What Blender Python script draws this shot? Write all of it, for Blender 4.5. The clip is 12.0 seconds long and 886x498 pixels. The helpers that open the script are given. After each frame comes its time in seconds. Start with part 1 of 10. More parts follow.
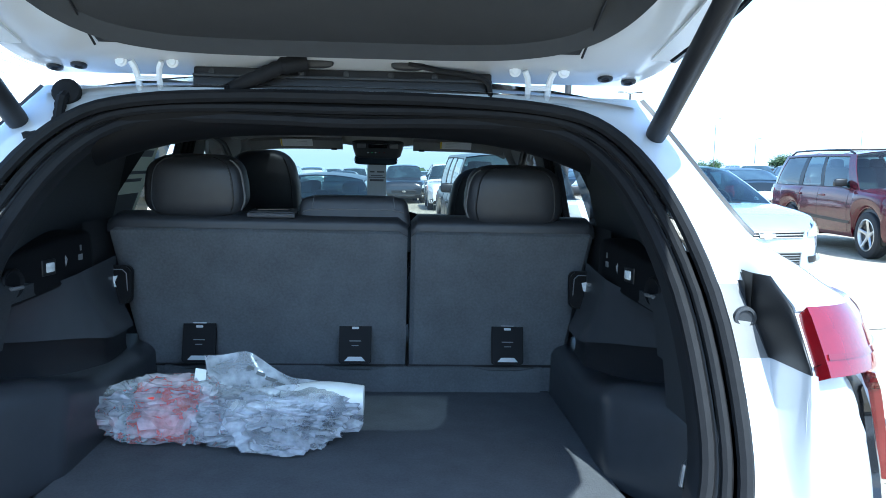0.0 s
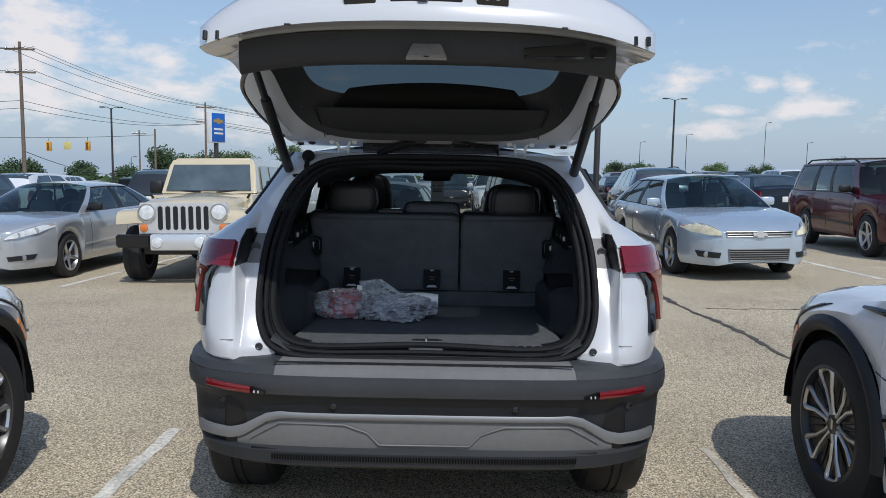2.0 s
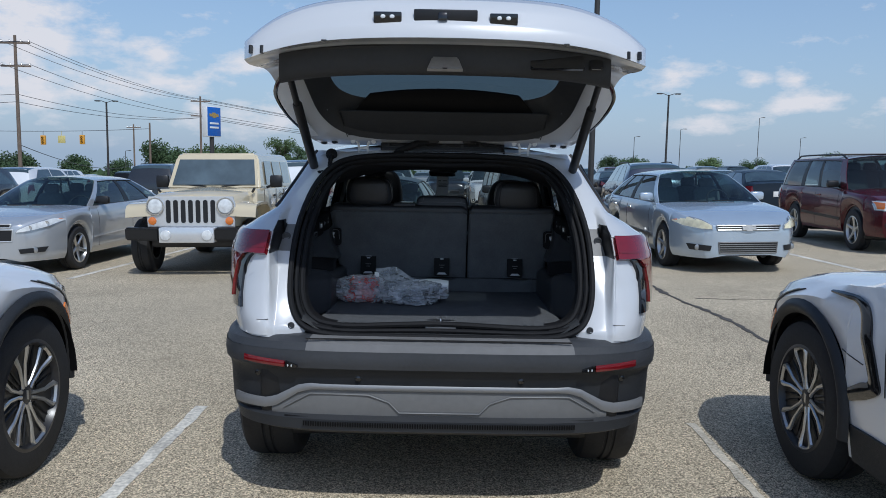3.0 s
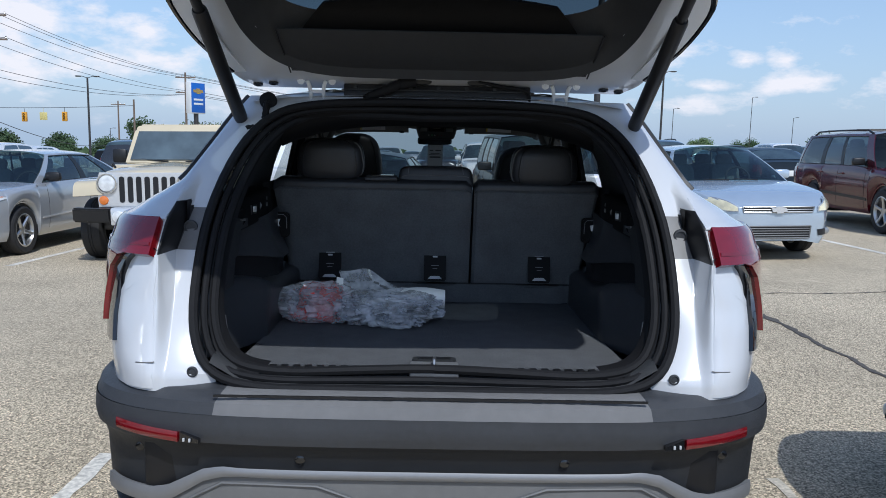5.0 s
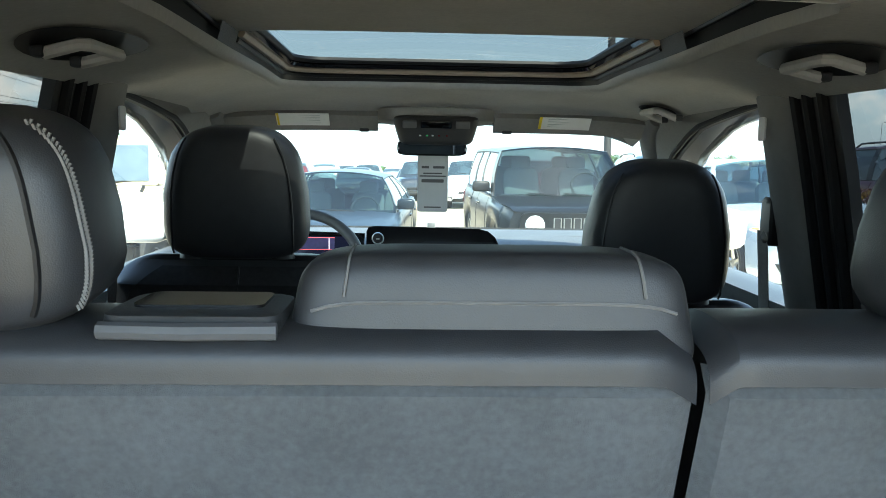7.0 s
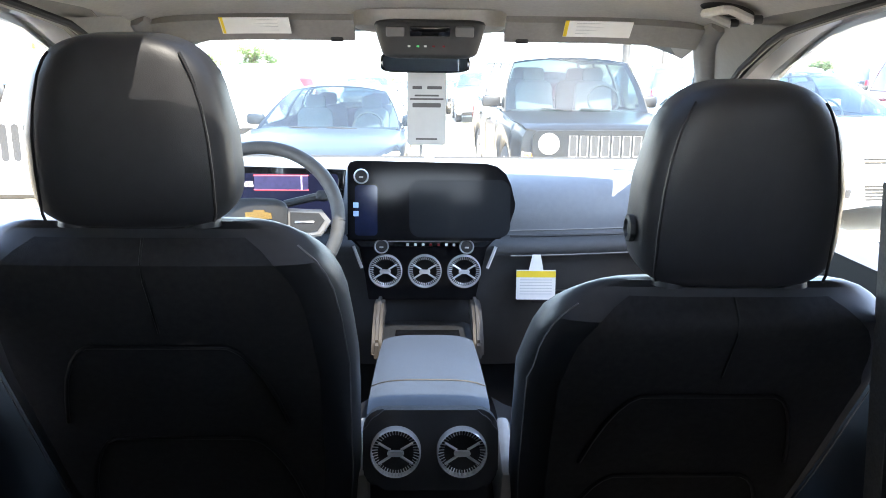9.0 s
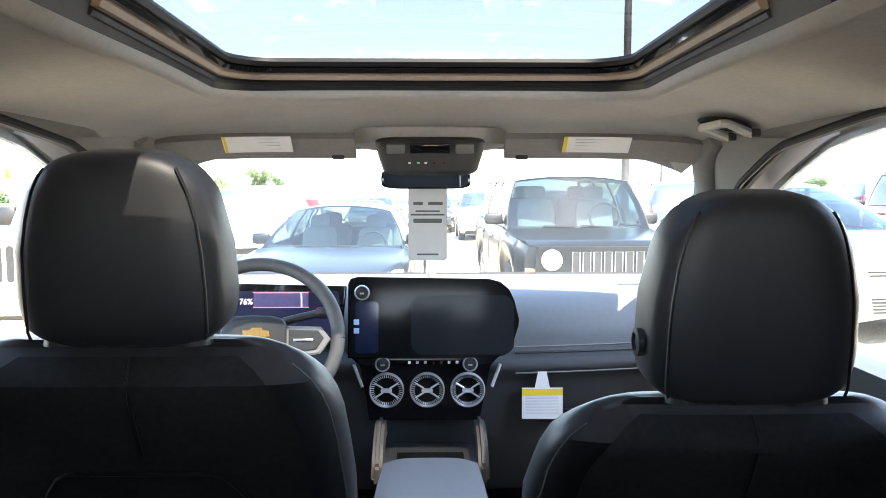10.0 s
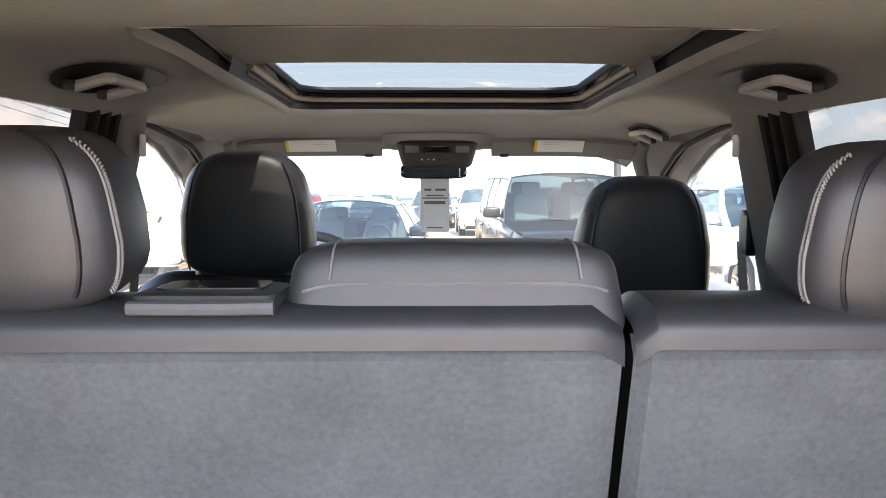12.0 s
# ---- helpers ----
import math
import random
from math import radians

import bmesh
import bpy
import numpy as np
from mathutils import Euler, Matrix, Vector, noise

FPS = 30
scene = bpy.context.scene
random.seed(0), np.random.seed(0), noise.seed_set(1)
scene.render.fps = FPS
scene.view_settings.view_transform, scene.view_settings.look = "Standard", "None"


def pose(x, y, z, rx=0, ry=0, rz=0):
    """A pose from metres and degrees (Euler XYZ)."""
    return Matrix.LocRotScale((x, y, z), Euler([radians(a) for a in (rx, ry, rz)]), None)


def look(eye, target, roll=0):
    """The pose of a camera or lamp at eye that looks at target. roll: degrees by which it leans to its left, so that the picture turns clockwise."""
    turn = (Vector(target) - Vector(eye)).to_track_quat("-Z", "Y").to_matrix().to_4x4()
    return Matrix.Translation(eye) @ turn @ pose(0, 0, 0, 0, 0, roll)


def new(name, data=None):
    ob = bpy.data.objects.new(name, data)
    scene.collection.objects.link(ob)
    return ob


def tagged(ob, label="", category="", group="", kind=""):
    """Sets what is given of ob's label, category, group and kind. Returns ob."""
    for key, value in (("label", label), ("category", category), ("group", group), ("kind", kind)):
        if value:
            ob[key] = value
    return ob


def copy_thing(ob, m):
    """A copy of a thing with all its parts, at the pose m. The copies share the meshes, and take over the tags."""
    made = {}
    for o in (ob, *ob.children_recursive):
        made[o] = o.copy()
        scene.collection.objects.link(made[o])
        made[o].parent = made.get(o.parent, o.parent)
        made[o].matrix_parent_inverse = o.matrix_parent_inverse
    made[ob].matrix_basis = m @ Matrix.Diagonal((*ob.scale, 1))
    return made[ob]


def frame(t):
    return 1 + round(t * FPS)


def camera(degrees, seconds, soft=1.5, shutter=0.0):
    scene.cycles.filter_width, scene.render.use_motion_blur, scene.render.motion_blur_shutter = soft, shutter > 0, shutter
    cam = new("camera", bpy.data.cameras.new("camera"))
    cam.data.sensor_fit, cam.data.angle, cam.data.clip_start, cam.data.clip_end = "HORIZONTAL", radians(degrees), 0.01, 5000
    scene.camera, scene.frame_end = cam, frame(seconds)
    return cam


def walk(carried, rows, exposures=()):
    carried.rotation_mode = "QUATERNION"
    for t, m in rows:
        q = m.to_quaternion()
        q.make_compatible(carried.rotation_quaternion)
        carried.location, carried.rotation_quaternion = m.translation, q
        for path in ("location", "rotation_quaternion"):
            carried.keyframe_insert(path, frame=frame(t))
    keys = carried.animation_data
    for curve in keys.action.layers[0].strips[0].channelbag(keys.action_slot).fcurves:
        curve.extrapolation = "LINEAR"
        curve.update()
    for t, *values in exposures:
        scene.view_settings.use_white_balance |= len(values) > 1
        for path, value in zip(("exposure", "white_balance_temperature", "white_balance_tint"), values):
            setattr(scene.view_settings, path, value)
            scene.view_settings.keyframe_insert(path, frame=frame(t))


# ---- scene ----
cam = camera(59.0, 12.0, 0.9)
PATH = [
    (0, (0.117, -1.091, 1.441), (0.223, 0.893, 1.214), 1.2),
    (0.5, (0.057, -1.618, 1.461), (0.074, 0.372, 1.259), 0.5),
    (1, (0.013, -2.126, 1.467), (0.016, -0.137, 1.254), 0.9),
    (1.5, (0.036, -2.6, 1.502), (0.027, -0.611, 1.287), 0.8),
    (2, (0.081, -2.971, 1.529), (0.067, -0.982, 1.314), 0.9),
    (2.5, (0.034, -3.229, 1.54), (0.025, -1.241, 1.315), 1.0),
    (3, (0.003, -3.325, 1.544), (0.004, -1.339, 1.315), 1.0),
    (3.2, (-0.011, -3.345, 1.545), (-0.002, -1.359, 1.316), 1.2),
    (4.8, (0.024, -2.282, 1.458), (0.041, -0.302, 1.172), 1.2),
    (5, (-0.011, -2.042, 1.449), (0.016, -0.062, 1.169), 1.2),
    (5.5, (-0.001, -1.396, 1.453), (0.027, 0.588, 1.205), 1.2),
    (6, (-0.052, -0.76, 1.418), (-0.003, 1.226, 1.192), 1.3),
    (6.5, (-0.065, -0.144, 1.391), (0.006, 1.844, 1.179), 1.3),
    (7, (-0.06, 0.356, 1.411), (0.015, 2.34, 1.174), 0.9),
    (7.2, (-0.064, 0.462, 1.405), (0.014, 2.439, 1.118), 1.1),
    (8.8, (-0.015, 0.821, 1.424), (0.044, 2.764, 0.949), 0.8),
    (9, (-0.012, 0.836, 1.424), (0.038, 2.783, 0.97), 0.6),
    (9.5, (-0.007, 0.858, 1.423), (0.034, 2.829, 1.09), 0.2),
    (10, (-0.005, 0.871, 1.414), (0.033, 2.864, 1.256), -0.0),
    (10.5, (-0.006, 0.872, 1.408), (0.029, 2.869, 1.314), -0.3),
    (11, (-0.007, 0.869, 1.407), (0.022, 2.868, 1.359), -0.4),
    (11.4, (-0.009, 0.701, 1.404), (0.029, 2.701, 1.438), 0.4),
    (11.5, (0.001, 0.676, 1.399), (0.039, 2.675, 1.427), -0.3),
    (12, (-0.026, 0.244, 1.393), (0.011, 2.237, 1.228), 0.0),
]
EXPOSURES = [(0, 1.7, 5100, -1), (0.5, 0.75, 6300, 6), (1, 0.30, 6550, 8), (1.5, -0.05, 6300, 9), (2, -0.25, 6050, 9), (3, -0.38, 5700, 8), (5, -0.06, 5700, 9), (5.5, 0.38, 5550, 7), (6, 1.64, 5800, 4), (6.5, 2.86, 6200, 0), (7, 3.10, 6500, -2), (9, 4.70, 6950, 15), (9.5, 4.50, 7100, 15), (11, 4.12, 7300, 16), (12, 3.72, 7450, 20)]
SKY_STRENGTH, SUN_STRENGTH = 0.150, 3.1
walk(cam, [(t, look(eye, target, roll)) for t, eye, target, roll in PATH], EXPOSURES)

# ---- light ----
SUN_ELEVATION, SUN_AZIMUTH = 54.0, 160.5      # the sun stands behind the car, a little to its right
world = bpy.data.worlds.new("sky")
scene.world = world
world.use_nodes = True
wn, wl = world.node_tree.nodes, world.node_tree.links
wn.clear()
sky = wn.new("ShaderNodeTexSky")
sky.sky_type, sky.sun_disc = "NISHITA", False
sky.sun_elevation, sky.sun_rotation = radians(SUN_ELEVATION), radians(SUN_AZIMUTH)
sky.air_density, sky.dust_density, sky.ozone_density = 1.0, 1.0, 1.5
tc = wn.new("ShaderNodeTexCoord")
mapping = wn.new("ShaderNodeMapping")
mapping.inputs["Scale"].default_value = (1.0, 1.0, 2.2)
mapping.inputs["Location"].default_value = (0.37, 0.12, 0.05)
cloud = wn.new("ShaderNodeTexNoise")
cloud.inputs["Scale"].default_value, cloud.inputs["Detail"].default_value, cloud.inputs["Roughness"].default_value = 19.0, 10, 0.60
ramp = wn.new("ShaderNodeValToRGB")
ramp.color_ramp.elements[0].position, ramp.color_ramp.elements[1].position = 0.30, 0.95
fluff = wn.new("ShaderNodeMath")
fluff.operation, fluff.inputs[1].default_value = "MULTIPLY_ADD", 2.5
sep = wn.new("ShaderNodeSeparateXYZ")
# cumulus clouds low over the horizon ahead: direction, half width, half height
CLOUDS = [(-0.475, 0.88, 0.125, 0.105, 0.085), (-0.429, 0.895, 0.115, 0.05, 0.055), (-0.333, 0.936, 0.117, 0.042, 0.028), (-0.353, 0.932, 0.080, 0.09, 0.022), (-0.232, 0.966, 0.111, 0.048, 0.016),
          (-0.24, 0.97, 0.050, 0.10, 0.028), (-0.457, 0.885, 0.070, 0.11, 0.040), (0.272, 0.957, 0.103, 0.040, 0.021), (0.357, 0.929, 0.095, 0.024, 0.012), (0.40, 0.912, 0.096, 0.022, 0.012), (0.414, 0.907, 0.075, 0.058, 0.018),
          (0.32, 0.945, 0.068, 0.040, 0.010), (0.313, 0.949, 0.048, 0.07, 0.016), (0.75, 0.66, 0.12, 0.16, 0.06), (0.55, 0.83, 0.06, 0.10, 0.025), (-0.8, -0.6, 0.2, 0.3, 0.1), (0.6, -0.8, 0.15, 0.25, 0.08)]
puffs = None
for cx, cy, cz, cw, ch in CLOUDS:
    off, big, length, fall = (wn.new("ShaderNode" + q) for q in ("VectorMath", "VectorMath", "VectorMath", "MapRange"))
    off.operation, big.operation, length.operation = "SUBTRACT", "MULTIPLY", "LENGTH"
    off.inputs[1].default_value = (cx, cy, cz)
    big.inputs[1].default_value = (1 / cw, 1 / cw, 1 / ch)
    fall.inputs[1].default_value, fall.inputs[2].default_value, fall.inputs[3].default_value, fall.inputs[4].default_value = 0.0, 1.35, 1.0, 0.0
    wl.new(tc.outputs["Generated"], off.inputs[0])
    wl.new(off.outputs["Vector"], big.inputs[0])
    wl.new(big.outputs["Vector"], length.inputs[0])
    wl.new(length.outputs["Value"], fall.inputs[0])
    if puffs is None:
        puffs = fall.outputs[0]
    else:
        most = wn.new("ShaderNodeMath")
        most.operation = "MAXIMUM"
        wl.new(puffs, most.inputs[0])
        wl.new(fall.outputs[0], most.inputs[1])
        puffs = most.outputs[0]
low = wn.new("ShaderNodeMapRange")
low.inputs[1].default_value, low.inputs[2].default_value, low.inputs[3].default_value, low.inputs[4].default_value = 0.0, 0.06, 0.45, 0.92
both = wn.new("ShaderNodeMath")
both.operation = "MULTIPLY"
mix = wn.new("ShaderNodeMix")
mix.data_type = "RGBA"
mix.inputs["B"].default_value = (6.8, 6.25, 6.0, 1)
haze = wn.new("ShaderNodeMix")
haze.data_type = "RGBA"
haze.inputs["B"].default_value = (3.1, 3.85, 4.9, 1)
hz = wn.new("ShaderNodeMapRange")
hz.inputs[1].default_value, hz.inputs[2].default_value, hz.inputs[3].default_value, hz.inputs[4].default_value = 0.0, 0.38, 0.75, 0.0
back = wn.new("ShaderNodeBackground")
back.inputs["Strength"].default_value = SKY_STRENGTH
out = wn.new("ShaderNodeOutputWorld")
wl.new(tc.outputs["Generated"], mapping.inputs[0])
wl.new(mapping.outputs[0], cloud.inputs["Vector"])
wl.new(cloud.outputs["Fac"], fluff.inputs[0])
shift = wn.new("ShaderNodeMath")
shift.operation, shift.inputs[1].default_value = "SUBTRACT", 1.22
wl.new(puffs, shift.inputs[0])
wl.new(shift.outputs[0], fluff.inputs[2])
wl.new(fluff.outputs[0], ramp.inputs[0])
wl.new(tc.outputs["Generated"], sep.inputs[0])
wl.new(sep.outputs["Z"], low.inputs[0])
wl.new(sep.outputs["Z"], hz.inputs[0])
wl.new(ramp.outputs["Color"], both.inputs[0])
wl.new(low.outputs[0], both.inputs[1])
wl.new(sky.outputs[0], haze.inputs["A"])
wl.new(hz.outputs[0], haze.inputs["Factor"])
wl.new(haze.outputs["Result"], mix.inputs["A"])
high = wn.new("ShaderNodeMapRange")
high.inputs[1].default_value, high.inputs[2].default_value, high.inputs[3].default_value, high.inputs[4].default_value = 0.20, 0.33, 1.0, 0.0
clear = wn.new("ShaderNodeMath")
clear.operation = "MULTIPLY"
wl.new(sep.outputs["Z"], high.inputs[0])
wl.new(both.outputs[0], clear.inputs[0])
wl.new(high.outputs[0], clear.inputs[1])
wl.new(clear.outputs[0], mix.inputs["Factor"])
wl.new(mix.outputs["Result"], back.inputs["Color"])
wl.new(back.outputs[0], out.inputs[0])
sun = new("sun", bpy.data.lights.new("sun", "SUN"))
sun.data.energy, sun.data.angle, sun.data.color = SUN_STRENGTH, radians(0.53), (1.0, 0.95, 0.87)
az, el = radians(SUN_AZIMUTH), radians(SUN_ELEVATION)
SUN_WAY = Vector((math.sin(az) * math.cos(el), math.cos(az) * math.cos(el), math.sin(el)))
sun.matrix_world = look(SUN_WAY * 50, (0, 0, 0))

# ---- materials ----


def mat(name, color, rough=0.5, metal=0.0, vary=0.08, scale=40.0, bump=0.0, bscale=200.0, coat=0.0, spread=0.0,
        emit=0.0, spec=0.5, rough_vary=0.0, subs=0.0):
    """A principled material, with its colour varied at two scales and fine relief."""
    m = bpy.data.materials.new(name)
    m.use_nodes = True
    n, l = m.node_tree.nodes, m.node_tree.links
    p = n["Principled BSDF"]
    p.inputs["Roughness"].default_value, p.inputs["Metallic"].default_value = rough, metal
    p.inputs["Coat Weight"].default_value, p.inputs["Coat Roughness"].default_value = coat, 0.03
    p.inputs["Specular IOR Level"].default_value = spec
    p.inputs["Base Color"].default_value = (*color, 1)
    tex = n.new("ShaderNodeTexCoord")
    if vary:
        a, b = n.new("ShaderNodeTexNoise"), n.new("ShaderNodeTexNoise")
        a.inputs["Scale"].default_value, b.inputs["Scale"].default_value = scale, scale / 14
        a.inputs["Detail"].default_value, b.inputs["Detail"].default_value = 4, 5
        s = n.new("ShaderNodeMath")
        s.operation = "ADD"
        r = n.new("ShaderNodeMapRange")
        r.inputs[1].default_value, r.inputs[2].default_value = 0.7, 1.3
        r.inputs[3].default_value, r.inputs[4].default_value = 1 - vary, 1 + vary
        h = n.new("ShaderNodeHueSaturation")
        h.inputs["Color"].default_value = (*color, 1)
        for q in (a, b):
            l.new(tex.outputs["Object"], q.inputs["Vector"])
        l.new(a.outputs["Fac"], s.inputs[0])
        l.new(b.outputs["Fac"], s.inputs[1])
        l.new(s.outputs[0], r.inputs[0])
        last = r.outputs[0]
        if spread:
            o, q = n.new("ShaderNodeObjectInfo"), n.new("ShaderNodeMapRange")
            q.inputs[3].default_value, q.inputs[4].default_value = 1 - spread, 1 + spread
            k = n.new("ShaderNodeMath")
            k.operation = "MULTIPLY"
            l.new(o.outputs["Random"], q.inputs[0])
            l.new(q.outputs[0], k.inputs[0])
            l.new(last, k.inputs[1])
            last = k.outputs[0]
        l.new(last, h.inputs["Value"])
        l.new(h.outputs[0], p.inputs["Base Color"])
        if rough_vary:
            rr = n.new("ShaderNodeMapRange")
            rr.inputs[1].default_value, rr.inputs[2].default_value = 0.7, 1.3
            rr.inputs[3].default_value, rr.inputs[4].default_value = rough - rough_vary, rough + rough_vary
            l.new(s.outputs[0], rr.inputs[0])
            l.new(rr.outputs[0], p.inputs["Roughness"])
    if bump:
        g, u = n.new("ShaderNodeTexNoise"), n.new("ShaderNodeBump")
        g.inputs["Scale"].default_value, g.inputs["Detail"].default_value = bscale, 3
        u.inputs["Strength"].default_value, u.inputs["Distance"].default_value = bump, 0.002
        l.new(tex.outputs["Object"], g.inputs["Vector"])
        l.new(g.outputs["Fac"], u.inputs["Height"])
        l.new(u.outputs[0], p.inputs["Normal"])
    if emit:
        p.inputs["Emission Color"].default_value, p.inputs["Emission Strength"].default_value = (*color, 1), emit
    return m


def pane(name, tint, gloss=0.9):
    """Thin glass: what lies behind it, tinted, and a mirror that grows at a flat angle."""
    m = bpy.data.materials.new(name)
    m.use_nodes = True
    n, l = m.node_tree.nodes, m.node_tree.links
    n.remove(n["Principled BSDF"])
    a, b, f, x, k, q = (n.new("ShaderNode" + s) for s in ("BsdfTransparent", "BsdfGlossy", "LayerWeight", "MixShader", "Math", "Math"))
    a.inputs["Color"].default_value = (*tint, 1)
    b.inputs["Roughness"].default_value = 0.02
    q.operation, k.operation = "POWER", "MULTIPLY_ADD"
    q.inputs[1].default_value = 4.5
    k.inputs[1].default_value, k.inputs[2].default_value = gloss, 0.045 * gloss
    l.new(f.outputs["Facing"], q.inputs[0])
    l.new(q.outputs[0], k.inputs[0])
    l.new(k.outputs[0], x.inputs[0])
    l.new(a.outputs[0], x.inputs[1])
    l.new(b.outputs[0], x.inputs[2])
    l.new(x.outputs[0], n["Material Output"].inputs[0])
    return m


WHITE = mat("white_paint", (0.60, 0.61, 0.62), 0.25, coat=1.0, vary=0.02, scale=3)
WHITE_INNER = mat("white_inner_paint", (0.76, 0.77, 0.78), 0.4, coat=0.3, vary=0.04, scale=9)
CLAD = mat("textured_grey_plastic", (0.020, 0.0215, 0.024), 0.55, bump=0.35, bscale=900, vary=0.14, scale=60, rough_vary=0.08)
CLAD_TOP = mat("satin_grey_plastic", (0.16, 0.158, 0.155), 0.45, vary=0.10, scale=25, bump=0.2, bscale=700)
SILVER_TRIM = mat("satin_silver_trim", (0.25, 0.253, 0.257), 0.45, metal=0.4, vary=0.05, scale=30)
GREY_TRIM = mat("grey_skid_panel", (0.15, 0.15, 0.147), 0.45, vary=0.08, scale=30, bump=0.1)
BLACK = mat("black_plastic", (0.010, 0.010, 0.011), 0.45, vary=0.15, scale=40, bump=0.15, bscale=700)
JET_BLACK = mat("jet_black_plastic", (0.005, 0.005, 0.0055), 0.55, vary=0.1, spec=0.15)
GLOSS_BLACK = mat("gloss_black", (0.008, 0.008, 0.009), 0.06, coat=0.6, vary=0.0)
RUBBER = mat("black_rubber", (0.010, 0.010, 0.011), 0.70, vary=0.2, scale=50, bump=0.2, bscale=300, spec=0.25)
TRIM = mat("charcoal_trim", (0.025, 0.0265, 0.028), 0.55, vary=0.12, scale=50, bump=0.5, bscale=1400)
CARPET = mat("charcoal_carpet", (0.118, 0.123, 0.129), 0.95, vary=0.14, scale=220, bump=1.0, bscale=1800, spec=0.15)
SEAT_CLOTH = mat("grey_seatback_felt", (0.132, 0.139, 0.146), 0.92, vary=0.17, scale=170, bump=1.0, bscale=1500, spec=0.15)
LEATHER = mat("black_leatherette", (0.029, 0.030, 0.033), 0.43, vary=0.12, scale=45, bump=0.13, bscale=900)
THREAD = mat("grey_stitching", (0.15, 0.147, 0.145), 0.8, vary=0.2)
LINER = mat("grey_headliner", (0.41, 0.40, 0.372), 0.95, vary=0.07, scale=120, bump=0.5, bscale=1500, spec=0.1)
PALE_TRIM = mat("pale_grey_pillar_trim", (0.50, 0.485, 0.455), 0.8, vary=0.06, scale=60, bump=0.4, bscale=900)
CHROME = mat("chrome", (0.72, 0.73, 0.74), 0.12, metal=1.0, vary=0.04)
BRIGHT_CHROME = mat("bright_chrome_plastic", (0.70, 0.71, 0.72), 0.15, metal=0.45, vary=0.04)
STEEL = mat("dull_steel", (0.42, 0.42, 0.42), 0.35, metal=0.9, vary=0.12)
GOLD = mat("gold_badge", (0.62, 0.40, 0.14), 0.25, metal=0.8, vary=0.05)
RED_LENS = mat("red_lamp_lens", (0.17, 0.004, 0.008), 0.08, coat=1.0, vary=0.12, scale=30)
DARK_RED = mat("dark_red_lens", (0.16, 0.008, 0.010), 0.10, coat=1.0, vary=0.1)
AMBER = mat("amber_lens", (0.75, 0.20, 0.03), 0.15, coat=0.8, vary=0.08)
CLEAR_LENS = mat("clear_lamp_lens", (0.70, 0.71, 0.70), 0.10, coat=1.0, vary=0.25, scale=14)
YELLOW_LENS = mat("aged_lamp_lens", (0.74, 0.68, 0.47), 0.18, coat=1.0, vary=0.25, scale=14)
TYRE = mat("tyre_rubber", (0.020, 0.020, 0.021), 0.75, vary=0.25, scale=60, bump=0.4, bscale=250)
ALLOY = mat("machined_alloy", (0.56, 0.56, 0.55), 0.28, metal=0.9, vary=0.06)
DARK_ALLOY = mat("dark_alloy", (0.022, 0.022, 0.024), 0.3, vary=0.1)
DARK_GLASS = mat("dark_car_glass", (0.036, 0.056, 0.064), 0.03, coat=1.0, vary=0.6, scale=2.2)
PAPER = mat("white_paper", (0.74, 0.74, 0.72), 0.7, vary=0.04)
GREY_PAPER = mat("grey_card", (0.50, 0.51, 0.51), 0.6, vary=0.04)
INK = mat("dark_print", (0.10, 0.10, 0.10), 0.7, vary=0.1)
YELLOW = mat("yellow_print", (0.80, 0.58, 0.03), 0.6, vary=0.04)
WINDSCREEN = pane("windscreen_glass", (0.52, 0.56, 0.54))
CLEAR = pane("side_glass", (0.68, 0.72, 0.70))
TINTED = pane("privacy_glass", (0.075, 0.080, 0.082), 1.0)
ROOF_GLASS = pane("roof_glass", (0.095, 0.10, 0.099), 0.30)
REAR_GLASS = pane("rear_glass", (0.115, 0.140, 0.155), 2.3)
MIRROR = mat("mirror", (0.85, 0.85, 0.85), 0.02, metal=1.0, vary=0.0)

# ---- building blocks ----


def spline(points, n):
    """n + 1 points spread along a smooth curve through the given ones."""
    p = [np.array(q, float) for q in points]
    p = [2 * p[0] - p[1]] + p + [2 * p[-1] - p[-2]]
    res = []
    for i in range(n + 1):
        s = i / n * (len(p) - 3)
        k = min(int(s), len(p) - 4)
        t = s - k
        a, b, c, d = p[k:k + 4]
        res.append(0.5 * (2 * b + (c - a) * t + (2 * a - 5 * b + 4 * c - d) * t * t + (3 * b - a - 3 * c + d) * t ** 3))
    return res


def lerp(table, x):
    """Straight interpolation in a table of pairs."""
    return float(np.interp(x, [a for a, _ in table], [b for _, b in table]))


def sheet(bm, fn, nu, nv, wrap=False, thick=0.0):
    """A surface fn(u, v) over 0..1 x 0..1, with thickness if asked for."""
    g = [[bm.verts.new(fn(i / nu, j / nv)) for j in range(nv + (0 if wrap else 1))] for i in range(nu + 1)]
    faces = []
    w = len(g[0])
    for i in range(nu):
        for j in range(nv):
            k = (j + 1) % w
            faces.append(bm.faces.new((g[i][j], g[i + 1][j], g[i + 1][k], g[i][k])))
    if thick:
        bmesh.ops.recalc_face_normals(bm, faces=faces)
        bmesh.ops.solidify(bm, geom=faces, thickness=thick)
    return g


def loft(bm, rings, caps=True):
    """Closed rings of equal length, joined one to the next."""
    g = [[bm.verts.new(p) for p in r] for r in rings]
    n = len(g[0])
    for a, b in zip(g, g[1:]):
        for j in range(n):
            bm.faces.new((a[j], a[(j + 1) % n], b[(j + 1) % n], b[j]))
    if caps:
        bm.faces.new(g[0][::-1])
        bm.faces.new(g[-1])
    return g


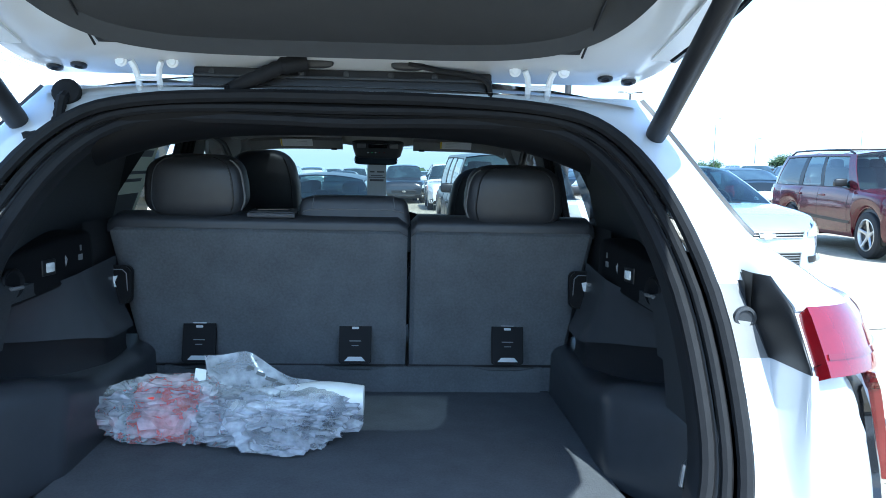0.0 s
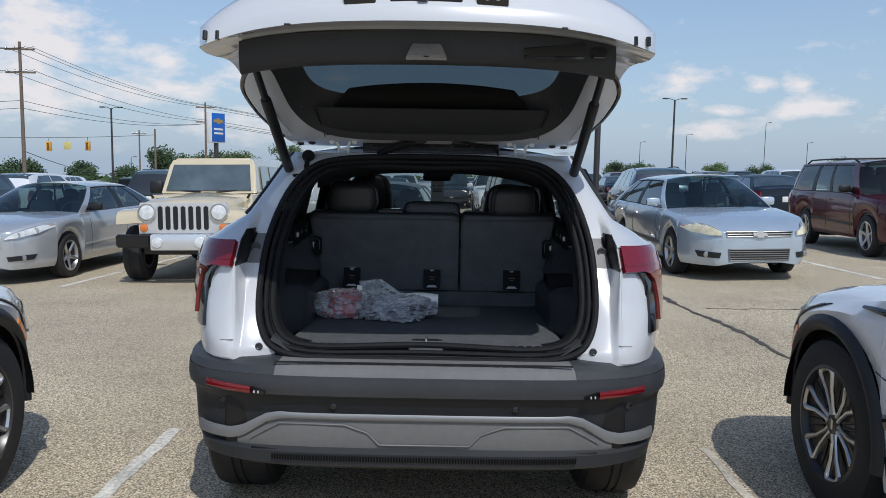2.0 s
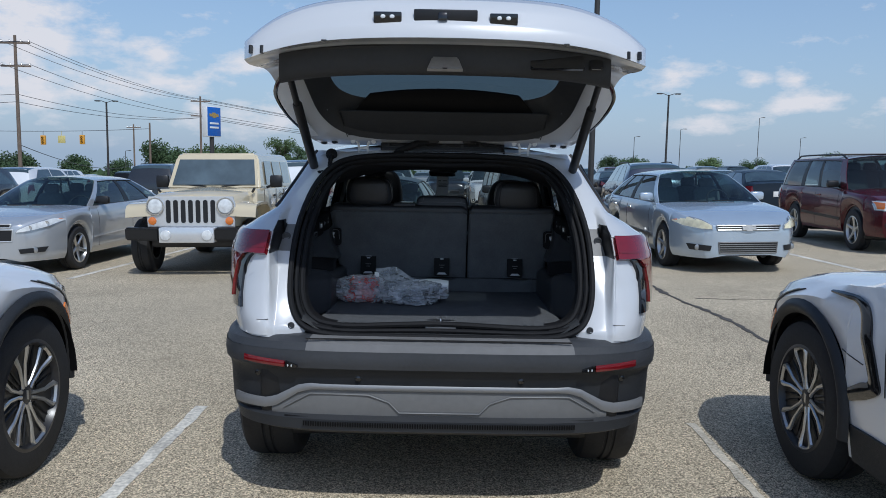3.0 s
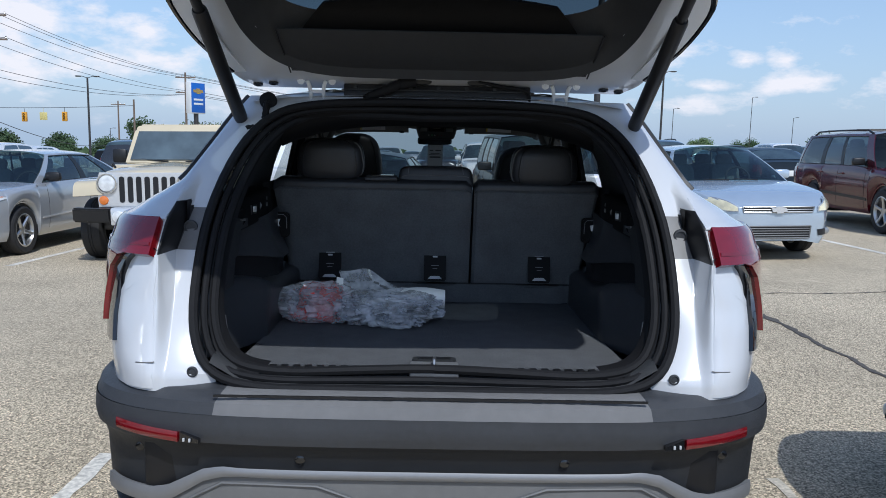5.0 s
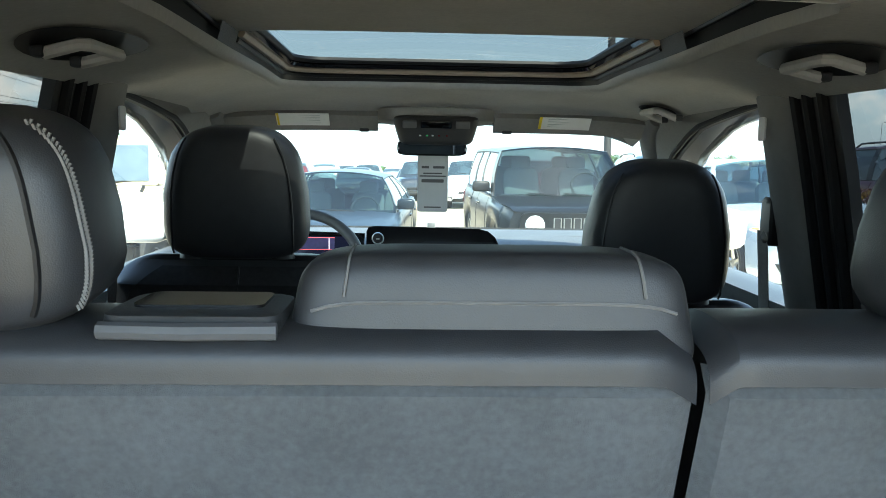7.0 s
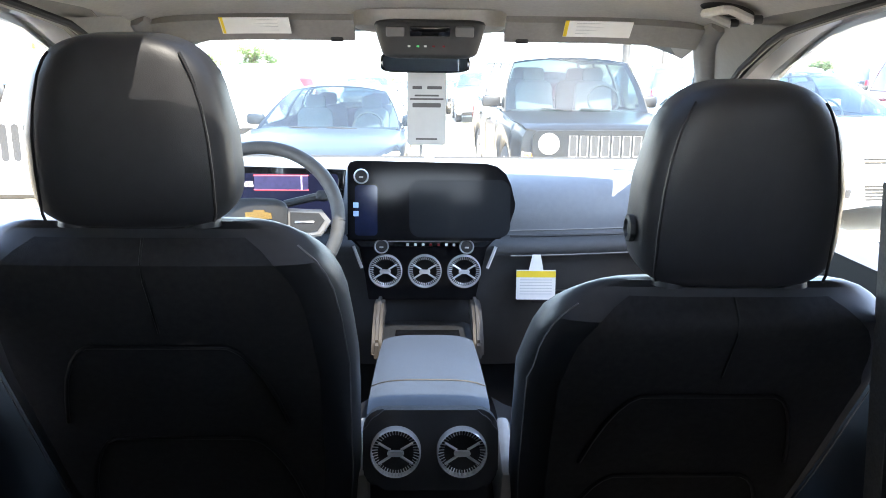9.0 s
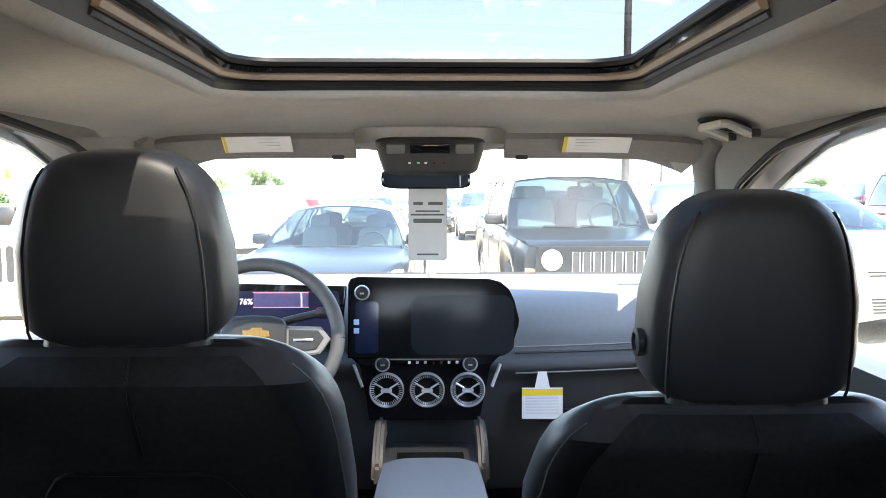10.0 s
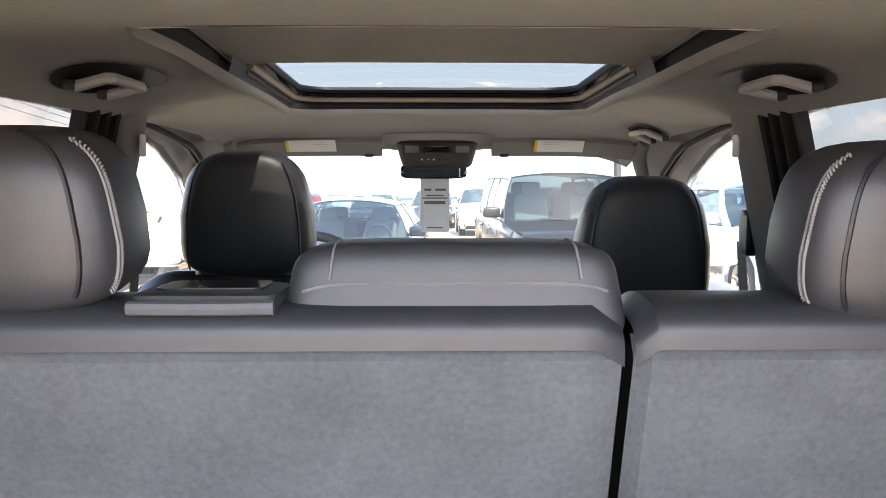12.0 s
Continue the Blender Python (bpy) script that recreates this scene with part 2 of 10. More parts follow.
def tube(bm, path, r, n=8, flat=1.0, caps=True):
    """A round (or flattened) bar along a path; r: a number, or one for each point."""
    pts = [Vector(p) for p in path]
    rings, side = [], None
    for i, p in enumerate(pts):
        d = (pts[min(i + 1, len(pts) - 1)] - pts[max(i - 1, 0)]).normalized()
        if side is None:
            side = d.cross(Vector((0, 0, 1)))
            side = side.normalized() if side.length > 0.1 else d.cross(Vector((0, 1, 0))).normalized()
        side = (side - d * side.dot(d)).normalized()
        up = side.cross(d)
        k = r if isinstance(r, (int, float)) else r[i]
        rings.append([p + side * (k * math.cos(a)) + up * (k * flat * math.sin(a)) for a in (2 * math.pi * j / n for j in range(n))])
    return loft(bm, rings, caps)


def box(bm, c, s, bevel=0.004, turn=(0, 0, 0), seg=2):
    """A block with its edges rounded."""
    m = pose(*c, *turn) @ Matrix.Diagonal((*s, 1))
    vs = bmesh.ops.create_cube(bm, size=1, matrix=m)["verts"]
    if bevel:
        es = list({e for v in vs for e in v.link_edges})
        bmesh.ops.bevel(bm, geom=es, offset=min(bevel, min(s) * 0.45), segments=seg, affect="EDGES", profile=0.5)


def cushion(bm, c, s, e=0.35, n=(14, 20), turn=(0, 0, 0), shape=None):
    """A padded block: a rounded box whose softness is e (1: a ball, near 0: a box)."""
    def f(a, k):
        return math.copysign(abs(a) ** k, a)
    m = pose(*c, *turn)
    rings = []
    for i in range(n[0] + 1):
        p = -math.pi / 2 + math.pi * (i + 0.001) / (n[0] + 0.002)
        ring = []
        for j in range(n[1]):
            q = 2 * math.pi * j / n[1]
            v = Vector((f(math.cos(p), e) * f(math.cos(q), e) * s[0] / 2, f(math.cos(p), e) * f(math.sin(q), e) * s[1] / 2, f(math.sin(p), e) * s[2] / 2))
            ring.append(m @ (shape(v) if shape else v))
        rings.append(ring)
    loft(bm, rings)


def lathe(bm, profile, m=None, n=28, close=False):
    """A profile of (radius, height) turned about z, then posed."""
    m = m or Matrix.Identity(4)
    rings = [[m @ Vector((max(r, 1e-4) * math.cos(a), max(r, 1e-4) * math.sin(a), h)) for a in (2 * math.pi * j / n for j in range(n))] for r, h in profile]
    loft(bm, rings + (rings[:1] if close else []), caps=not close)


def slab(bm, outline, depth, m=None, bevel=0.0):
    """A flat outline in x and y, given thickness along z."""
    m = m or Matrix.Identity(4)
    a = [bm.verts.new(m @ Vector((x, y, 0))) for x, y in outline]
    b = [bm.verts.new(m @ Vector((x, y, depth))) for x, y in outline]
    n = len(a)
    f = [bm.faces.new(a[::-1]), bm.faces.new(b)] + [bm.faces.new((a[i], a[(i + 1) % n], b[(i + 1) % n], b[i])) for i in range(n)]
    if bevel:
        bmesh.ops.bevel(bm, geom=list(f[1].edges), offset=bevel, segments=2, affect="EDGES")


def rounded(w, h, r, n=5):
    """The outline of a rounded rectangle about the origin."""
    res = []
    for k, (sx, sy) in enumerate(((1, 1), (-1, 1), (-1, -1), (1, -1))):
        for i in range(n + 1):
            a = math.pi / 2 * (k + i / n)
            res.append((sx * (w / 2 - r) + r * math.cos(a), sy * (h / 2 - r) + r * math.sin(a)))
    return res


def finish(ob, bm, material, angle=38):
    bmesh.ops.remove_doubles(bm, verts=bm.verts[:], dist=1e-5)
    bmesh.ops.recalc_face_normals(bm, faces=bm.faces[:])
    bm.to_mesh(ob.data)
    bm.free()
    ob.data.materials.append(material)
    ob.data.shade_smooth()
    ob.data.set_sharp_from_angle(angle=radians(angle))
    return ob


def part(name, bm, material, parent, label=""):
    """Links a bmesh as one mesh object under a thing or a part."""
    ob = finish(new(name, bpy.data.meshes.new(name)), bm, material)
    if parent is not None:
        ob.parent = parent
        ob.matrix_parent_inverse = Matrix.Identity(4)
    return tagged(ob, label)


def thing(name, label, category, group="", at=None, kind=""):
    """An Empty at a thing's base, to which its parts are put."""
    ob = new(name)
    ob.empty_display_size = 0.1
    if at is not None:
        ob.matrix_basis = at
    return tagged(ob, label, category, group, kind)


def single(name, bm, material, label, category, group="", kind=""):
    """A thing that is one mesh."""
    return tagged(part(name, bm, material, None), label, category, group, kind)


def gz(x, y):
    """The lie of the land: level round the car, falling gently ahead and to the left, with a shallow hollow ahead of the bonnet."""
    k = min(1.0, max(0.0, (y - 1.5) / 4.5))
    k = k * k * (3 - 2 * k)
    return k * (-0.017 * (y - 1.5) + 0.024 * x) - 0.06 * math.exp(-((x + 1.2) / 1.2) ** 2 - ((y - 10.7) / 3.0) ** 2)


class Built:
    """with Built() as bm: gives a fresh bmesh."""
    def __enter__(self):
        self.bm = bmesh.new()
        return self.bm

    def __exit__(self, *a):
        return False
# ---- ground ----


def asphalt():
    m = bpy.data.materials.new("worn_asphalt")
    m.use_nodes = True
    n, l = m.node_tree.nodes, m.node_tree.links
    p = n["Principled BSDF"]
    p.inputs["Roughness"].default_value = 0.92
    p.inputs["Specular IOR Level"].default_value = 0.25
    tex = n.new("ShaderNodeTexCoord")
    stone, grit, stain, wide = n.new("ShaderNodeTexVoronoi"), n.new("ShaderNodeTexNoise"), n.new("ShaderNodeTexNoise"), n.new("ShaderNodeTexNoise")
    stone.inputs["Scale"].default_value = 150
    grit.inputs["Scale"].default_value, grit.inputs["Detail"].default_value = 75, 6
    stain.inputs["Scale"].default_value, stain.inputs["Detail"].default_value = 0.9, 6
    wide.inputs["Scale"].default_value, wide.inputs["Detail"].default_value = 0.10, 3
    for q in (stone, grit, stain, wide):
        l.new(tex.outputs["Object"], q.inputs["Vector"])
    r = n.new("ShaderNodeValToRGB")
    e = r.color_ramp.elements
    e[0].position, e[0].color = 0.25, (0.125, 0.104, 0.074, 1)
    e[1].position, e[1].color = 0.74, (0.98, 0.83, 0.59, 1)
    k = e.new(0.48)
    k.color = (0.44, 0.37, 0.262, 1)
    bw = n.new("ShaderNodeRGBToBW")
    l.new(stone.outputs["Color"], bw.inputs[0])
    mx = n.new("ShaderNodeMix")
    mx.inputs["Factor"].default_value = 0.42
    l.new(bw.outputs[0], mx.inputs["A"])
    l.new(grit.outputs["Fac"], mx.inputs["B"])
    l.new(mx.outputs["Result"], r.inputs[0])
    s = n.new("ShaderNodeMath")
    s.operation = "ADD"
    l.new(stain.outputs["Fac"], s.inputs[0])
    l.new(wide.outputs["Fac"], s.inputs[1])
    mr = n.new("ShaderNodeMapRange")
    mr.inputs[1].default_value, mr.inputs[2].default_value, mr.inputs[3].default_value, mr.inputs[4].default_value = 0.7, 1.3, 0.74, 1.06
    l.new(s.outputs[0], mr.inputs[0])
    h = n.new("ShaderNodeHueSaturation")
    l.new(r.outputs[0], h.inputs["Color"])
    l.new(mr.outputs[0], h.inputs["Value"])
    l.new(h.outputs[0], p.inputs["Base Color"])
    b = n.new("ShaderNodeBump")
    b.inputs["Strength"].default_value, b.inputs["Distance"].default_value = 0.6, 0.004
    l.new(mx.outputs["Result"], b.inputs["Height"])
    l.new(b.outputs[0], p.inputs["Normal"])
    return m


ASPHALT = asphalt()
LINE_PAINT = mat("worn_white_line_paint", (0.62, 0.585, 0.51), 0.85, vary=0.5, scale=45, bump=0.5, bscale=120)
FADED_PAINT = mat("faded_line_paint", (0.50, 0.45, 0.36), 0.9, vary=0.5, scale=60, bump=0.6, bscale=100)
TAR = mat("crack_tar", (0.075, 0.066, 0.056), 0.85, vary=0.4, scale=25, bump=0.5, bscale=90)
with Built() as bm:
    gx = [-3000, -600, -200, -80, -40, -20, *np.arange(-12, 12.1, 0.75), 20, 40, 80, 200, 600, 3000]
    gy = [-3000, -600, -200, -60, -20, -8, *np.arange(-4, 22, 0.5), 24, 30, 50, 80, 140, 300, 800, 3000]
    sheet(bm, lambda u, v: Vector((gx[round(u * (len(gx) - 1))], gy[round(v * (len(gy) - 1))], gz(gx[round(u * (len(gx) - 1))], gy[round(v * (len(gy) - 1))]))), len(gx) - 1, len(gy) - 1)
    tagged(part("ground", bm, ASPHALT, None), "pale worn asphalt of a large parking lot", "ground", kind="structure")


def onto(p):
    return Vector((p.x, p.y, p.z + gz(p.x, p.y)))


def painted_line(a, b, width=0.10, coat=None):
    """A worn stripe of paint: ragged edges, a thin coat above the asphalt."""
    a, b = Vector((*a, 0.004)), Vector((*b, 0.004))
    d = (b - a).normalized()
    side = Vector((-d.y, d.x, 0))
    n = max(8, int((b - a).length / 0.08))
    rng = random.Random(int(a.x * 100) + 7)
    edge = [(rng.uniform(-0.008, 0.008), rng.uniform(-0.008, 0.008)) for _ in range(n + 1)]
    bm = bmesh.new()
    sheet(bm, lambda u, v: onto(a.lerp(b, u) + side * ((v - 0.5) * width + edge[round(u * n)][round(v)])), n, 1, thick=0.002)
    tagged(part("parking_line", bm, coat or LINE_PAINT, None), "worn white painted parking line on the asphalt", "parking line", "parking lines", "structure")


painted_line((-1.60, -5.2), (-1.46, 1.36), 0.075)
painted_line((1.50, -5.2), (1.50, 1.20), 0.050, FADED_PAINT)
for x in (-8.1, -5.25):
    painted_line((x, 7.6), (x + 0.35, 13.0))
painted_line((2.62, 6.6), (2.5, 12.0))
painted_line((6.1, 7.8), (6.0, 13.0))


def crack(points, width, seed, across=(1, 0)):
    rng = random.Random(seed)
    path = spline([(x, y, 0.003) for x, y in points], 160)
    bm = bmesh.new()
    w = [width * (0.35 + 0.9 * abs(noise.noise(Vector((i * 0.17, seed, 0)))) * 2 + rng.uniform(-0.12, 0.12)) for i in range(len(path))]
    j = [0.035 * noise.noise(Vector((i * 0.07, 3.1, seed))) + rng.uniform(-0.006, 0.006) for i in range(len(path))]
    sheet(bm, lambda u, v: onto(Vector(path[round(u * 160)]) + Vector((*across, 0)) * (j[round(u * 160)] + (v - 0.5) * w[round(u * 160)]) + Vector((0, 0, 0.002))), 160, 1, thick=0.002)
    tagged(part("pavement_crack", bm, TAR, None), "dark weathered crack running through the asphalt", "crack", kind="structure")


crack([(2.6, 7.6), (2.66, 6.4), (2.70, 5.4), (2.80, 4.5), (2.84, 3.5), (2.86, 3.0), (2.95, 2.4), (3.0, 1.9)], 0.085, 3)
crack([(2.9, 5.5), (3.8, 5.42), (5.2, 5.5), (6.6, 5.3)], 0.020, 5, (0, 1))


def stain(x, y, r, seed):
    """An oily spot on the ground."""
    rng = random.Random(seed)
    bm = bmesh.new()
    ring = [(r * rng.uniform(0.6, 1.1) * math.cos(a), 0.6 * r * rng.uniform(0.6, 1.1) * math.sin(a)) for a in (2 * math.pi * i / 26 for i in range(26))]
    slab(bm, ring, 0.002, pose(x, y, 0.003))
    tagged(part("oil_stain", bm, TAR, None), "dark oil stain on the asphalt", "stain", kind="structure")


stain(-0.78, -0.02, 0.13, 2)
stain(0.80, -0.05, 0.10, 4)
# ---- cars ----


def wheel(parent, x, y, r, width, out, spokes=10, style="alloy", rim_r=0.68):
    """A wheel under its car: tyre with a tread, rim with spokes. out: 1 or -1, the side that its face looks to."""
    hub = new("wheel")
    hub.parent = parent
    hub.empty_display_size = 0.05
    hub.matrix_basis = pose(x, y, r, 0, 90 * out, 0)
    w = width / 2
    bm = bmesh.new()
    ri = r * rim_r
    lathe(bm, [(ri, -w * 0.92), (r * 0.90, -w), (r * 0.975, -w * 0.86), (r, -w * 0.6), (r, -w * 0.2), (r - 0.008, -w * 0.17), (r - 0.008, -w * 0.1), (r, -w * 0.07),
               (r, w * 0.07), (r - 0.008, w * 0.1), (r - 0.008, w * 0.17), (r, w * 0.2), (r, w * 0.6), (r * 0.975, w * 0.86), (r * 0.90, w), (ri, w * 0.92)], n=44, close=True)
    part("tyre", bm, TYRE, hub)
    bm = bmesh.new()
    lathe(bm, [(ri, -w * 0.9), (ri + 0.006, w * 0.92), (ri - 0.012, w * 0.95), (ri - 0.03, w * 0.55), (ri - 0.03, -w * 0.9)], n=44, close=True)
    face = w * 0.62
    part("rim", bm, ALLOY if style == "alloy" else DARK_ALLOY, hub)
    bm = bmesh.new()
    lathe(bm, [(0, -w * 0.2), (ri - 0.035, -w * 0.2), (ri - 0.035, -w * 0.1), (0, -w * 0.1)], n=30)
    part("brake_disc", bm, DARK_ALLOY, hub)
    if style == "petal":
        bm = bmesh.new()
        lathe(bm, [(ri - 0.012, face * 0.75), (ri - 0.020, face * 1.05), (ri * 0.45, face * 0.85), (0.04, face * 0.85), (0.04, face * 0.5), (ri - 0.012, face * 0.5)], n=40, close=True)
        part("wheel_face", bm, mat("dark_wheel_insert", (0.060, 0.056, 0.050), 0.35, vary=0.1), hub)
        bm = bmesh.new()
        lathe(bm, [(ri + 0.004, face * 1.2), (ri + 0.004, face * 1.45), (ri - 0.008, face * 1.45), (ri - 0.010, face * 1.2)], n=44, close=True)
        part("rim_edge", bm, ALLOY, hub)
        for i in range(6):
            a = math.pi / 3 * (i + 0.25)
            bm = bmesh.new()
            pts = [(0.045, -16), (0.30 * ri, -9), (0.60 * ri, -9), (0.88 * ri, -13.5), (0.965 * ri, -10.5), (0.965 * ri, 0), (0.965 * ri, 10.5), (0.88 * ri, 13.5), (0.60 * ri, 9), (0.30 * ri, 9), (0.045, 16)]
            tube(bm, [(q * math.cos(a + radians(k)), q * math.sin(a + radians(k)), face * (0.95 + 0.35 * q / ri)) for q, k in pts], [0.012, 0.009, 0.010, 0.014, 0.017, 0.015, 0.017, 0.014, 0.010, 0.009, 0.012], 6, 0.8)
            part("spoke", bm, ALLOY, hub)
            bm = bmesh.new()
            b = a + math.pi / 6
            for k in (-7, 7):
                tube(bm, [(q * math.cos(b + radians(k * w_)), q * math.sin(b + radians(k * w_)), face * 1.0) for q, w_ in ((0.35 * ri, 1.0), (0.92 * ri, 0.7))], 0.007, 5)
            part("cooling_slot", bm, BLACK, hub)
        bm = bmesh.new()
        lathe(bm, [(0.055, face * 0.5), (0.050, face * 1.05), (0.030, face * 1.12), (0, face * 1.12)], n=20)
        hb = part("hub_cap", bm, DARK_ALLOY, hub)
        bm = bmesh.new()
        slab(bm, [(-0.025, -0.008), (0.02, -0.008), (0.026, 0.008), (-0.019, 0.008)], 0.002, pose(0, 0, face * 1.122))
        part("badge", bm, ALLOY, hb)
        return hub
    bm = bmesh.new()
    for i in range(spokes):
        a = 2 * math.pi * i / spokes
        pair = (-0.075, 0.075) if style in ("dark", "split") else (0,)
        for k in pair:
            p = [(0.05 * math.cos(a), 0.05 * math.sin(a), face * 0.8), ((ri - 0.01) * math.cos(a + k * 2.2), (ri - 0.01) * math.sin(a + k * 2.2), face * 1.25)]
            tube(bm, [Vector(p[0]).lerp(Vector(p[1]), s) for s in (0, 0.5, 1)], [0.010, 0.011, 0.008] if style in ("dark", "split") else [0.034, 0.026, 0.03], 6, 0.7)
    lathe(bm, [(0.075, face * 0.5), (0.07, face * 0.95), (0.03, face * 1.02), (0, face * 1.02)], n=20)
    part("spoke_star", bm, ALLOY, hub)
    return hub


class Shape:
    """The outer surface of a car, from its front at y = 0 to its tail at y = length, as sections across it."""
    def __init__(self, length, width, height, top, belt, axles, radius, sill=0.24, tumble=0.24, nose=0.30, tail=0.20, arch=0.055, shoulder=0.02):
        self.L, self.W, self.H, self.top, self.belt = length, width, height, top, belt
        self.axles, self.R, self.sill, self.tumble, self.nose, self.tail, self.arch, self.sh = axles, radius, sill, tumble, nose, tail, arch, shoulder

    def zt(self, y):
        return lerp(self.top, y)

    def half(self, y):
        w = self.W / 2
        a = max(0.0, (0.75 - y) / 0.75)
        b = max(0.0, (y - self.L + 0.6) / 0.6)
        return w * (1 - self.nose * a ** 2.4 - self.tail * b ** 2.4)

    def low(self, y):
        z = self.sill + 0.10 * max(0, 1 - y / 0.12) + 0.14 * max(0, 1 - (self.L - y) / 0.25)
        for a in self.axles:
            d, r = abs(y - a), self.R + self.arch
            if d < r:
                z = max(z, self.R + math.sqrt(r * r - d * d))
        return z

    def at(self, y, k):
        """A point of the right half: k 0 at the sill, 1 at the waist, 2 at the belt, 3 at the roof's edge, 4 on the centre line."""
        zt, zl, w = self.zt(y), self.low(y), self.half(y)
        belt = min(lerp(self.belt, y), zt - 0.05)
        zl = min(zl, belt - 0.06)
        up = max(0.0, zt - belt - 0.06)
        wr = w - 0.06 - self.tumble * min(1.0, up / max(0.1, self.H - belt - 0.06))
        pts = [(w - 0.05, zl), (w - 0.012, zl + 0.3 * (belt - zl)), (w, zl + 0.72 * (belt - zl)), (w - self.sh - 0.015, belt), (wr, zt - 0.045), (wr - 0.10, zt - 0.008), (wr * 0.5, zt + 0.012), (0, zt + 0.02)]
        ks = [0, 0.5, 1, 2, 3, 3.25, 3.6, 4]
        i = max(j for j in range(len(ks) - 1) if ks[j] <= min(k, 3.999))
        t = (k - ks[i]) / (ks[i + 1] - ks[i])
        return Vector((pts[i][0] + (pts[i + 1][0] - pts[i][0]) * t, y, pts[i][1] + (pts[i + 1][1] - pts[i][1]) * t))

    def columns(self):
        ys = set(np.linspace(0, self.L, 44)) | {0.02, 0.05, self.L - 0.02, self.L - 0.06} | {y for y, _ in self.top}
        for a in self.axles:
            r = self.R + self.arch
            ys |= {a + r * math.sin(math.pi * (i / 16 - 0.5)) * 0.9999 for i in range(17)} | {a - r - 0.002, a + r + 0.002}
        return sorted(y for y in ys if 0 <= y <= self.L)

    def shell(self, bm, keep=lambda y, k: True):
        ys = self.columns()
        ks = [0, 0.25, 0.5, 0.75, 1, 1.35, 1.7, 2, 2.3, 2.7, 3, 3.12, 3.25, 3.6, 4]
        ring = [(k, 1) for k in ks] + [(k, -1) for k in ks[-2::-1]]
        g = []
        for y in ys:
            g.append([bm.verts.new(self.at(y, k) * Vector((s, 1, 1)) if s < 0 else self.at(y, k)) for k, s in ring])
        for i in range(len(ys) - 1):
            for j in range(len(ring) - 1):
                if keep((ys[i] + ys[i + 1]) / 2, (ring[j][0] + ring[j + 1][0]) / 2):
                    bm.faces.new((g[i][j], g[i + 1][j], g[i + 1][j + 1], g[i][j + 1]))
        bm.faces.new(g[0])
        bm.faces.new(g[-1][::-1])

    def patch(self, bm, y0, y1, k0, k1, off=0.006, s=1, n=(8, 6), thick=0.0):
        """A piece that lies on the surface. y0 and y1 may be functions of the share of the way from k0 to k1, and the other way round."""
        def val(q, t):
            return q(t) if callable(q) else q

        def f(u, v):
            y = val(y0, v) + (val(y1, v) - val(y0, v)) * u
            k = val(k0, u) + (val(k1, u) - val(k0, u)) * v
            p = self.at(y, k)
            e = 0.01
            nrm = (self.at(min(y + e, self.L), k) - self.at(max(y - e, 0), k)).cross(self.at(y, min(k + e, 4)) - self.at(y, max(k - e, 0)))
            nrm = nrm.normalized() if nrm.length > 1e-9 else Vector((0, 0, 1))
            c = Vector((0, y, 0.6))
            if nrm.dot(p - c) < 0:
                nrm = -nrm
            p = p + nrm * off
            return Vector((s * p.x, p.y, p.z))
        sheet(bm, f, n[0], n[1], thick=thick)

    def across(self, bm, y0, y1, k0=3.02, off=0.006, n=(8, 12)):
        """A window across the car, between its two roof edges."""
        def f(u, v):
            s = 1 if v >= 0.5 else -1
            k = 4 - (4 - k0) * abs(2 * v - 1)
            y = y0 + (y1 - y0) * u
            p = self.at(y, k)
            d = (self.at(y + 0.01, 4) - self.at(y - 0.01, 4)).normalized()
            p = p + Vector((0, -d.z, d.y)) * off
            return Vector((s * p.x, p.y, p.z))
        sheet(bm, f, n[0], n[1])


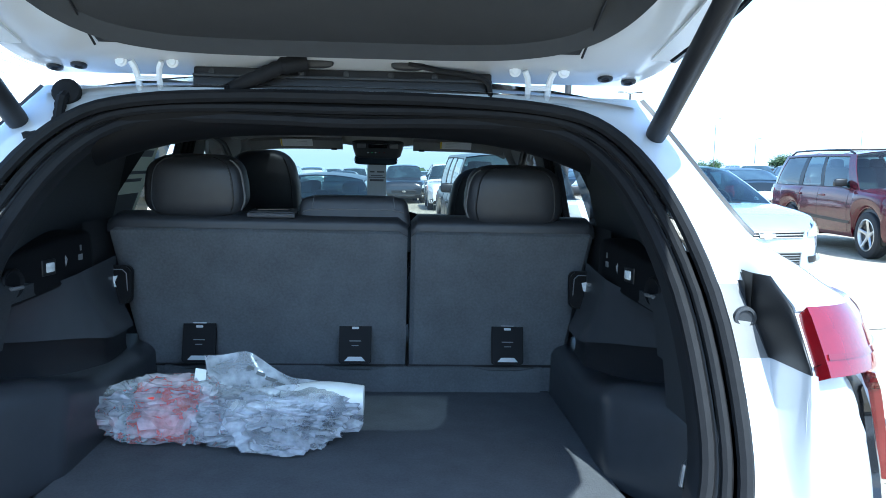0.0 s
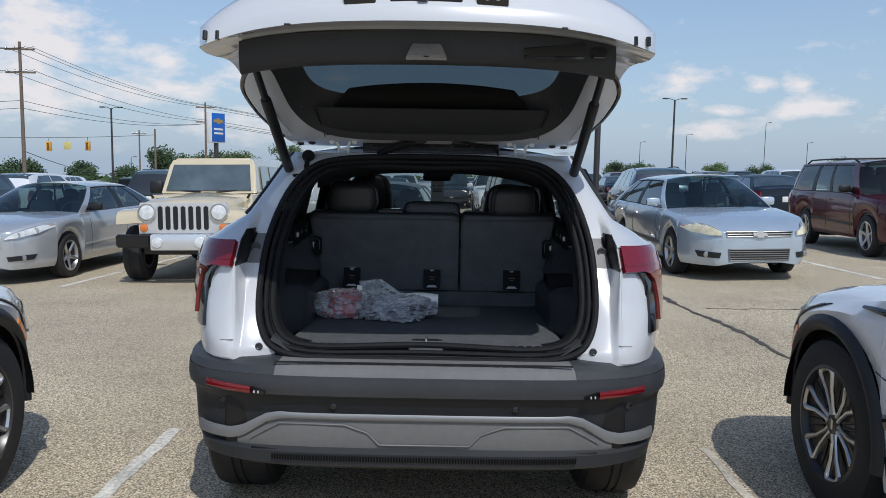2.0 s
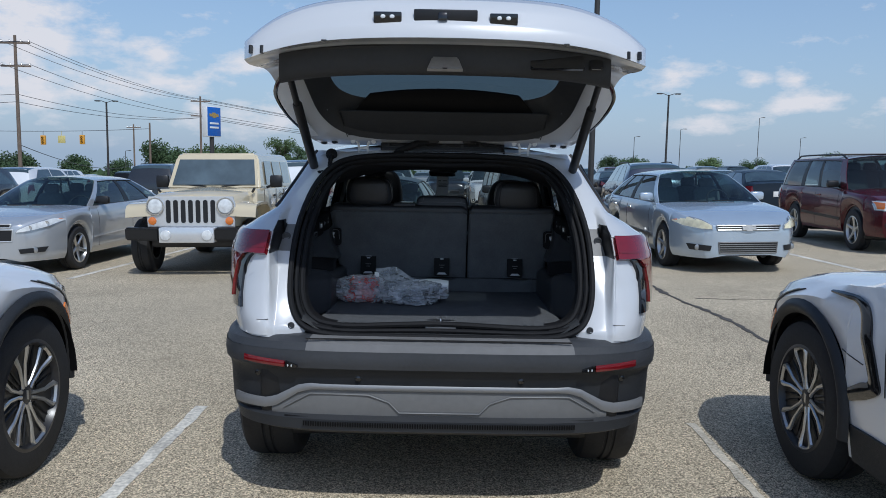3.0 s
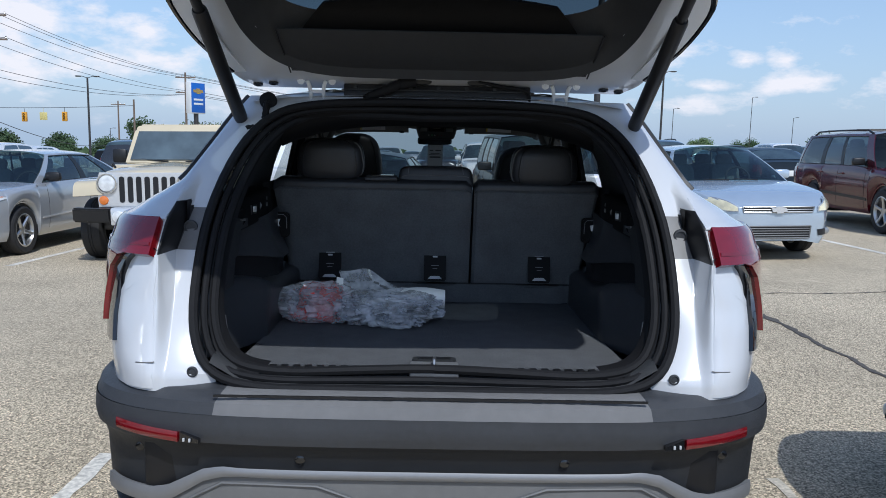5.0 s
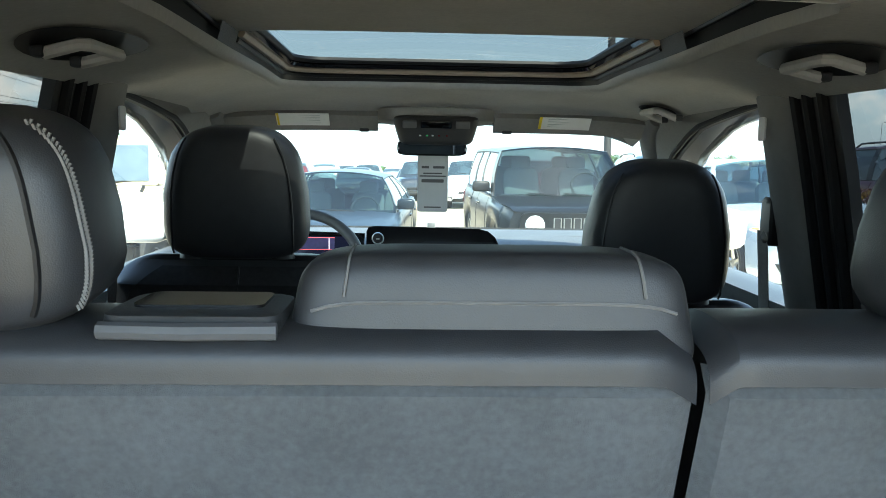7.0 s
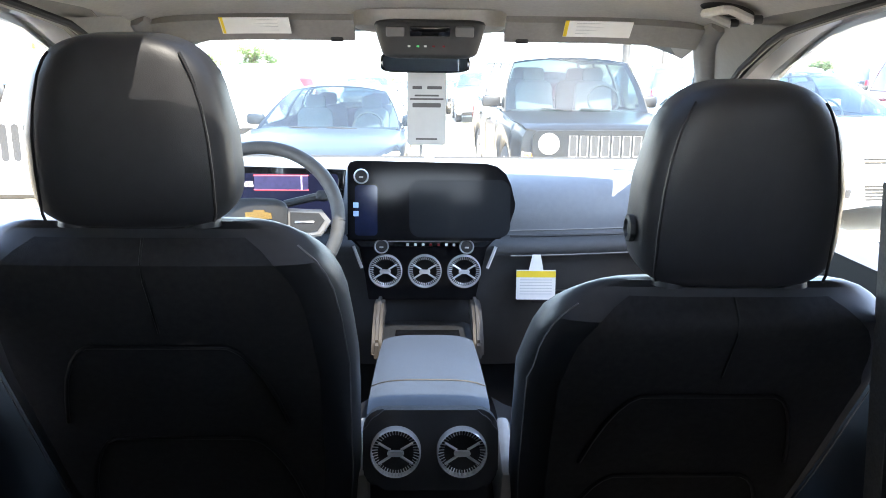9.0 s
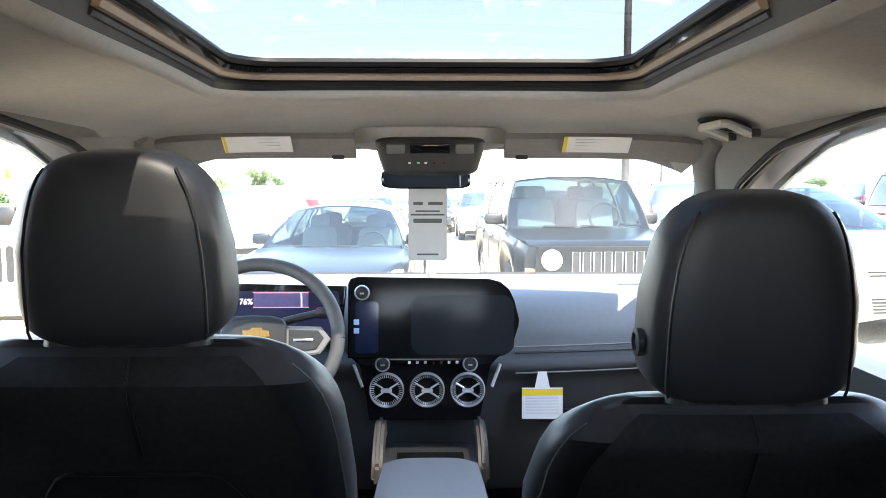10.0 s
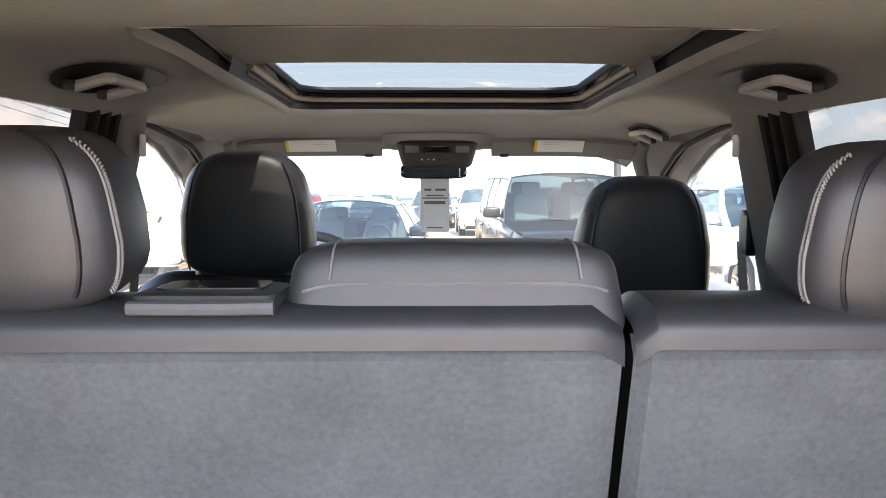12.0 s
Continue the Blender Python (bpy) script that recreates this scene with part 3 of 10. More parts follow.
def car(name, label, paint, shape, m, category="car", group="parked cars", spokes=5, wheel_style="alloy", lamp=None, glass=None, pillars=(0.52,),
        wind=(1.25, 1.95), back=None, clad=None, grille=(0.7, 0.12, 0.55), low_grille=(1.0, 0.10, 0.33), rails=False, detail=True, plate=True, badge=True, tail_lamps=True, seats=False):
    """A parked car with its front at the pose's origin, looking along -y."""
    lamp, glass = lamp or CLEAR_LENS, glass or DARK_GLASS
    root = thing(name, label, category, group, m)
    S = shape
    w0 = S.half(0.03)
    bm = bmesh.new()
    S.shell(bm)
    body = part("body", bm, paint, root)
    bm = bmesh.new()
    box(bm, (0, S.L / 2, S.sill + 0.08), (S.W - 0.22, S.L - 0.5, 0.2), 0.03)
    for a in S.axles:
        box(bm, (0, a, S.R + 0.12), (S.W - 0.16, 2 * S.R + 0.02, 2 * S.R - 0.2), 0.05)
    part("underbody", bm, BLACK, root)
    # windows
    bm = bmesh.new()
    S.across(bm, wind[0] + 0.06, wind[1] - 0.02)
    part("windscreen", bm, glass, root)
    back = back or (S.L - 0.9, S.L - 0.3)
    bm = bmesh.new()
    S.across(bm, back[0] + 0.03, back[1] - 0.05)
    part("rear_window", bm, glass, root)
    y0, y1 = wind[0] + 0.30, back[1] - 0.10
    cuts = [0.0, *pillars, 1.0]
    front = lambda t: wind[0] + 0.18 + (wind[1] - wind[0] + 0.02) * t
    rear = lambda t: back[1] - 0.12 - (back[1] - back[0] + 0.02) * t
    for s in (1, -1):
        for i in range(len(cuts) - 1):
            a, b = cuts[i], cuts[i + 1]
            bm = bmesh.new()
            S.patch(bm, lambda t, a=a: front(t) + (rear(t) - front(t)) * a + 0.03 * (a > 0), lambda t, b=b: front(t) + (rear(t) - front(t)) * b - 0.03 * (b < 1), 2.08, 2.93, 0.006, s, (8, 4))
            part("side_window", bm, glass, root)
    if detail:
        for s in (1, -1):
            bm = bmesh.new()
            ks = [2.03, 2.97]
            pts = [S.at(front(t) - 0.04, 2.03 + 0.94 * t) for t in np.linspace(0, 1, 6)] + [S.at(front(1) + (rear(1) - front(1)) * u, 2.965) for u in np.linspace(0.05, 0.95, 10)] + [S.at(rear(t) + 0.04, 2.03 + 0.94 * t) for t in np.linspace(1, 0, 6)]
            tube(bm, [(s * (p.x + 0.004), p.y, p.z) for p in pts], 0.012, 5)
            part("window_frame", bm, BLACK, body)
            if not clad and S.H < 1.6:
                bm = bmesh.new()
                S.patch(bm, wind[0] + 0.35, S.axles[1] - S.R - 0.15, 0.52, 0.56, 0.008, s, (8, 2), 0.006)
                part("side_strip", bm, BRIGHT_CHROME, body)
            bm = bmesh.new()
            a, b = S.at(wind[0] + 0.10, 3.9), S.at(wind[0] + 0.13, 3.25)
            tube(bm, [(s * a.x * 1.0 + s * 0.08, a.y, a.z + 0.018), (s * b.x, b.y + 0.06, b.z + 0.05)], 0.010, 5)
            part("wiper", bm, BLACK, root)
        # doors: joints and handles
        for s in (1, -1):
            for f in (wind[0] + 0.10, S.L * 0.52, S.L * 0.52 + 1.0):
                if f < S.axles[1] - 0.05:
                    bm = bmesh.new()
                    S.patch(bm, f, f + 0.007, 0.35, 1.98, 0.001, s, (1, 8))
                    part("door_joint", bm, BLACK, body)
            for f in (S.L * 0.52 - 0.16, S.L * 0.52 + 0.80):
                bm = bmesh.new()
                p = S.at(f, 1.72)
                cushion(bm, (s * (p.x + 0.012), f, p.z), (0.035, 0.20, 0.035), 0.5, (6, 10))
                part("door_handle", bm, paint, body)
            bm = bmesh.new()
            p = S.at(wind[0] + 0.42, 2.0)
            cushion(bm, (s * (p.x + 0.13), p.y, p.z + 0.08), (0.24, 0.11, 0.16), 0.45, (8, 12))
            box(bm, (s * (p.x + 0.01), p.y, p.z + 0.02), (0.10, 0.06, 0.04), 0.01)
            part("door_mirror", bm, BLACK if clad else paint, root)
    # front
    bm = bmesh.new()
    gw, gh, gz = grille
    if gw:
        box(bm, (0, 0.018, gz), (2 * w0 * gw, 0.05, gh), 0.02)
        g = part("grille", bm, BLACK, root)
        if detail:
            for i in range(3):
                bm = bmesh.new()
                box(bm, (0, -0.008, gz + gh * (i - 1) * 0.3), (2 * w0 * gw * 0.96, 0.012, 0.008), 0.002)
                part("slat", bm, CHROME, g)
            bm = bmesh.new()
            tube(bm, [(x * w0 * gw, -0.006, gz + z * gh / 2) for x, z in ((-1, -1), (1, -1), (1.04, 0), (1, 1), (-1, 1), (-1.04, 0), (-1, -1))], 0.011, 6)
            part("grille_frame", bm, CHROME, g)
        if badge:
            bm = bmesh.new()
            slab(bm, [(-0.09, -0.028), (-0.04, -0.028), (-0.04, -0.045), (0.05, -0.045), (0.05, -0.028), (0.10, -0.028), (0.085, 0.02), (0.04, 0.02), (0.04, 0.04), (-0.05, 0.04), (-0.05, 0.02), (-0.105, 0.02)], 0.015, pose(0, -0.012, gz, 90))
            part("badge", bm, GOLD if badge == "gold" else CHROME, g)
    else:
        bm.free()
    lw, lh, lz = low_grille
    if lw:
        bm = bmesh.new()
        box(bm, (0, 0.012, lz), (2 * w0 * lw * 0.62, 0.05, lh), 0.02)
        part("lower_grille", bm, BLACK, root)
        for s in (1, -1):
            bm = bmesh.new()
            S.patch(bm, 0.05, 0.26, 0.10, 0.42, 0.006, s, (5, 4), 0.01)
            f = part("fog_lamp_pocket", bm, BLACK, root)
            bm = bmesh.new()
            p = S.at(0.13, 0.26)
            cushion(bm, (s * (p.x + 0.008), 0.12, p.z), (0.07, 0.05, 0.07), 0.9, (6, 10))
            part("fog_lamp", bm, CLEAR_LENS, f)
    for s in (1, -1):
        bm = bmesh.new()
        S.patch(bm, lambda t: 0.015 + 0.09 * t, lambda t: 0.38 + 0.36 * t, 1.0, 1.985, 0.006, s, (8, 5), 0.008)
        hl = part("headlamp", bm, BLACK, root)
        bm = bmesh.new()
        S.patch(bm, lambda t: 0.03 + 0.10 * t, lambda t: 0.35 + 0.34 * t, 1.06, 1.94, 0.012, s, (8, 5), 0.01)
        part("lens", bm, lamp, hl)
        if detail and not clad:
            bm = bmesh.new()
            S.patch(bm, lambda t: 0.31 + 0.27 * t, lambda t: 0.345 + 0.33 * t, 1.15, 1.80, 0.016, s, (3, 4), 0.006)
            part("indicator", bm, AMBER, hl)
        if tail_lamps:
            bm = bmesh.new()
            S.patch(bm, S.L - 0.30, S.L - 0.015, 1.0, 1.95, 0.010, s, (6, 5), 0.01)
            part("tail_lamp", bm, RED_LENS, root)
    if plate:
        bm = bmesh.new()
        box(bm, (0, S.L + 0.008, 0.75), (0.31, 0.012, 0.16), 0.004)
        part("number_plate", bm, PAPER, root)
    # wheels
    for a in S.axles:
        for s in (1, -1):
            wheel(root, s * (S.W / 2 - 0.125), a, S.R, 0.22, s, spokes, wheel_style)
            if clad:
                bm = bmesh.new()
                r = S.R + S.arch
                def arch(u, v, a=a, s=s, r=r):
                    t = math.pi * (1.06 * u - 0.03)
                    q = r - 0.012 + 0.075 * v
                    y = a - q * math.cos(t)
                    x = S.half(y) - 0.03 + 0.052 * math.sin(math.pi * (0.15 + 0.7 * v))
                    return Vector((s * x, y, S.R + q * math.sin(t)))
                sheet(bm, arch, 24, 6, thick=0.01)
                part("arch_cladding", bm, clad, root)
                bm = bmesh.new()
                sheet(bm, lambda u, v, a=a, s=s, r=r: Vector((s * (S.half(a) - 0.012 - 0.30 * v), a - (r - 0.004) * math.cos(math.pi * u), S.R + (r - 0.004) * math.sin(math.pi * u))), 24, 2)
                part("arch_liner", bm, JET_BLACK, root)
    if clad:
        for s in (1, -1):
            bm = bmesh.new()
            S.patch(bm, S.axles[0] + S.R + 0.1, S.axles[1] - S.R - 0.1, 0.0, 0.35, 0.012, s, (14, 5), 0.012)
            part("sill_cladding", bm, clad, root)
    if rails:
        for s in (1, -1):
            bm = bmesh.new()
            ys = np.linspace(wind[1] + 0.25, back[0] - 0.1, 12)
            pts = [S.at(y, 3.1) + Vector((0, 0, 0.055 if 0 < i < 11 else 0.0)) for i, y in enumerate(ys)]
            tube(bm, [(s * p.x, p.y, p.z) for p in pts], 0.018, 6)
            part("roof_rail", bm, BLACK, root)
    return root


class Saloon:
    """A parked car seen from near: a rounded lower body, and a glazed cabin of straight pillars on it. Its front is at y = 0."""
    def __init__(self, length, width, hood, shoulder, axles, radius, screen_line, rear_line, sill=0.22, nose=0.22, tail=0.16, wr=0.60, tuck=0.10, crown=0.05, arch=0.05):
        self.L, self.W, self.hood, self.shoulder, self.axles, self.R = length, width, hood, shoulder, axles, radius
        self.front, self.back = screen_line, rear_line        # each ((y, z) at the belt, (y, z) at the roof)
        self.sill, self.nose, self.tail, self.wr, self.tuck, self.crown, self.arch = sill, nose, tail, wr, tuck, crown, arch
        h = [(self.half(y), y) for y in np.linspace(0, 0.85, 24)]
        w0 = h[0][0]
        self.plan = [(0.0, -0.075), (0.55 * w0, -0.066), (0.80 * w0, -0.048), (0.92 * w0, -0.026), (0.98 * w0, -0.008)] + h

    def half(self, y):
        a, b = max(0.0, (0.85 - y) / 0.85), max(0.0, (y - self.L + 0.5) / 0.5)
        return self.W / 2 * (1 - self.nose * a ** 2.4 - self.tail * b ** 2.6)

    def low(self, y):
        z = self.sill + 0.06 * max(0, 1 - (self.L - y) / 0.3)
        for a in self.axles:
            d, r = abs(y - a), self.R + self.arch
            if d < r:
                z = max(z, self.R + math.sqrt(r * r - d * d))
        return z

    def section(self, y):
        """Half of the body's outline across it, from the sill to the middle of the bonnet, as 25 points (x, z)."""
        w, zs, zc = self.half(y), lerp(self.shoulder, y), lerp(self.hood, y)
        zl = min(self.low(y), zs - 0.09)
        h = zs - zl
        pts = [(w - 0.06, zl), (w - 0.018, zl + 0.16 * h), (w - 0.004, zl + 0.42 * h), (w, zl + 0.62 * h), (w - 0.014, zl + 0.84 * h), (w - 0.05, zs - 0.012), (w - self.tuck, zs + 0.006), (0.55 * w, zs + 0.80 * (zc - zs)), (0, zc)]
        return spline(pts, 24)

    def side(self, y, z, off=0.0, s=1):
        """The point of the flank at y and z."""
        g = self.section(y)[:19]
        return Vector((s * (float(np.interp(z, [p[1] for p in g], [p[0] for p in g])) + off), y, z))

    def face(self, x, z, off=0.0):
        """The point of the front, as seen head-on at x and z."""
        g = self.section(0.2)[:19]
        inset = max(0.0, self.half(0.2) - float(np.interp(z, [p[1] for p in g], [p[0] for p in g]))) if z > 0.5 else 0.0
        k = abs(x) + inset
        y = float(np.interp(k, [p[0] for p in self.plan], [p[1] for p in self.plan]))
        return Vector((x + math.copysign(off * min(1.0, max(0.0, y / 0.3)), x), y - off, z))

    def on_face(self, bm, lower, upper, s=1, off=0.006, n=(12, 4), thick=0.012):
        """A piece on the front between a lower and an upper edge, each as (x, z) from the middle outwards."""
        def f(u, v):
            a, b = (np.array([np.interp(u, np.linspace(0, 1, len(e)), [p[i] for p in e]) for i in (0, 1)]) for e in (lower, upper))
            q = a + (b - a) * v
            p = self.face(float(q[0]), float(q[1]), off)
            return Vector((s * p.x, p.y, p.z))
        sheet(bm, f, n[0], n[1], thick=thick)

    def cabin(self, u, t, s=1, off=0.0):
        """The cabin's side: u 0 at the windscreen pillar, 1 at the rearmost one; t 0 at the belt, 1 at the roof."""
        (ya, za), (yb, zb) = self.front
        (yc, zc), (yd, zd) = self.back
        y0, y1 = ya + (yc - ya) * u, yb + (yd - yb) * u
        low = Vector((self.half(y0) - self.tuck - 0.004, y0, lerp(self.shoulder, y0) - 0.002))
        top = Vector((self.wr, y1, zb + (zd - zb) * u + 0.16 * u * (1 - u) * 0.5))
        p = low.lerp(top, t)
        return Vector((s * (p.x + 0.03 * math.sin(math.pi * t) + off), p.y, p.z + 0.3 * off))

    def screen(self, q, t, rear=False, off=0.0):
        """The windscreen, or the rear window: q -1 to 1 across, t 0 to 1 upwards."""
        e = self.cabin(1.0 if rear else 0.0, t)
        k = 1 - q * q
        return Vector((q * e.x, e.y + (0.07 if rear else -0.12) * k + (off if rear else -off), e.z + (0.012 * (1 - t) + self.crown * t) * (1 - abs(q) ** 2.4) + 0.6 * off))

    def shell(self, bm):
        ys = set(np.linspace(0, self.L, 46)) | {0.02, 0.05, 0.09, self.L - 0.02}
        for a in self.axles:
            r = self.R + self.arch
            ys |= {a + r * math.sin(math.pi * (i / 16 - 0.5)) * 0.9999 for i in range(17)} | {a - r - 0.002, a + r + 0.002}
        ys = sorted(y for y in ys if 0 <= y <= self.L)
        g = []
        for y, k, dz in [(-0.070, 0.55, 0.05), (-0.052, 0.80, 0.025), (-0.028, 0.92, 0.010), (-0.009, 0.98, 0.003)] + [(y, 1.0, 0.0) for y in ys] + [(self.L + 0.03, 0.9, 0.03), (self.L + 0.05, 0.6, 0.06)]:
            sec = self.section(min(max(y, 0), self.L))
            zm = (sec[0][1] + sec[-1][1]) / 2
            half = [Vector((p[0] * k, y, p[1] - dz * (p[1] - zm) / 0.25)) for p in sec]
            g.append([bm.verts.new(p) for p in half] + [bm.verts.new((-p.x, p.y, p.z)) for p in half[-2::-1]])
        for a, b in zip(g, g[1:]):
            for j in range(len(a) - 1):
                y = (a[j].co.y + b[j].co.y) / 2
                if 18 <= j < 30 and self.front[0][0] + 0.04 < y < self.back[0][0] - 0.04:
                    continue
                bm.faces.new((a[j], b[j], b[j + 1], a[j + 1]))
        bm.faces.new(g[0])
        bm.faces.new(g[-1][::-1])


CAR_PANE = pane("parked_car_glass", (0.44, 0.56, 0.55), 1.3)
DARK_PANE = pane("parked_car_dark_glass", (0.20, 0.23, 0.23), 1.1)
CAR_SEAT = mat("grey_car_seat_cloth", (0.20, 0.205, 0.21), 0.9, vary=0.15, scale=30)
CAR_DASH = mat("dark_car_dash", (0.045, 0.046, 0.05), 0.7, vary=0.1)
LAMP_BOWL = mat("lamp_reflector", (0.62, 0.63, 0.64), 0.25, metal=0.7, vary=0.2, scale=30)


def near_car(name, label, paint_m, S, m, lamp_edges, grilles, fogs, category="car", lens=None, windows=(0.07, 0.47, 0.53, 0.80, 0.82, 0.95), dark_from=1.0, mirror=None, strip=None, rails=False, spokes=5, wheel_style="alloy", badge=None, amber=True, seats=CAR_SEAT, clad=None):
    """A parked car with its parts, its front at the pose's origin and looking along -y. lamp_edges: lower and upper edge of a headlamp;
    grilles: (half width, low, high, bars, frame); fogs: (x0, x1, low, high)."""
    root = thing(name, label, category, "parked cars", m)
    bm = bmesh.new()
    S.shell(bm)
    body_ = part("body", bm, paint_m, root)
    bm = bmesh.new()
    box(bm, (0, S.L / 2, S.sill + 0.10), (S.W - 0.24, S.L - 2.0, 0.22), 0.03)
    box(bm, (0, S.L / 2, S.sill + 0.11), (S.W - 0.85, S.L - 0.3, 0.20), 0.03)
    for a in S.axles:
        box(bm, (0, a, S.R + 0.10), (S.W - 0.50, 2 * S.R, 2 * S.R - 0.2), 0.05)
        for s in (1, -1):
            box(bm, (s * (S.W / 2 - 0.20), a, S.R + 0.16), (0.24, 2 * S.R + 0.10, 2 * S.R - 0.12), 0.05)
    part("underbody", bm, BLACK, root)
    y0, y1 = S.front[0][0], S.back[0][0]
    # roof, pillars and window frames
    bm = bmesh.new()
    sheet(bm, lambda u, v: S.screen(2 * v - 1, 1.0).lerp(S.screen(2 * v - 1, 1.0, True), u) + Vector((0, 0, S.cabin(u, 1).z - (S.cabin(0, 1).z + (S.cabin(1, 1).z - S.cabin(0, 1).z) * u))), 16, 16, thick=0.02)
    part("roof", bm, paint_m, root)
    for s in (1, -1):
        bm = bmesh.new()
        sheet(bm, lambda u, v: S.cabin(u, 0.925 + 0.08 * v, s, 0.005), 20, 2, thick=0.012)
        part("roof_edge", bm, paint_m, root)
        w = windows
        for i, (a, b, mt) in enumerate([(0.0, w[0], paint_m)] + [(w[k], w[k + 1], BLACK) for k in range(1, len(w) - 1, 2)] + [(w[-1], 1.0, paint_m)]):
            bm = bmesh.new()
            sheet(bm, lambda u, v: S.cabin(a + (b - a) * u, 0.945 * v, s, 0.005), 3, 8, thick=0.014)
            part("pillar", bm, mt, root)
        for k in range(0, len(w), 2):
            bm = bmesh.new()
            sheet(bm, lambda u, v: S.cabin(w[k] + (w[k + 1] - w[k]) * u, 0.94 * v, s), 8, 5)
            part("side_window", bm, DARK_PANE if w[k] >= dark_from else CAR_PANE, root)
        bm = bmesh.new()
        tube(bm, [S.cabin(u, 0.015, s, 0.008) for u in np.linspace(w[0], w[-1], 16)], 0.010, 5)
        tube(bm, [S.cabin(u, 0.93, s, 0.008) for u in np.linspace(w[0], w[-1], 16)], 0.008, 5)
        part("window_frame", bm, BLACK, root)
        bm = bmesh.new()
        p = S.cabin(w[0] + 0.03, 0.10, s, 0.0)
        cushion(bm, (s * (abs(p.x) + 0.11), p.y + 0.02, p.z + 0.05), (0.22, 0.10, 0.135), 0.45, (8, 12))
        box(bm, (s * (abs(p.x) + 0.02), p.y + 0.02, p.z + 0.01), (0.10, 0.06, 0.04), 0.01)
        part("door_mirror", bm, mirror or paint_m, root)
        # doors
        for f in (y0 + 0.22, y0 + (y1 - y0) * w[1] + 0.06, y0 + (y1 - y0) * w[1] + 0.98):
            if f > S.axles[1] - 0.10:
                continue
            bm = bmesh.new()
            zt = lerp(S.shoulder, f) - 0.02
            z0 = S.sill + 0.10
            tube(bm, [S.side(f, z0 + (zt - z0) * t, 0.0005, s) for t in np.linspace(0, 1, 8)], 0.004, 5)
            part("door_joint", bm, BLACK, body_)
        for f in (y0 + (y1 - y0) * w[1] - 0.10, y0 + (y1 - y0) * w[1] + 0.84):
            bm = bmesh.new()
            p = S.side(f, lerp(S.shoulder, f) - 0.13, 0.012, s)
            cushion(bm, tuple(p), (0.03, 0.20, 0.035), 0.5, (6, 10))
            part("door_handle", bm, paint_m, body_)
        if strip:
            bm = bmesh.new()
            sheet(bm, lambda u, v: S.side(S.axles[0] + S.R + 0.12 + (S.axles[1] - S.axles[0] - 2 * S.R - 0.24) * u, strip[0] + 0.06 * u + (0.022 if strip[1] is BRIGHT_CHROME else 0.05) * v, 0.008, s), 16, 2, thick=0.008)
            part("side_strip", bm, strip[1], body_)
        # wheel arch lips
        for a in S.axles:
            bm = bmesh.new()
            r = S.R + S.arch
            tube(bm, [S.side(a - r * math.cos(t), min(S.R + r * math.sin(t) + 0.004, lerp(S.shoulder, a) - 0.10), -0.016, s) for t in np.linspace(0.12, math.pi - 0.12, 18)], 0.018, 6)
            part("arch_lip", bm, clad or paint_m, body_)
            wheel(root, s * (S.W / 2 - 0.135), a, S.R, 0.22, s, spokes, wheel_style)
        # lamps
        bm = bmesh.new()
        S.on_face(bm, *lamp_edges, s, 0.004, (12, 6), 0.012)
        hl = part("headlamp", bm, LAMP_BOWL, root)
        bm = bmesh.new()
        shrink = [[(x + 0.014 * (1 if i == 0 else -1 if i == len(e) - 1 else 0), z + 0.012 * d) for i, (x, z) in enumerate(e)] for e, d in zip(lamp_edges, (1, -1))]
        S.on_face(bm, *shrink, s, 0.014, (12, 6), 0.012)
        part("lens", bm, lens or CLEAR_LENS, hl)
        for f in () if lens else (0.34, 0.62):
            bm = bmesh.new()
            a, b = (np.array([np.interp(f, np.linspace(0, 1, len(e)), [p[i] for p in e]) for i in (0, 1)]) for e in shrink)
            q = S.face(float((a + b)[0] / 2), float((a + b)[1] / 2), 0.022)
            lathe(bm, [(0.040, -0.004), (0.038, 0.004), (0.030, 0.000), (0, 0.002)], pose(s * q.x, q.y, q.z, 90, 0, s * 24 * f), 16)
            part("lamp_bowl", bm, LAMP_BOWL, hl)
        if amber:
            bm = bmesh.new()
            a, b = shrink[0][-1], shrink[1][-1]
            S.on_face(bm, [(a[0] - 0.05, a[1] + 0.012), (a[0] - 0.004, a[1] + 0.012)], [(b[0] - 0.07, b[1] - 0.03), (b[0] - 0.006, b[1] - 0.012)], s, 0.020, (4, 3), 0.006)
            part("indicator", bm, AMBER, hl)
        bm = bmesh.new()
        sheet(bm, lambda u, v: S.side(S.L - 0.30 + 0.29 * u, lerp(S.shoulder, S.L) - 0.26 + 0.20 * v, 0.010, s), 6, 4, thick=0.012)
        part("tail_lamp", bm, RED_LENS, root)
        if fogs:
            x0, x1, z0, z1 = fogs
            bm = bmesh.new()
            S.on_face(bm, [(x0, z0), (x1 - 0.03, z0 + 0.01)], [(x0 - 0.02, z1 - 0.02), (x1, z1)], s, 0.010, (8, 3), 0.0)
            fg = part("fog_lamp_pocket", bm, BLACK, root)
            bm = bmesh.new()
            q = S.face((x0 + x1) / 2 + 0.02, (z0 + z1) / 2, 0.012)
            lathe(bm, [(0.042, 0), (0.040, 0.01), (0.030, 0.012), (0, 0.016)], pose(s * q.x, q.y, q.z, 90), 16)
            part("fog_lamp", bm, STEEL, fg)
    # glass across, wipers
    for rear in (False, True):
        bm = bmesh.new()
        sheet(bm, lambda u, v: S.screen((2 * u - 1) * 0.985, v, rear), 14, 10)
        part("rear_window" if rear else "windscreen", bm, DARK_PANE if rear and dark_from < 1 else CAR_PANE, root)
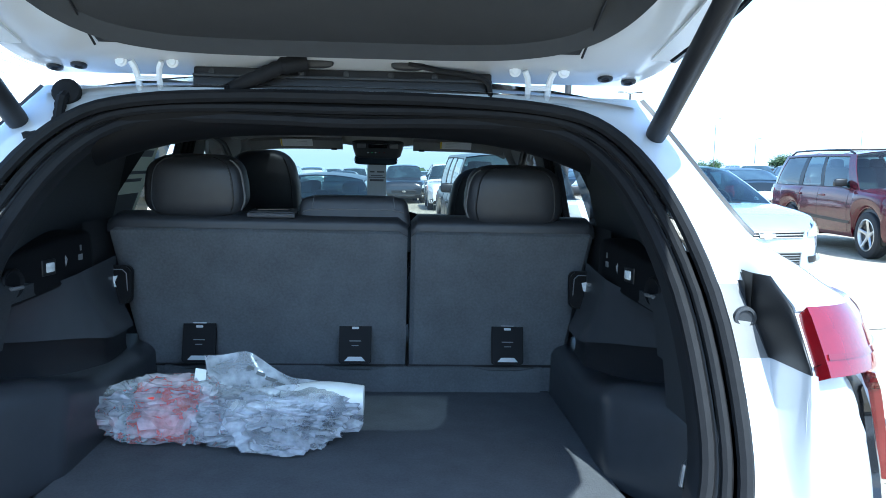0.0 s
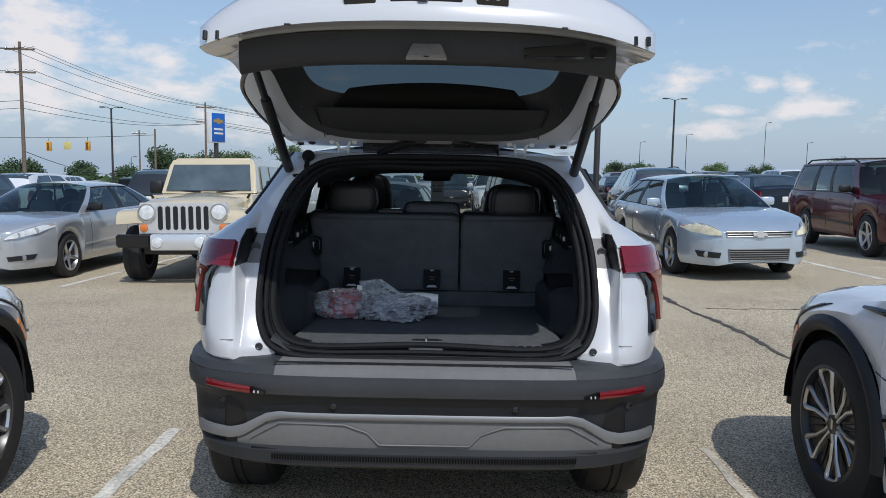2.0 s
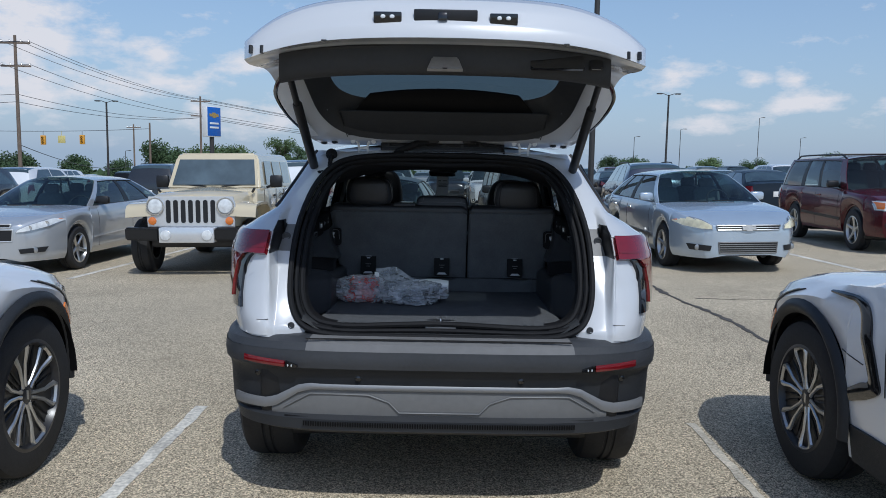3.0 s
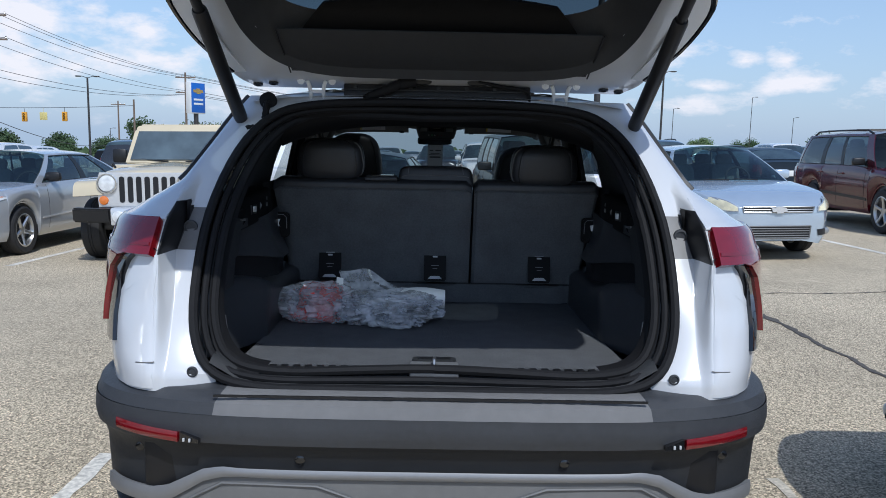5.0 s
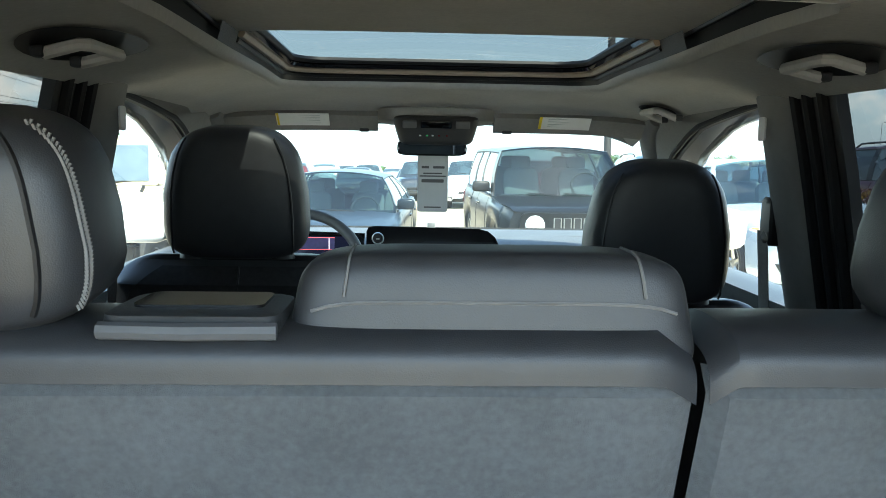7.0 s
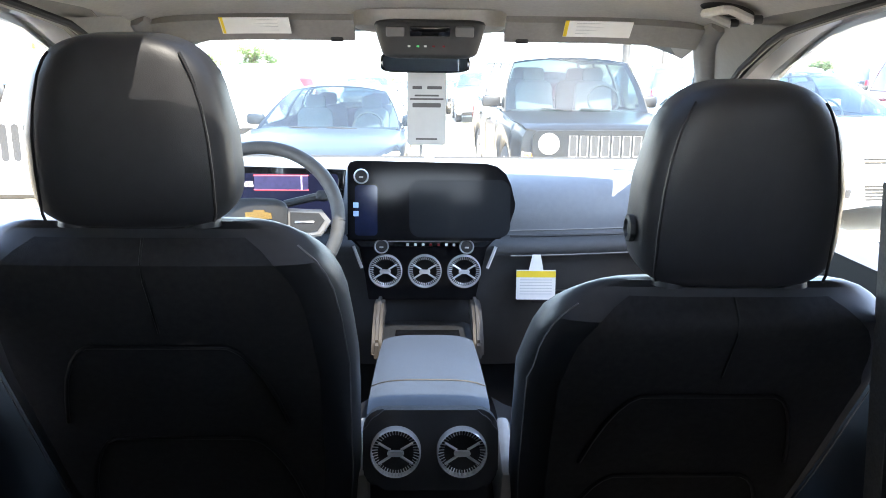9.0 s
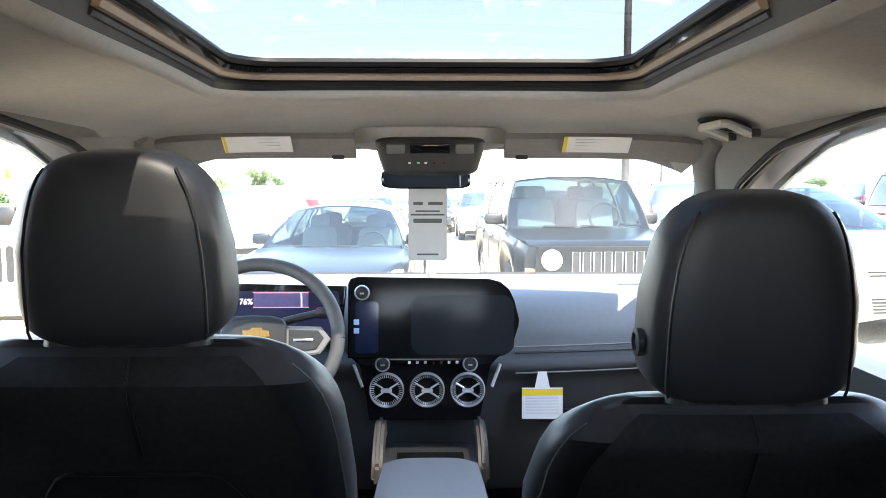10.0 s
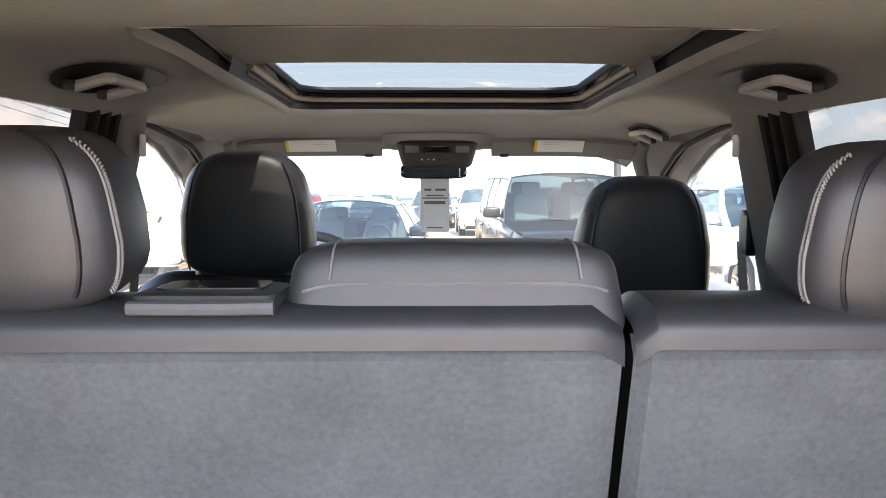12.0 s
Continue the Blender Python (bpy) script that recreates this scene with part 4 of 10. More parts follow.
    for x in (-0.10, 0.42):
        bm = bmesh.new()
        tube(bm, [S.screen(x + k, 0.03 + 0.06 * abs(k), False, 0.014) for k in (0, -0.2, -0.42)], 0.008, 5)
        part("wiper", bm, BLACK, root)
    bm = bmesh.new()
    sheet(bm, lambda u, v: S.screen(2 * u - 1, 0.0) + Vector((0, -0.10 + 0.13 * v, -0.022 + 0.018 * v)), 14, 3, thick=0.008)
    part("cowl", bm, BLACK, root)
    # front openings
    for i, (hw, z0, z1, bars, frame_m) in enumerate(grilles):
        bm = bmesh.new()
        S.on_face(bm, [(-hw * 0.96, z0), (hw * 0.96, z0)], [(-hw, z1), (hw, z1)], 1, 0.006, (20, 4), 0.016)
        g = part("grille" if i == 0 else "lower_grille", bm, BLACK, root)
        for j in range(bars):
            bm = bmesh.new()
            z = z0 + (z1 - z0) * (j + 1) / (bars + 1)
            tube(bm, [S.face(x, z, 0.012) for x in np.linspace(-hw * 0.96, hw * 0.96, 14)], 0.006, 5)
            part("slat", bm, frame_m or BLACK, g)
        if frame_m:
            bm = bmesh.new()
            tube(bm, [S.face(x, z, 0.010) for x, z in [(hw * (0.96 * (1 - k) + k), z0 + (z1 - z0) * k) for k in (0, 0.5, 1)] + [(x, z1) for x in np.linspace(hw, -hw, 14)] + [(-hw * (0.96 * (1 - k) + k), z0 + (z1 - z0) * k) for k in (1, 0.5, 0)] + [(x, z0) for x in np.linspace(-hw * 0.96, hw * 0.96, 14)]], 0.009, 6)
            part("grille_frame", bm, frame_m, g)
        if badge and i == 0:
            bm = bmesh.new()
            slab(bm, [(-0.09, -0.028), (-0.04, -0.028), (-0.04, -0.045), (0.05, -0.045), (0.05, -0.028), (0.10, -0.028), (0.085, 0.02), (0.04, 0.02), (0.04, 0.04), (-0.05, 0.04), (-0.05, 0.02), (-0.105, 0.02)], 0.015, pose(0, -0.088, (z0 + z1) / 2, 90))
            part("badge", bm, badge, g)
    # inside
    bm = bmesh.new()
    sheet(bm, lambda u, v: Vector(((2 * u - 1) * (S.half(y0 + 0.5) - 0.16), y0 - 0.10 + 0.62 * v, lerp(S.shoulder, y0 + 0.4) - 0.015 + 0.035 * math.sin(math.pi * v) - 0.25 * max(0, v - 0.8) / 0.2)), 8, 10)
    part("dash", bm, CAR_DASH, root)
    bm = bmesh.new()
    box(bm, (0, (y0 + y1) / 2 + 0.2, 0.50), (S.W - 0.36, y1 - y0 - 0.2, 0.30), 0.05)
    part("cabin_floor", bm, CAR_DASH, root)
    top = S.front[1][1]
    for y, wide in ((S.front[1][0] + 0.32, 0.46), (S.front[1][0] + 1.22, 0.56)):
        for s in (1, -1):
            bm = bmesh.new()
            cushion(bm, (s * 0.36, y, top - 0.52), (wide, 0.16, 0.62), 0.4, (10, 16), (-14, 0, 0))
            cushion(bm, (s * 0.36, y + 0.08, top - 0.15), (0.26, 0.10, 0.18), 0.5, (8, 12), (-10, 0, 0))
            part("seat", bm, seats, root)
    bm = bmesh.new()
    tube(bm, [pose(0.37, S.front[1][0] - 0.14, top - 0.42, 64) @ Vector((0.18 * math.cos(a), 0.18 * math.sin(a), 0)) for a in (2 * math.pi * i / 24 for i in range(25))], 0.016, 6, caps=False)
    part("steering_wheel", bm, CAR_DASH, root)
    if rails:
        for s in (1, -1):
            bm = bmesh.new()
            us = np.linspace(0.06, 0.97, 14)
            tube(bm, [S.cabin(u, 1.0, s) + Vector((-s * 0.05, 0, 0.075 if 0 < i < 13 else 0.01)) for i, u in enumerate(us)], 0.018, 6)
            part("roof_rail", bm, BLACK, root)
        for u in (0.30, 0.75):
            bm = bmesh.new()
            p = S.cabin(u, 1.0)
            tube(bm, [(k * (p.x - 0.05), p.y, p.z + 0.085) for k in (-1, 0, 1)], 0.014, 6)
            part("rail_crossbar", bm, BLACK, root)
    return root


def sedan_shape(L=5.05, W=1.85, H=1.47, hood=0.93, belt=1.0, R=0.33):
    return Shape(L, W, H, [(0, 0.60), (0.05, 0.68), (0.25, 0.76), (0.7, 0.85), (1.30, hood), (2.25, H - 0.05), (2.7, H), (3.4, H - 0.02), (3.75, H - 0.07), (4.35, belt + 0.10), (4.75, belt + 0.04), (L - 0.04, belt - 0.06), (L, belt - 0.2)],
                 [(0, 0.62), (1.2, hood - 0.02), (3.2, belt), (L, belt)], (0.98, 0.98 + 2.80), R, nose=0.26, tail=0.2)


def suv_shape(L=4.85, W=1.93, H=1.75, hood=1.08, belt=1.12, R=0.37, rake=0.75):
    return Shape(L, W, H, [(0, 0.72), (0.05, 0.88), (0.2, 0.98), (0.6, 1.03), (1.25, hood), (1.25 + rake, H - 0.06), (2.5, H - 0.01), (3.2, H), (L - 0.7, H - 0.03), (L - 0.42, H - 0.09), (L - 0.10, belt + 0.06), (L - 0.03, belt - 0.1), (L, belt - 0.3)],
                 [(0, 0.80), (1.2, hood - 0.02), (3.2, belt), (L, belt + 0.02)], (0.93, 0.93 + 2.85), R, sill=0.27, nose=0.20, tail=0.12)


def paint(name, color, metal=0.35, rough=0.32, coat=1.0, spec=0.5):
    return mat(name, color, rough * 0.7, metal=metal, coat=coat, vary=0.06, scale=3, spec=spec)


SILVER = paint("silver_paint", (0.47, 0.49, 0.51), 0.35)
PALE_SILVER = paint("pale_silver_paint", (0.46, 0.535, 0.61), 0.3)
MAROON = paint("maroon_paint", (0.070, 0.003, 0.010), 0.1, coat=0.5, spec=0.25)
NAVY = paint("navy_paint", (0.012, 0.019, 0.028), 0.1, 0.42, 0.12, 0.2)
DARK_BLUE = paint("dark_blue_grey_paint", (0.045, 0.055, 0.085), 0.4)
CHARCOAL = paint("charcoal_paint", (0.035, 0.038, 0.042), 0.4)
JET = paint("black_paint", (0.008, 0.009, 0.010), 0.1, 0.40, 0.14, 0.2)
CREAM = paint("cream_paint", (0.62, 0.53, 0.36), 0.0)
SNOW = paint("plain_white_paint", (0.74, 0.75, 0.76), 0.0)
GRAPHITE = paint("graphite_paint", (0.13, 0.14, 0.15), 0.5)
# ---- the white SUV with its tailgate up ----
SUV = thing("electric_suv", "white electric SUV with its tailgate raised and an empty cargo bay", "car")

# the rear opening: half of its edge, from the sill's middle to the roof's middle
OPENING = [(0.0, -0.035, 0.785), (0.25, -0.035, 0.785), (0.46, -0.030, 0.788), (0.585, -0.008, 0.815), (0.645, 0.035, 0.89), (0.665, 0.098, 1.02), (0.657, 0.225, 1.22), (0.607, 0.375, 1.40), (0.525, 0.47, 1.505), (0.41, 0.505, 1.545), (0.20, 0.52, 1.560), (0.0, 0.525, 1.562)]
HALF = spline(OPENING, 44)
RING = [Vector(p) for p in HALF] + [Vector((-p[0], p[1], p[2])) for p in HALF[-2:0:-1]]
EDGE = [Vector(p) for p in HALF[12:45]]
XO = sorted((p.z, p.x) for p in EDGE)
YO = sorted((p.z, p.y) for p in EDGE)
XS = [(0.74, 0.950), (0.85, 0.962), (1.0, 0.968), (1.12, 0.962), (1.20, 0.935), (1.26, 0.86), (1.312, 0.768), (1.42, 0.708), (1.52, 0.655), (1.60, 0.60)]
YS = [(0.74, 0.42), (1.0, 0.42), (1.2, 0.42), (1.26, 0.38), (1.312, 0.345), (1.42, 0.445), (1.52, 0.54), (1.60, 0.60)]
BULGE = [(0.78, 0.080), (0.90, 0.055), (1.0, 0.025), (1.1, 0.004), (1.6, 0.0)]
STEP = [(0.78, 0.012), (0.90, 0.035), (1.0, 0.065), (1.13, 0.122), (1.218, 0.122), (1.245, 0.095), (1.30, 0.045), (1.36, 0.0), (1.6, 0.0)]     # the lamp's block stands out behind the opening

FOOT_X = [(0.78, 0.708), (1.0, 0.718), (1.122, 0.736), (1.236, 0.708), (1.30, 0.704)]      # where that block begins, and how wide its wall is
FOOT_W = [(0.78, 0.034), (1.0, 0.030), (1.122, 0.014), (1.236, 0.032), (1.30, 0.036)]


def quarter(z, v, s=1, off=0.0):
    """The skin beside the opening: v 0 at the opening's edge, 1 where it turns to the side."""
    xo, yo = lerp(XO, z), lerp(YO, z)
    xs, ys = lerp(XS, z), lerp(YS, z)
    a = v * math.pi / 2
    x = xo + (xs - xo) * math.sin(a) ** 0.95
    y = yo + (ys - yo) * (1 - math.cos(a)) - lerp(BULGE, z) * math.sin(math.pi * min(1, v * 1.1))
    k = min(1.0, max(0.0, (x - lerp(FOOT_X, z)) / lerp(FOOT_W, z)))
    y -= lerp(STEP, z) * k * k * (3 - 2 * k) * math.cos(math.pi / 2 * min(1.0, 1.1 * v)) ** 0.7
    d = Vector((math.sin(a) * 0.8 + 0.2, -math.cos(a), 0)).normalized()
    p = Vector((x, y, z)) + d * off
    return Vector((s * p.x, p.y, p.z))


def vx(z, x):
    """The share v of the skin at which it lies x from the middle."""
    xo, xs = lerp(XO, z), lerp(XS, z)
    return math.asin(min(1.0, max(0.0, (x - xo) / (xs - xo))) ** (1 / 0.95)) * 2 / math.pi


body = new("body")
body.parent = SUV
for s in (1, -1):
    # the quarter panel, the grey insert in it and the black step beside the lamp share one surface
    rows = sorted(set(np.round(np.linspace(0.775, 1.575, 61), 4)) | {1.122, 1.236, 1.258})
    grid = []
    for z in rows:
        xo, xs = lerp(XO, z), lerp(XS, z)
        b1, b2 = min(lerp(FOOT_X, z) - 0.002, xo + 0.36 * (xs - xo)), min(lerp(FOOT_X, z) + lerp(FOOT_W, z) + 0.003, xo + 0.52 * (xs - xo))
        line = [vx(z, xo + (b1 - xo) * j / 10) for j in range(10)] + [vx(z, b1 + (b2 - b1) * j / 18) for j in range(18)]
        va = vx(z, b2)
        grid.append([quarter(z, v, s) for v in line + [va + (1 - va) * j / 30 for j in range(31)]])
    for name, want, m in (("quarter_panel", 0, WHITE), ("grey_insert", 1, CLAD_TOP), ("lamp_bracket", 2, BLACK)):
        bm = bmesh.new()
        vs = [[bm.verts.new(p) for p in line] for line in grid]
        for i in range(len(rows) - 1):
            zm = (rows[i] + rows[i + 1]) / 2
            for j in range(len(grid[0]) - 1):
                k = 1 if 1.122 < zm < 1.236 and j < 10 else 2 if 1.122 < zm < 1.258 - 0.022 * max(0, (16 - j) / 6) and 10 <= j < 28 else 0
                if k == want:
                    bm.faces.new((vs[i][j], vs[i + 1][j], vs[i + 1][j + 1], vs[i][j + 1]))
        bmesh.ops.delete(bm, geom=[v for v in bm.verts if not v.link_faces], context="VERTS")
        part(name, bm, m, body)
    # the side from the tail lamp to the rear arch
    bm = bmesh.new()
    def flank(u, v):
        z = 0.775 + 0.345 * u
        p = quarter(z, 1, s)
        y = p.y + (1.42 - p.y) * v
        lo = 0.40 + 0.46
        d = abs(y - 0.69)
        zz = max(z, 0.40 + math.sqrt(max(0, 0.46 ** 2 - d * d))) if d < 0.46 else z - 0.40 * (1 - u) * min(1, (d - 0.46) / 0.05) * (1 if v > 0.5 else 0)
        return Vector((p.x + s * 0.02 * math.sin(math.pi * v), y, zz))
    sheet(bm, flank, 12, 30)
    part("flank", bm, WHITE, body)
    # shoulder and rear door pillar
    bm = bmesh.new()
    sheet(bm, lambda u, v: Vector((quarter(1.12 + 0.45 * u, 1, s).x + s * (0.0 - 0.05 * v * u), quarter(1.12 + 0.45 * u, 1, s).y + (1.42 - 0.25 * u) * v * 0.5, 1.12 + 0.45 * u + 0.02 * v)), 14, 6)
    part("rear_pillar_panel", bm, WHITE, body)
    bm = bmesh.new()
    tube(bm, [quarter(z, 1, s) + Vector((s * 0.006, 0.02, 0)) for z in np.linspace(1.305, 1.57, 12)], 0.012, 6)
    part("window_seal", bm, BLACK, body)
    # roof side rail over the windows
    bm = bmesh.new()
    def cant(u, v):
        y = 0.66 + 2.1 * u
        zr = lerp([(0.66, 1.43), (0.9, 1.475), (1.4, 1.538), (1.75, 1.540), (2.0, 1.522), (2.3, 1.492), (2.53, 1.422), (2.76, 1.345)], y)
        xr = lerp([(0.66, 0.60), (0.9, 0.625), (1.4, 0.655), (2.1, 0.652), (2.53, 0.68), (2.76, 0.73)], y)
        zt = lerp([(0.66, 1.565), (1.2, 1.595), (1.9, 1.605), (2.4, 1.575), (2.76, 1.50)], y)
        p = spline([(0.615, zt), (0.685, zt - 0.018), (xr + 0.088, zr + 0.035), (xr + 0.078, zr - 0.003)], 9)[round(v * 9)]
        return Vector((s * p[0], y, p[1]))
    sheet(bm, cant, 24, 9, thick=0.006)
    part("roof_side_rail", bm, WHITE, body)
# painted frame between the opening and the roof, behind the hinges
bm = bmesh.new()
def gutter(u, v):
    p = spline([(-0.60, 0.56, 1.575), (-0.42, 0.56, 1.595), (0, 0.575, 1.605), (0.42, 0.56, 1.595), (0.60, 0.56, 1.575)], 24)[round(u * 24)]
    return Vector((p[0], p[1] - 0.045 + 0.14 * v, p[2] - 0.022 + 0.02 * v))
sheet(bm, gutter, 24, 4)
part("roof_gutter", bm, WHITE_INNER, body)

# roof with an opening for the sunroof
ROOF_HOLE = (0.40, 1.60, 2.40)


def roof_z(x, y):
    return lerp([(0.6, 1.615), (1.2, 1.655), (1.9, 1.665), (2.4, 1.640), (2.85, 1.555)], y) - 0.055 * (abs(x) / 0.62) ** 2.6


def strips(bm, z, half, y0, y1, hole, thick=0.0, n=(6, 10)):
    """A panel with a rectangular opening: four pieces round it."""
    hx, h0, h1 = hole
    w = hx if callable(hx) else (lambda y: hx)
    for k0, k1, a, b in ((-2, -1, y0, y1), (1, 2, y0, y1), (-1, 1, y0, h0), (-1, 1, h1, y1)):
        def f(u, v):
            y = a + (b - a) * v
            e = [half if abs(k) == 2 else w(min(max(y, h0), h1)) for k in (k0, k1)]
            x = math.copysign(e[0], k0) + (math.copysign(e[1], k1) - math.copysign(e[0], k0)) * u
            return Vector((x, y, z(x, y)))
        sheet(bm, f, n[0], n[1], thick=thick)


bm = bmesh.new()
strips(bm, roof_z, 0.64, 0.62, 2.85, ROOF_HOLE)
part("roof", bm, WHITE, body)

# front: sides, bonnet and nose, from a whole car's shape
FRONT = Shape(4.88, 1.96, 1.66, [(0, 0.72), (0.05, 0.82), (0.25, 0.93), (0.7, 1.02), (1.30, 1.07), (2.25, 1.56), (2.9, 1.64), (3.6, 1.64), (4.2, 1.60), (4.6, 1.40), (4.80, 1.2), (4.86, 1.0), (4.88, 0.75)],
              [(0, 0.78), (1.25, 1.04), (3.2, 1.10), (4.88, 1.12)], (0.86, 3.90), 0.39, sill=0.27, nose=0.24, tail=0.0, arch=0.06)
nose_pose = pose(0, 4.79, 0, 0, 0, 180)
bm = bmesh.new()
FRONT.shell(bm, keep=lambda y, k: (y < 1.26 or k < 2) and y < 3.36)
bm.faces.ensure_lookup_table()
for f in [f for f in bm.faces if len(f.verts) > 4 and f.calc_center_median().y > 2]:
    bm.faces.remove(f)
ob = part("front_body", bm, WHITE, body)
ob.matrix_basis = nose_pose
for s in (1, -1):
    for y0, y1, k0, k1, m in ((0.05, 0.42, 1.1, 1.9, CLEAR_LENS), (0.03, 0.3, 0.1, 0.6, BLACK)):
        bm = bmesh.new()
        FRONT.patch(bm, y0, y1, k0, k1, 0.008, s, thick=0.008)
        ob = part("headlamp" if m is CLEAR_LENS else "bumper_vent", bm, m, body)
        ob.matrix_basis = nose_pose
    bm = bmesh.new()
    cushion(bm, (s * 1.04, 3.18, 1.16), (0.22, 0.12, 0.15), 0.45, (8, 12))
    box(bm, (s * 0.90, 3.18, 1.13), (0.12, 0.06, 0.04), 0.01)
    part("door_mirror", bm, WHITE, body)
bm = bmesh.new()
box(bm, (0, 4.785, 0.70), (1.30, 0.04, 0.12), 0.015)
part("grille", bm, BLACK, body)
bm = bmesh.new()
box(bm, (0, 2.45, 0.29), (1.70, 4.2, 0.20), 0.05)
box(bm, (0, 0.62, 0.42), (1.30, 0.70, 0.34), 0.05)
# unseen block added behind the bumper to stop sun leaking through
box(bm, (0, 0.16, 0.58), (1.56, 0.42, 0.32), 0.04)
for y in (0.69, 3.93):
    box(bm, (0, y, 0.50), (1.30, 0.9, 0.5), 0.08)
part("underbody", bm, BLACK, SUV)
for s in (1, -1):
    for y in (0.69, 3.93):
        wheel(SUV, s * 0.83, y, 0.388, 0.27, s, 6, "petal")
        bm = bmesh.new()
        sheet(bm, lambda u, v: Vector((s * (0.905 + 0.04 * math.sin(math.pi * (0.15 + 0.7 * v))), y - (0.41 + 0.07 * v) * math.cos(math.pi * u), 0.388 + (0.41 + 0.07 * v) * math.sin(math.pi * u))), 24, 5, thick=0.01)
        part("arch_cladding", bm, CLAD, body)

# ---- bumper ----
# CLAD's grain at twice its tone, for the upper bumper and stops
CLAD_MID = mat("paler_textured_plastic", (0.040, 0.0425, 0.047), 0.5, bump=0.35, bscale=900, vary=0.14, scale=60, rough_vary=0.08)
bumper = new("rear_bumper")
bumper.parent = SUV


def plan(t, a=0.985, y0=-0.13, b=0.58):
    """The bumper's line seen from above: t -1 on the left flank, 0 in the middle, 1 on the right flank."""
    th = abs(t) * math.pi / 2
    return math.copysign(a * math.sin(th) ** 0.5, t) if t else 0.0, y0 + b * (1 - math.cos(th) ** 0.5)


def around(bm, profile, t0=-1.0, t1=1.0, n=48, thick=0.0):
    """A profile of (z, a, y0) drawn round the car's tail."""
    rows = profile

    def f(u, v):
        i = v * (len(rows) - 1)
        k = min(int(i), len(rows) - 2)
        z, a, y0 = (rows[k][j] + (rows[k + 1][j] - rows[k][j]) * (i - k) for j in range(3))
        w = t0 + (t1 - t0) * u
        # even steps across the middle, finer at the corners
        x, y = plan(math.copysign(abs(w) ** 1.5, w), a, y0)
        return Vector((x, y, z))
    sheet(bm, f, n, (len(rows) - 1) * 2, thick=thick)


bm = bmesh.new()
STEP_ROWS = [(0.790, 0.945, -0.03), (0.785, 0.955, -0.085), (0.765, 0.975, -0.118), (0.735, 0.983, -0.128)]
around(bm, STEP_ROWS, -0.36, 0.36, n=30)
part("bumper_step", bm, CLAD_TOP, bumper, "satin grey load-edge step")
for t0, t1 in ((-1.0, -0.36), (0.36, 1.0)):
    bm = bmesh.new()
    around(bm, STEP_ROWS, t0, t1, n=26)
    part("bumper_shoulder", bm, CLAD_MID, bumper)
bm = bmesh.new()
around(bm, [(0.735, 0.985, -0.130), (0.69, 0.988, -0.134), (0.660, 0.985, -0.128)], n=64)
part("bumper_cover", bm, CLAD_MID, bumper, "dark grey textured bumper cover")
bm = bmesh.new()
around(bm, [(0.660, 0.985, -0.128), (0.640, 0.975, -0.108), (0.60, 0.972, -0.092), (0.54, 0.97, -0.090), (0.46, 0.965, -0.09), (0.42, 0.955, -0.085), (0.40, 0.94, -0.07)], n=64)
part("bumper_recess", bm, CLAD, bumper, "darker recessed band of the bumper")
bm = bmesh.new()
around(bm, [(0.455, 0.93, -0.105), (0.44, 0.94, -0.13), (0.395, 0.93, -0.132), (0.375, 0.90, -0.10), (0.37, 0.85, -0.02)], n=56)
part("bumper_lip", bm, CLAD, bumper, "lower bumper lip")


def on_bumper(x, z, off=0.0, y0=-0.092):
    th = math.asin(min(0.999, (abs(x) / 0.972)) ** 2)
    return Vector((x, y0 + 0.58 * (1 - math.cos(th) ** 0.5) - off, z))


def ribbon(bm, half_path, h, off, n=60, thick=0.012, y0=-0.092):
    """A band laid on the bumper: half_path gives its middle line as (x, z) from the middle outwards."""
    xs = [p[0] for p in half_path]

    def f(u, v):
        x = (2 * u - 1) * xs[-1]
        z = float(np.interp(abs(x), xs, [p[1] for p in half_path]))
        return on_bumper(x, z + (v - 0.5) * (h if not callable(h) else h(abs(x))), off + 0.005 * math.sin(math.pi * v), y0)
    sheet(bm, f, n, 4, thick=thick)


bm = bmesh.new()
ribbon(bm, [(0, 0.578), (0.55, 0.578), (0.60, 0.565), (0.70, 0.505), (0.75, 0.492), (0.90, 0.490)], lambda x: 0.024 + 0.020 * min(1, max(0, (x - 0.5) / 0.2)), 0.022, 96)
part("silver_trim", bm, SILVER_TRIM, bumper, "satin silver trim strip across the bumper")
bm = bmesh.new()
ribbon(bm, [(0, 0.505), (0.56, 0.505), (0.72, 0.462)], lambda x: 0.125 if x < 0.56 else 0.125 - (x - 0.56) / 0.16 * 0.10, 0.010, 72)
part("skid_panel", bm, GREY_TRIM, bumper, "grey skid panel")
bm = bmesh.new()
HEX = [(0.0, 0.470), (0.17, 0.470), (0.215, 0.515), (0.30, 0.545), (0.55, 0.545), (0.62, 0.505), (0.665, 0.478)]
for off, pts in ((0.018, HEX),):
    for s in (1, -1):
        tube(bm, [on_bumper(s * x, z, off) for x, z in pts], 0.0035, 6)
part("skid_relief", bm, GREY_TRIM, bumper)
bm = bmesh.new()
ribbon(bm, [(0, 0.437), (0.55, 0.437), (0.66, 0.440)], 0.018, 0.025, 60, 0.004)
part("lip_groove", bm, JET_BLACK, bumper)
bm = bmesh.new()
for k in range(110):
    x = (k - 54.5) * 0.0105
    box(bm, tuple(on_bumper(x, 0.424, 0.046)), (0.006, 0.006, 0.020), 0)
part("lip_mesh", bm, JET_BLACK, bumper, "fine black mesh strip along the lip")
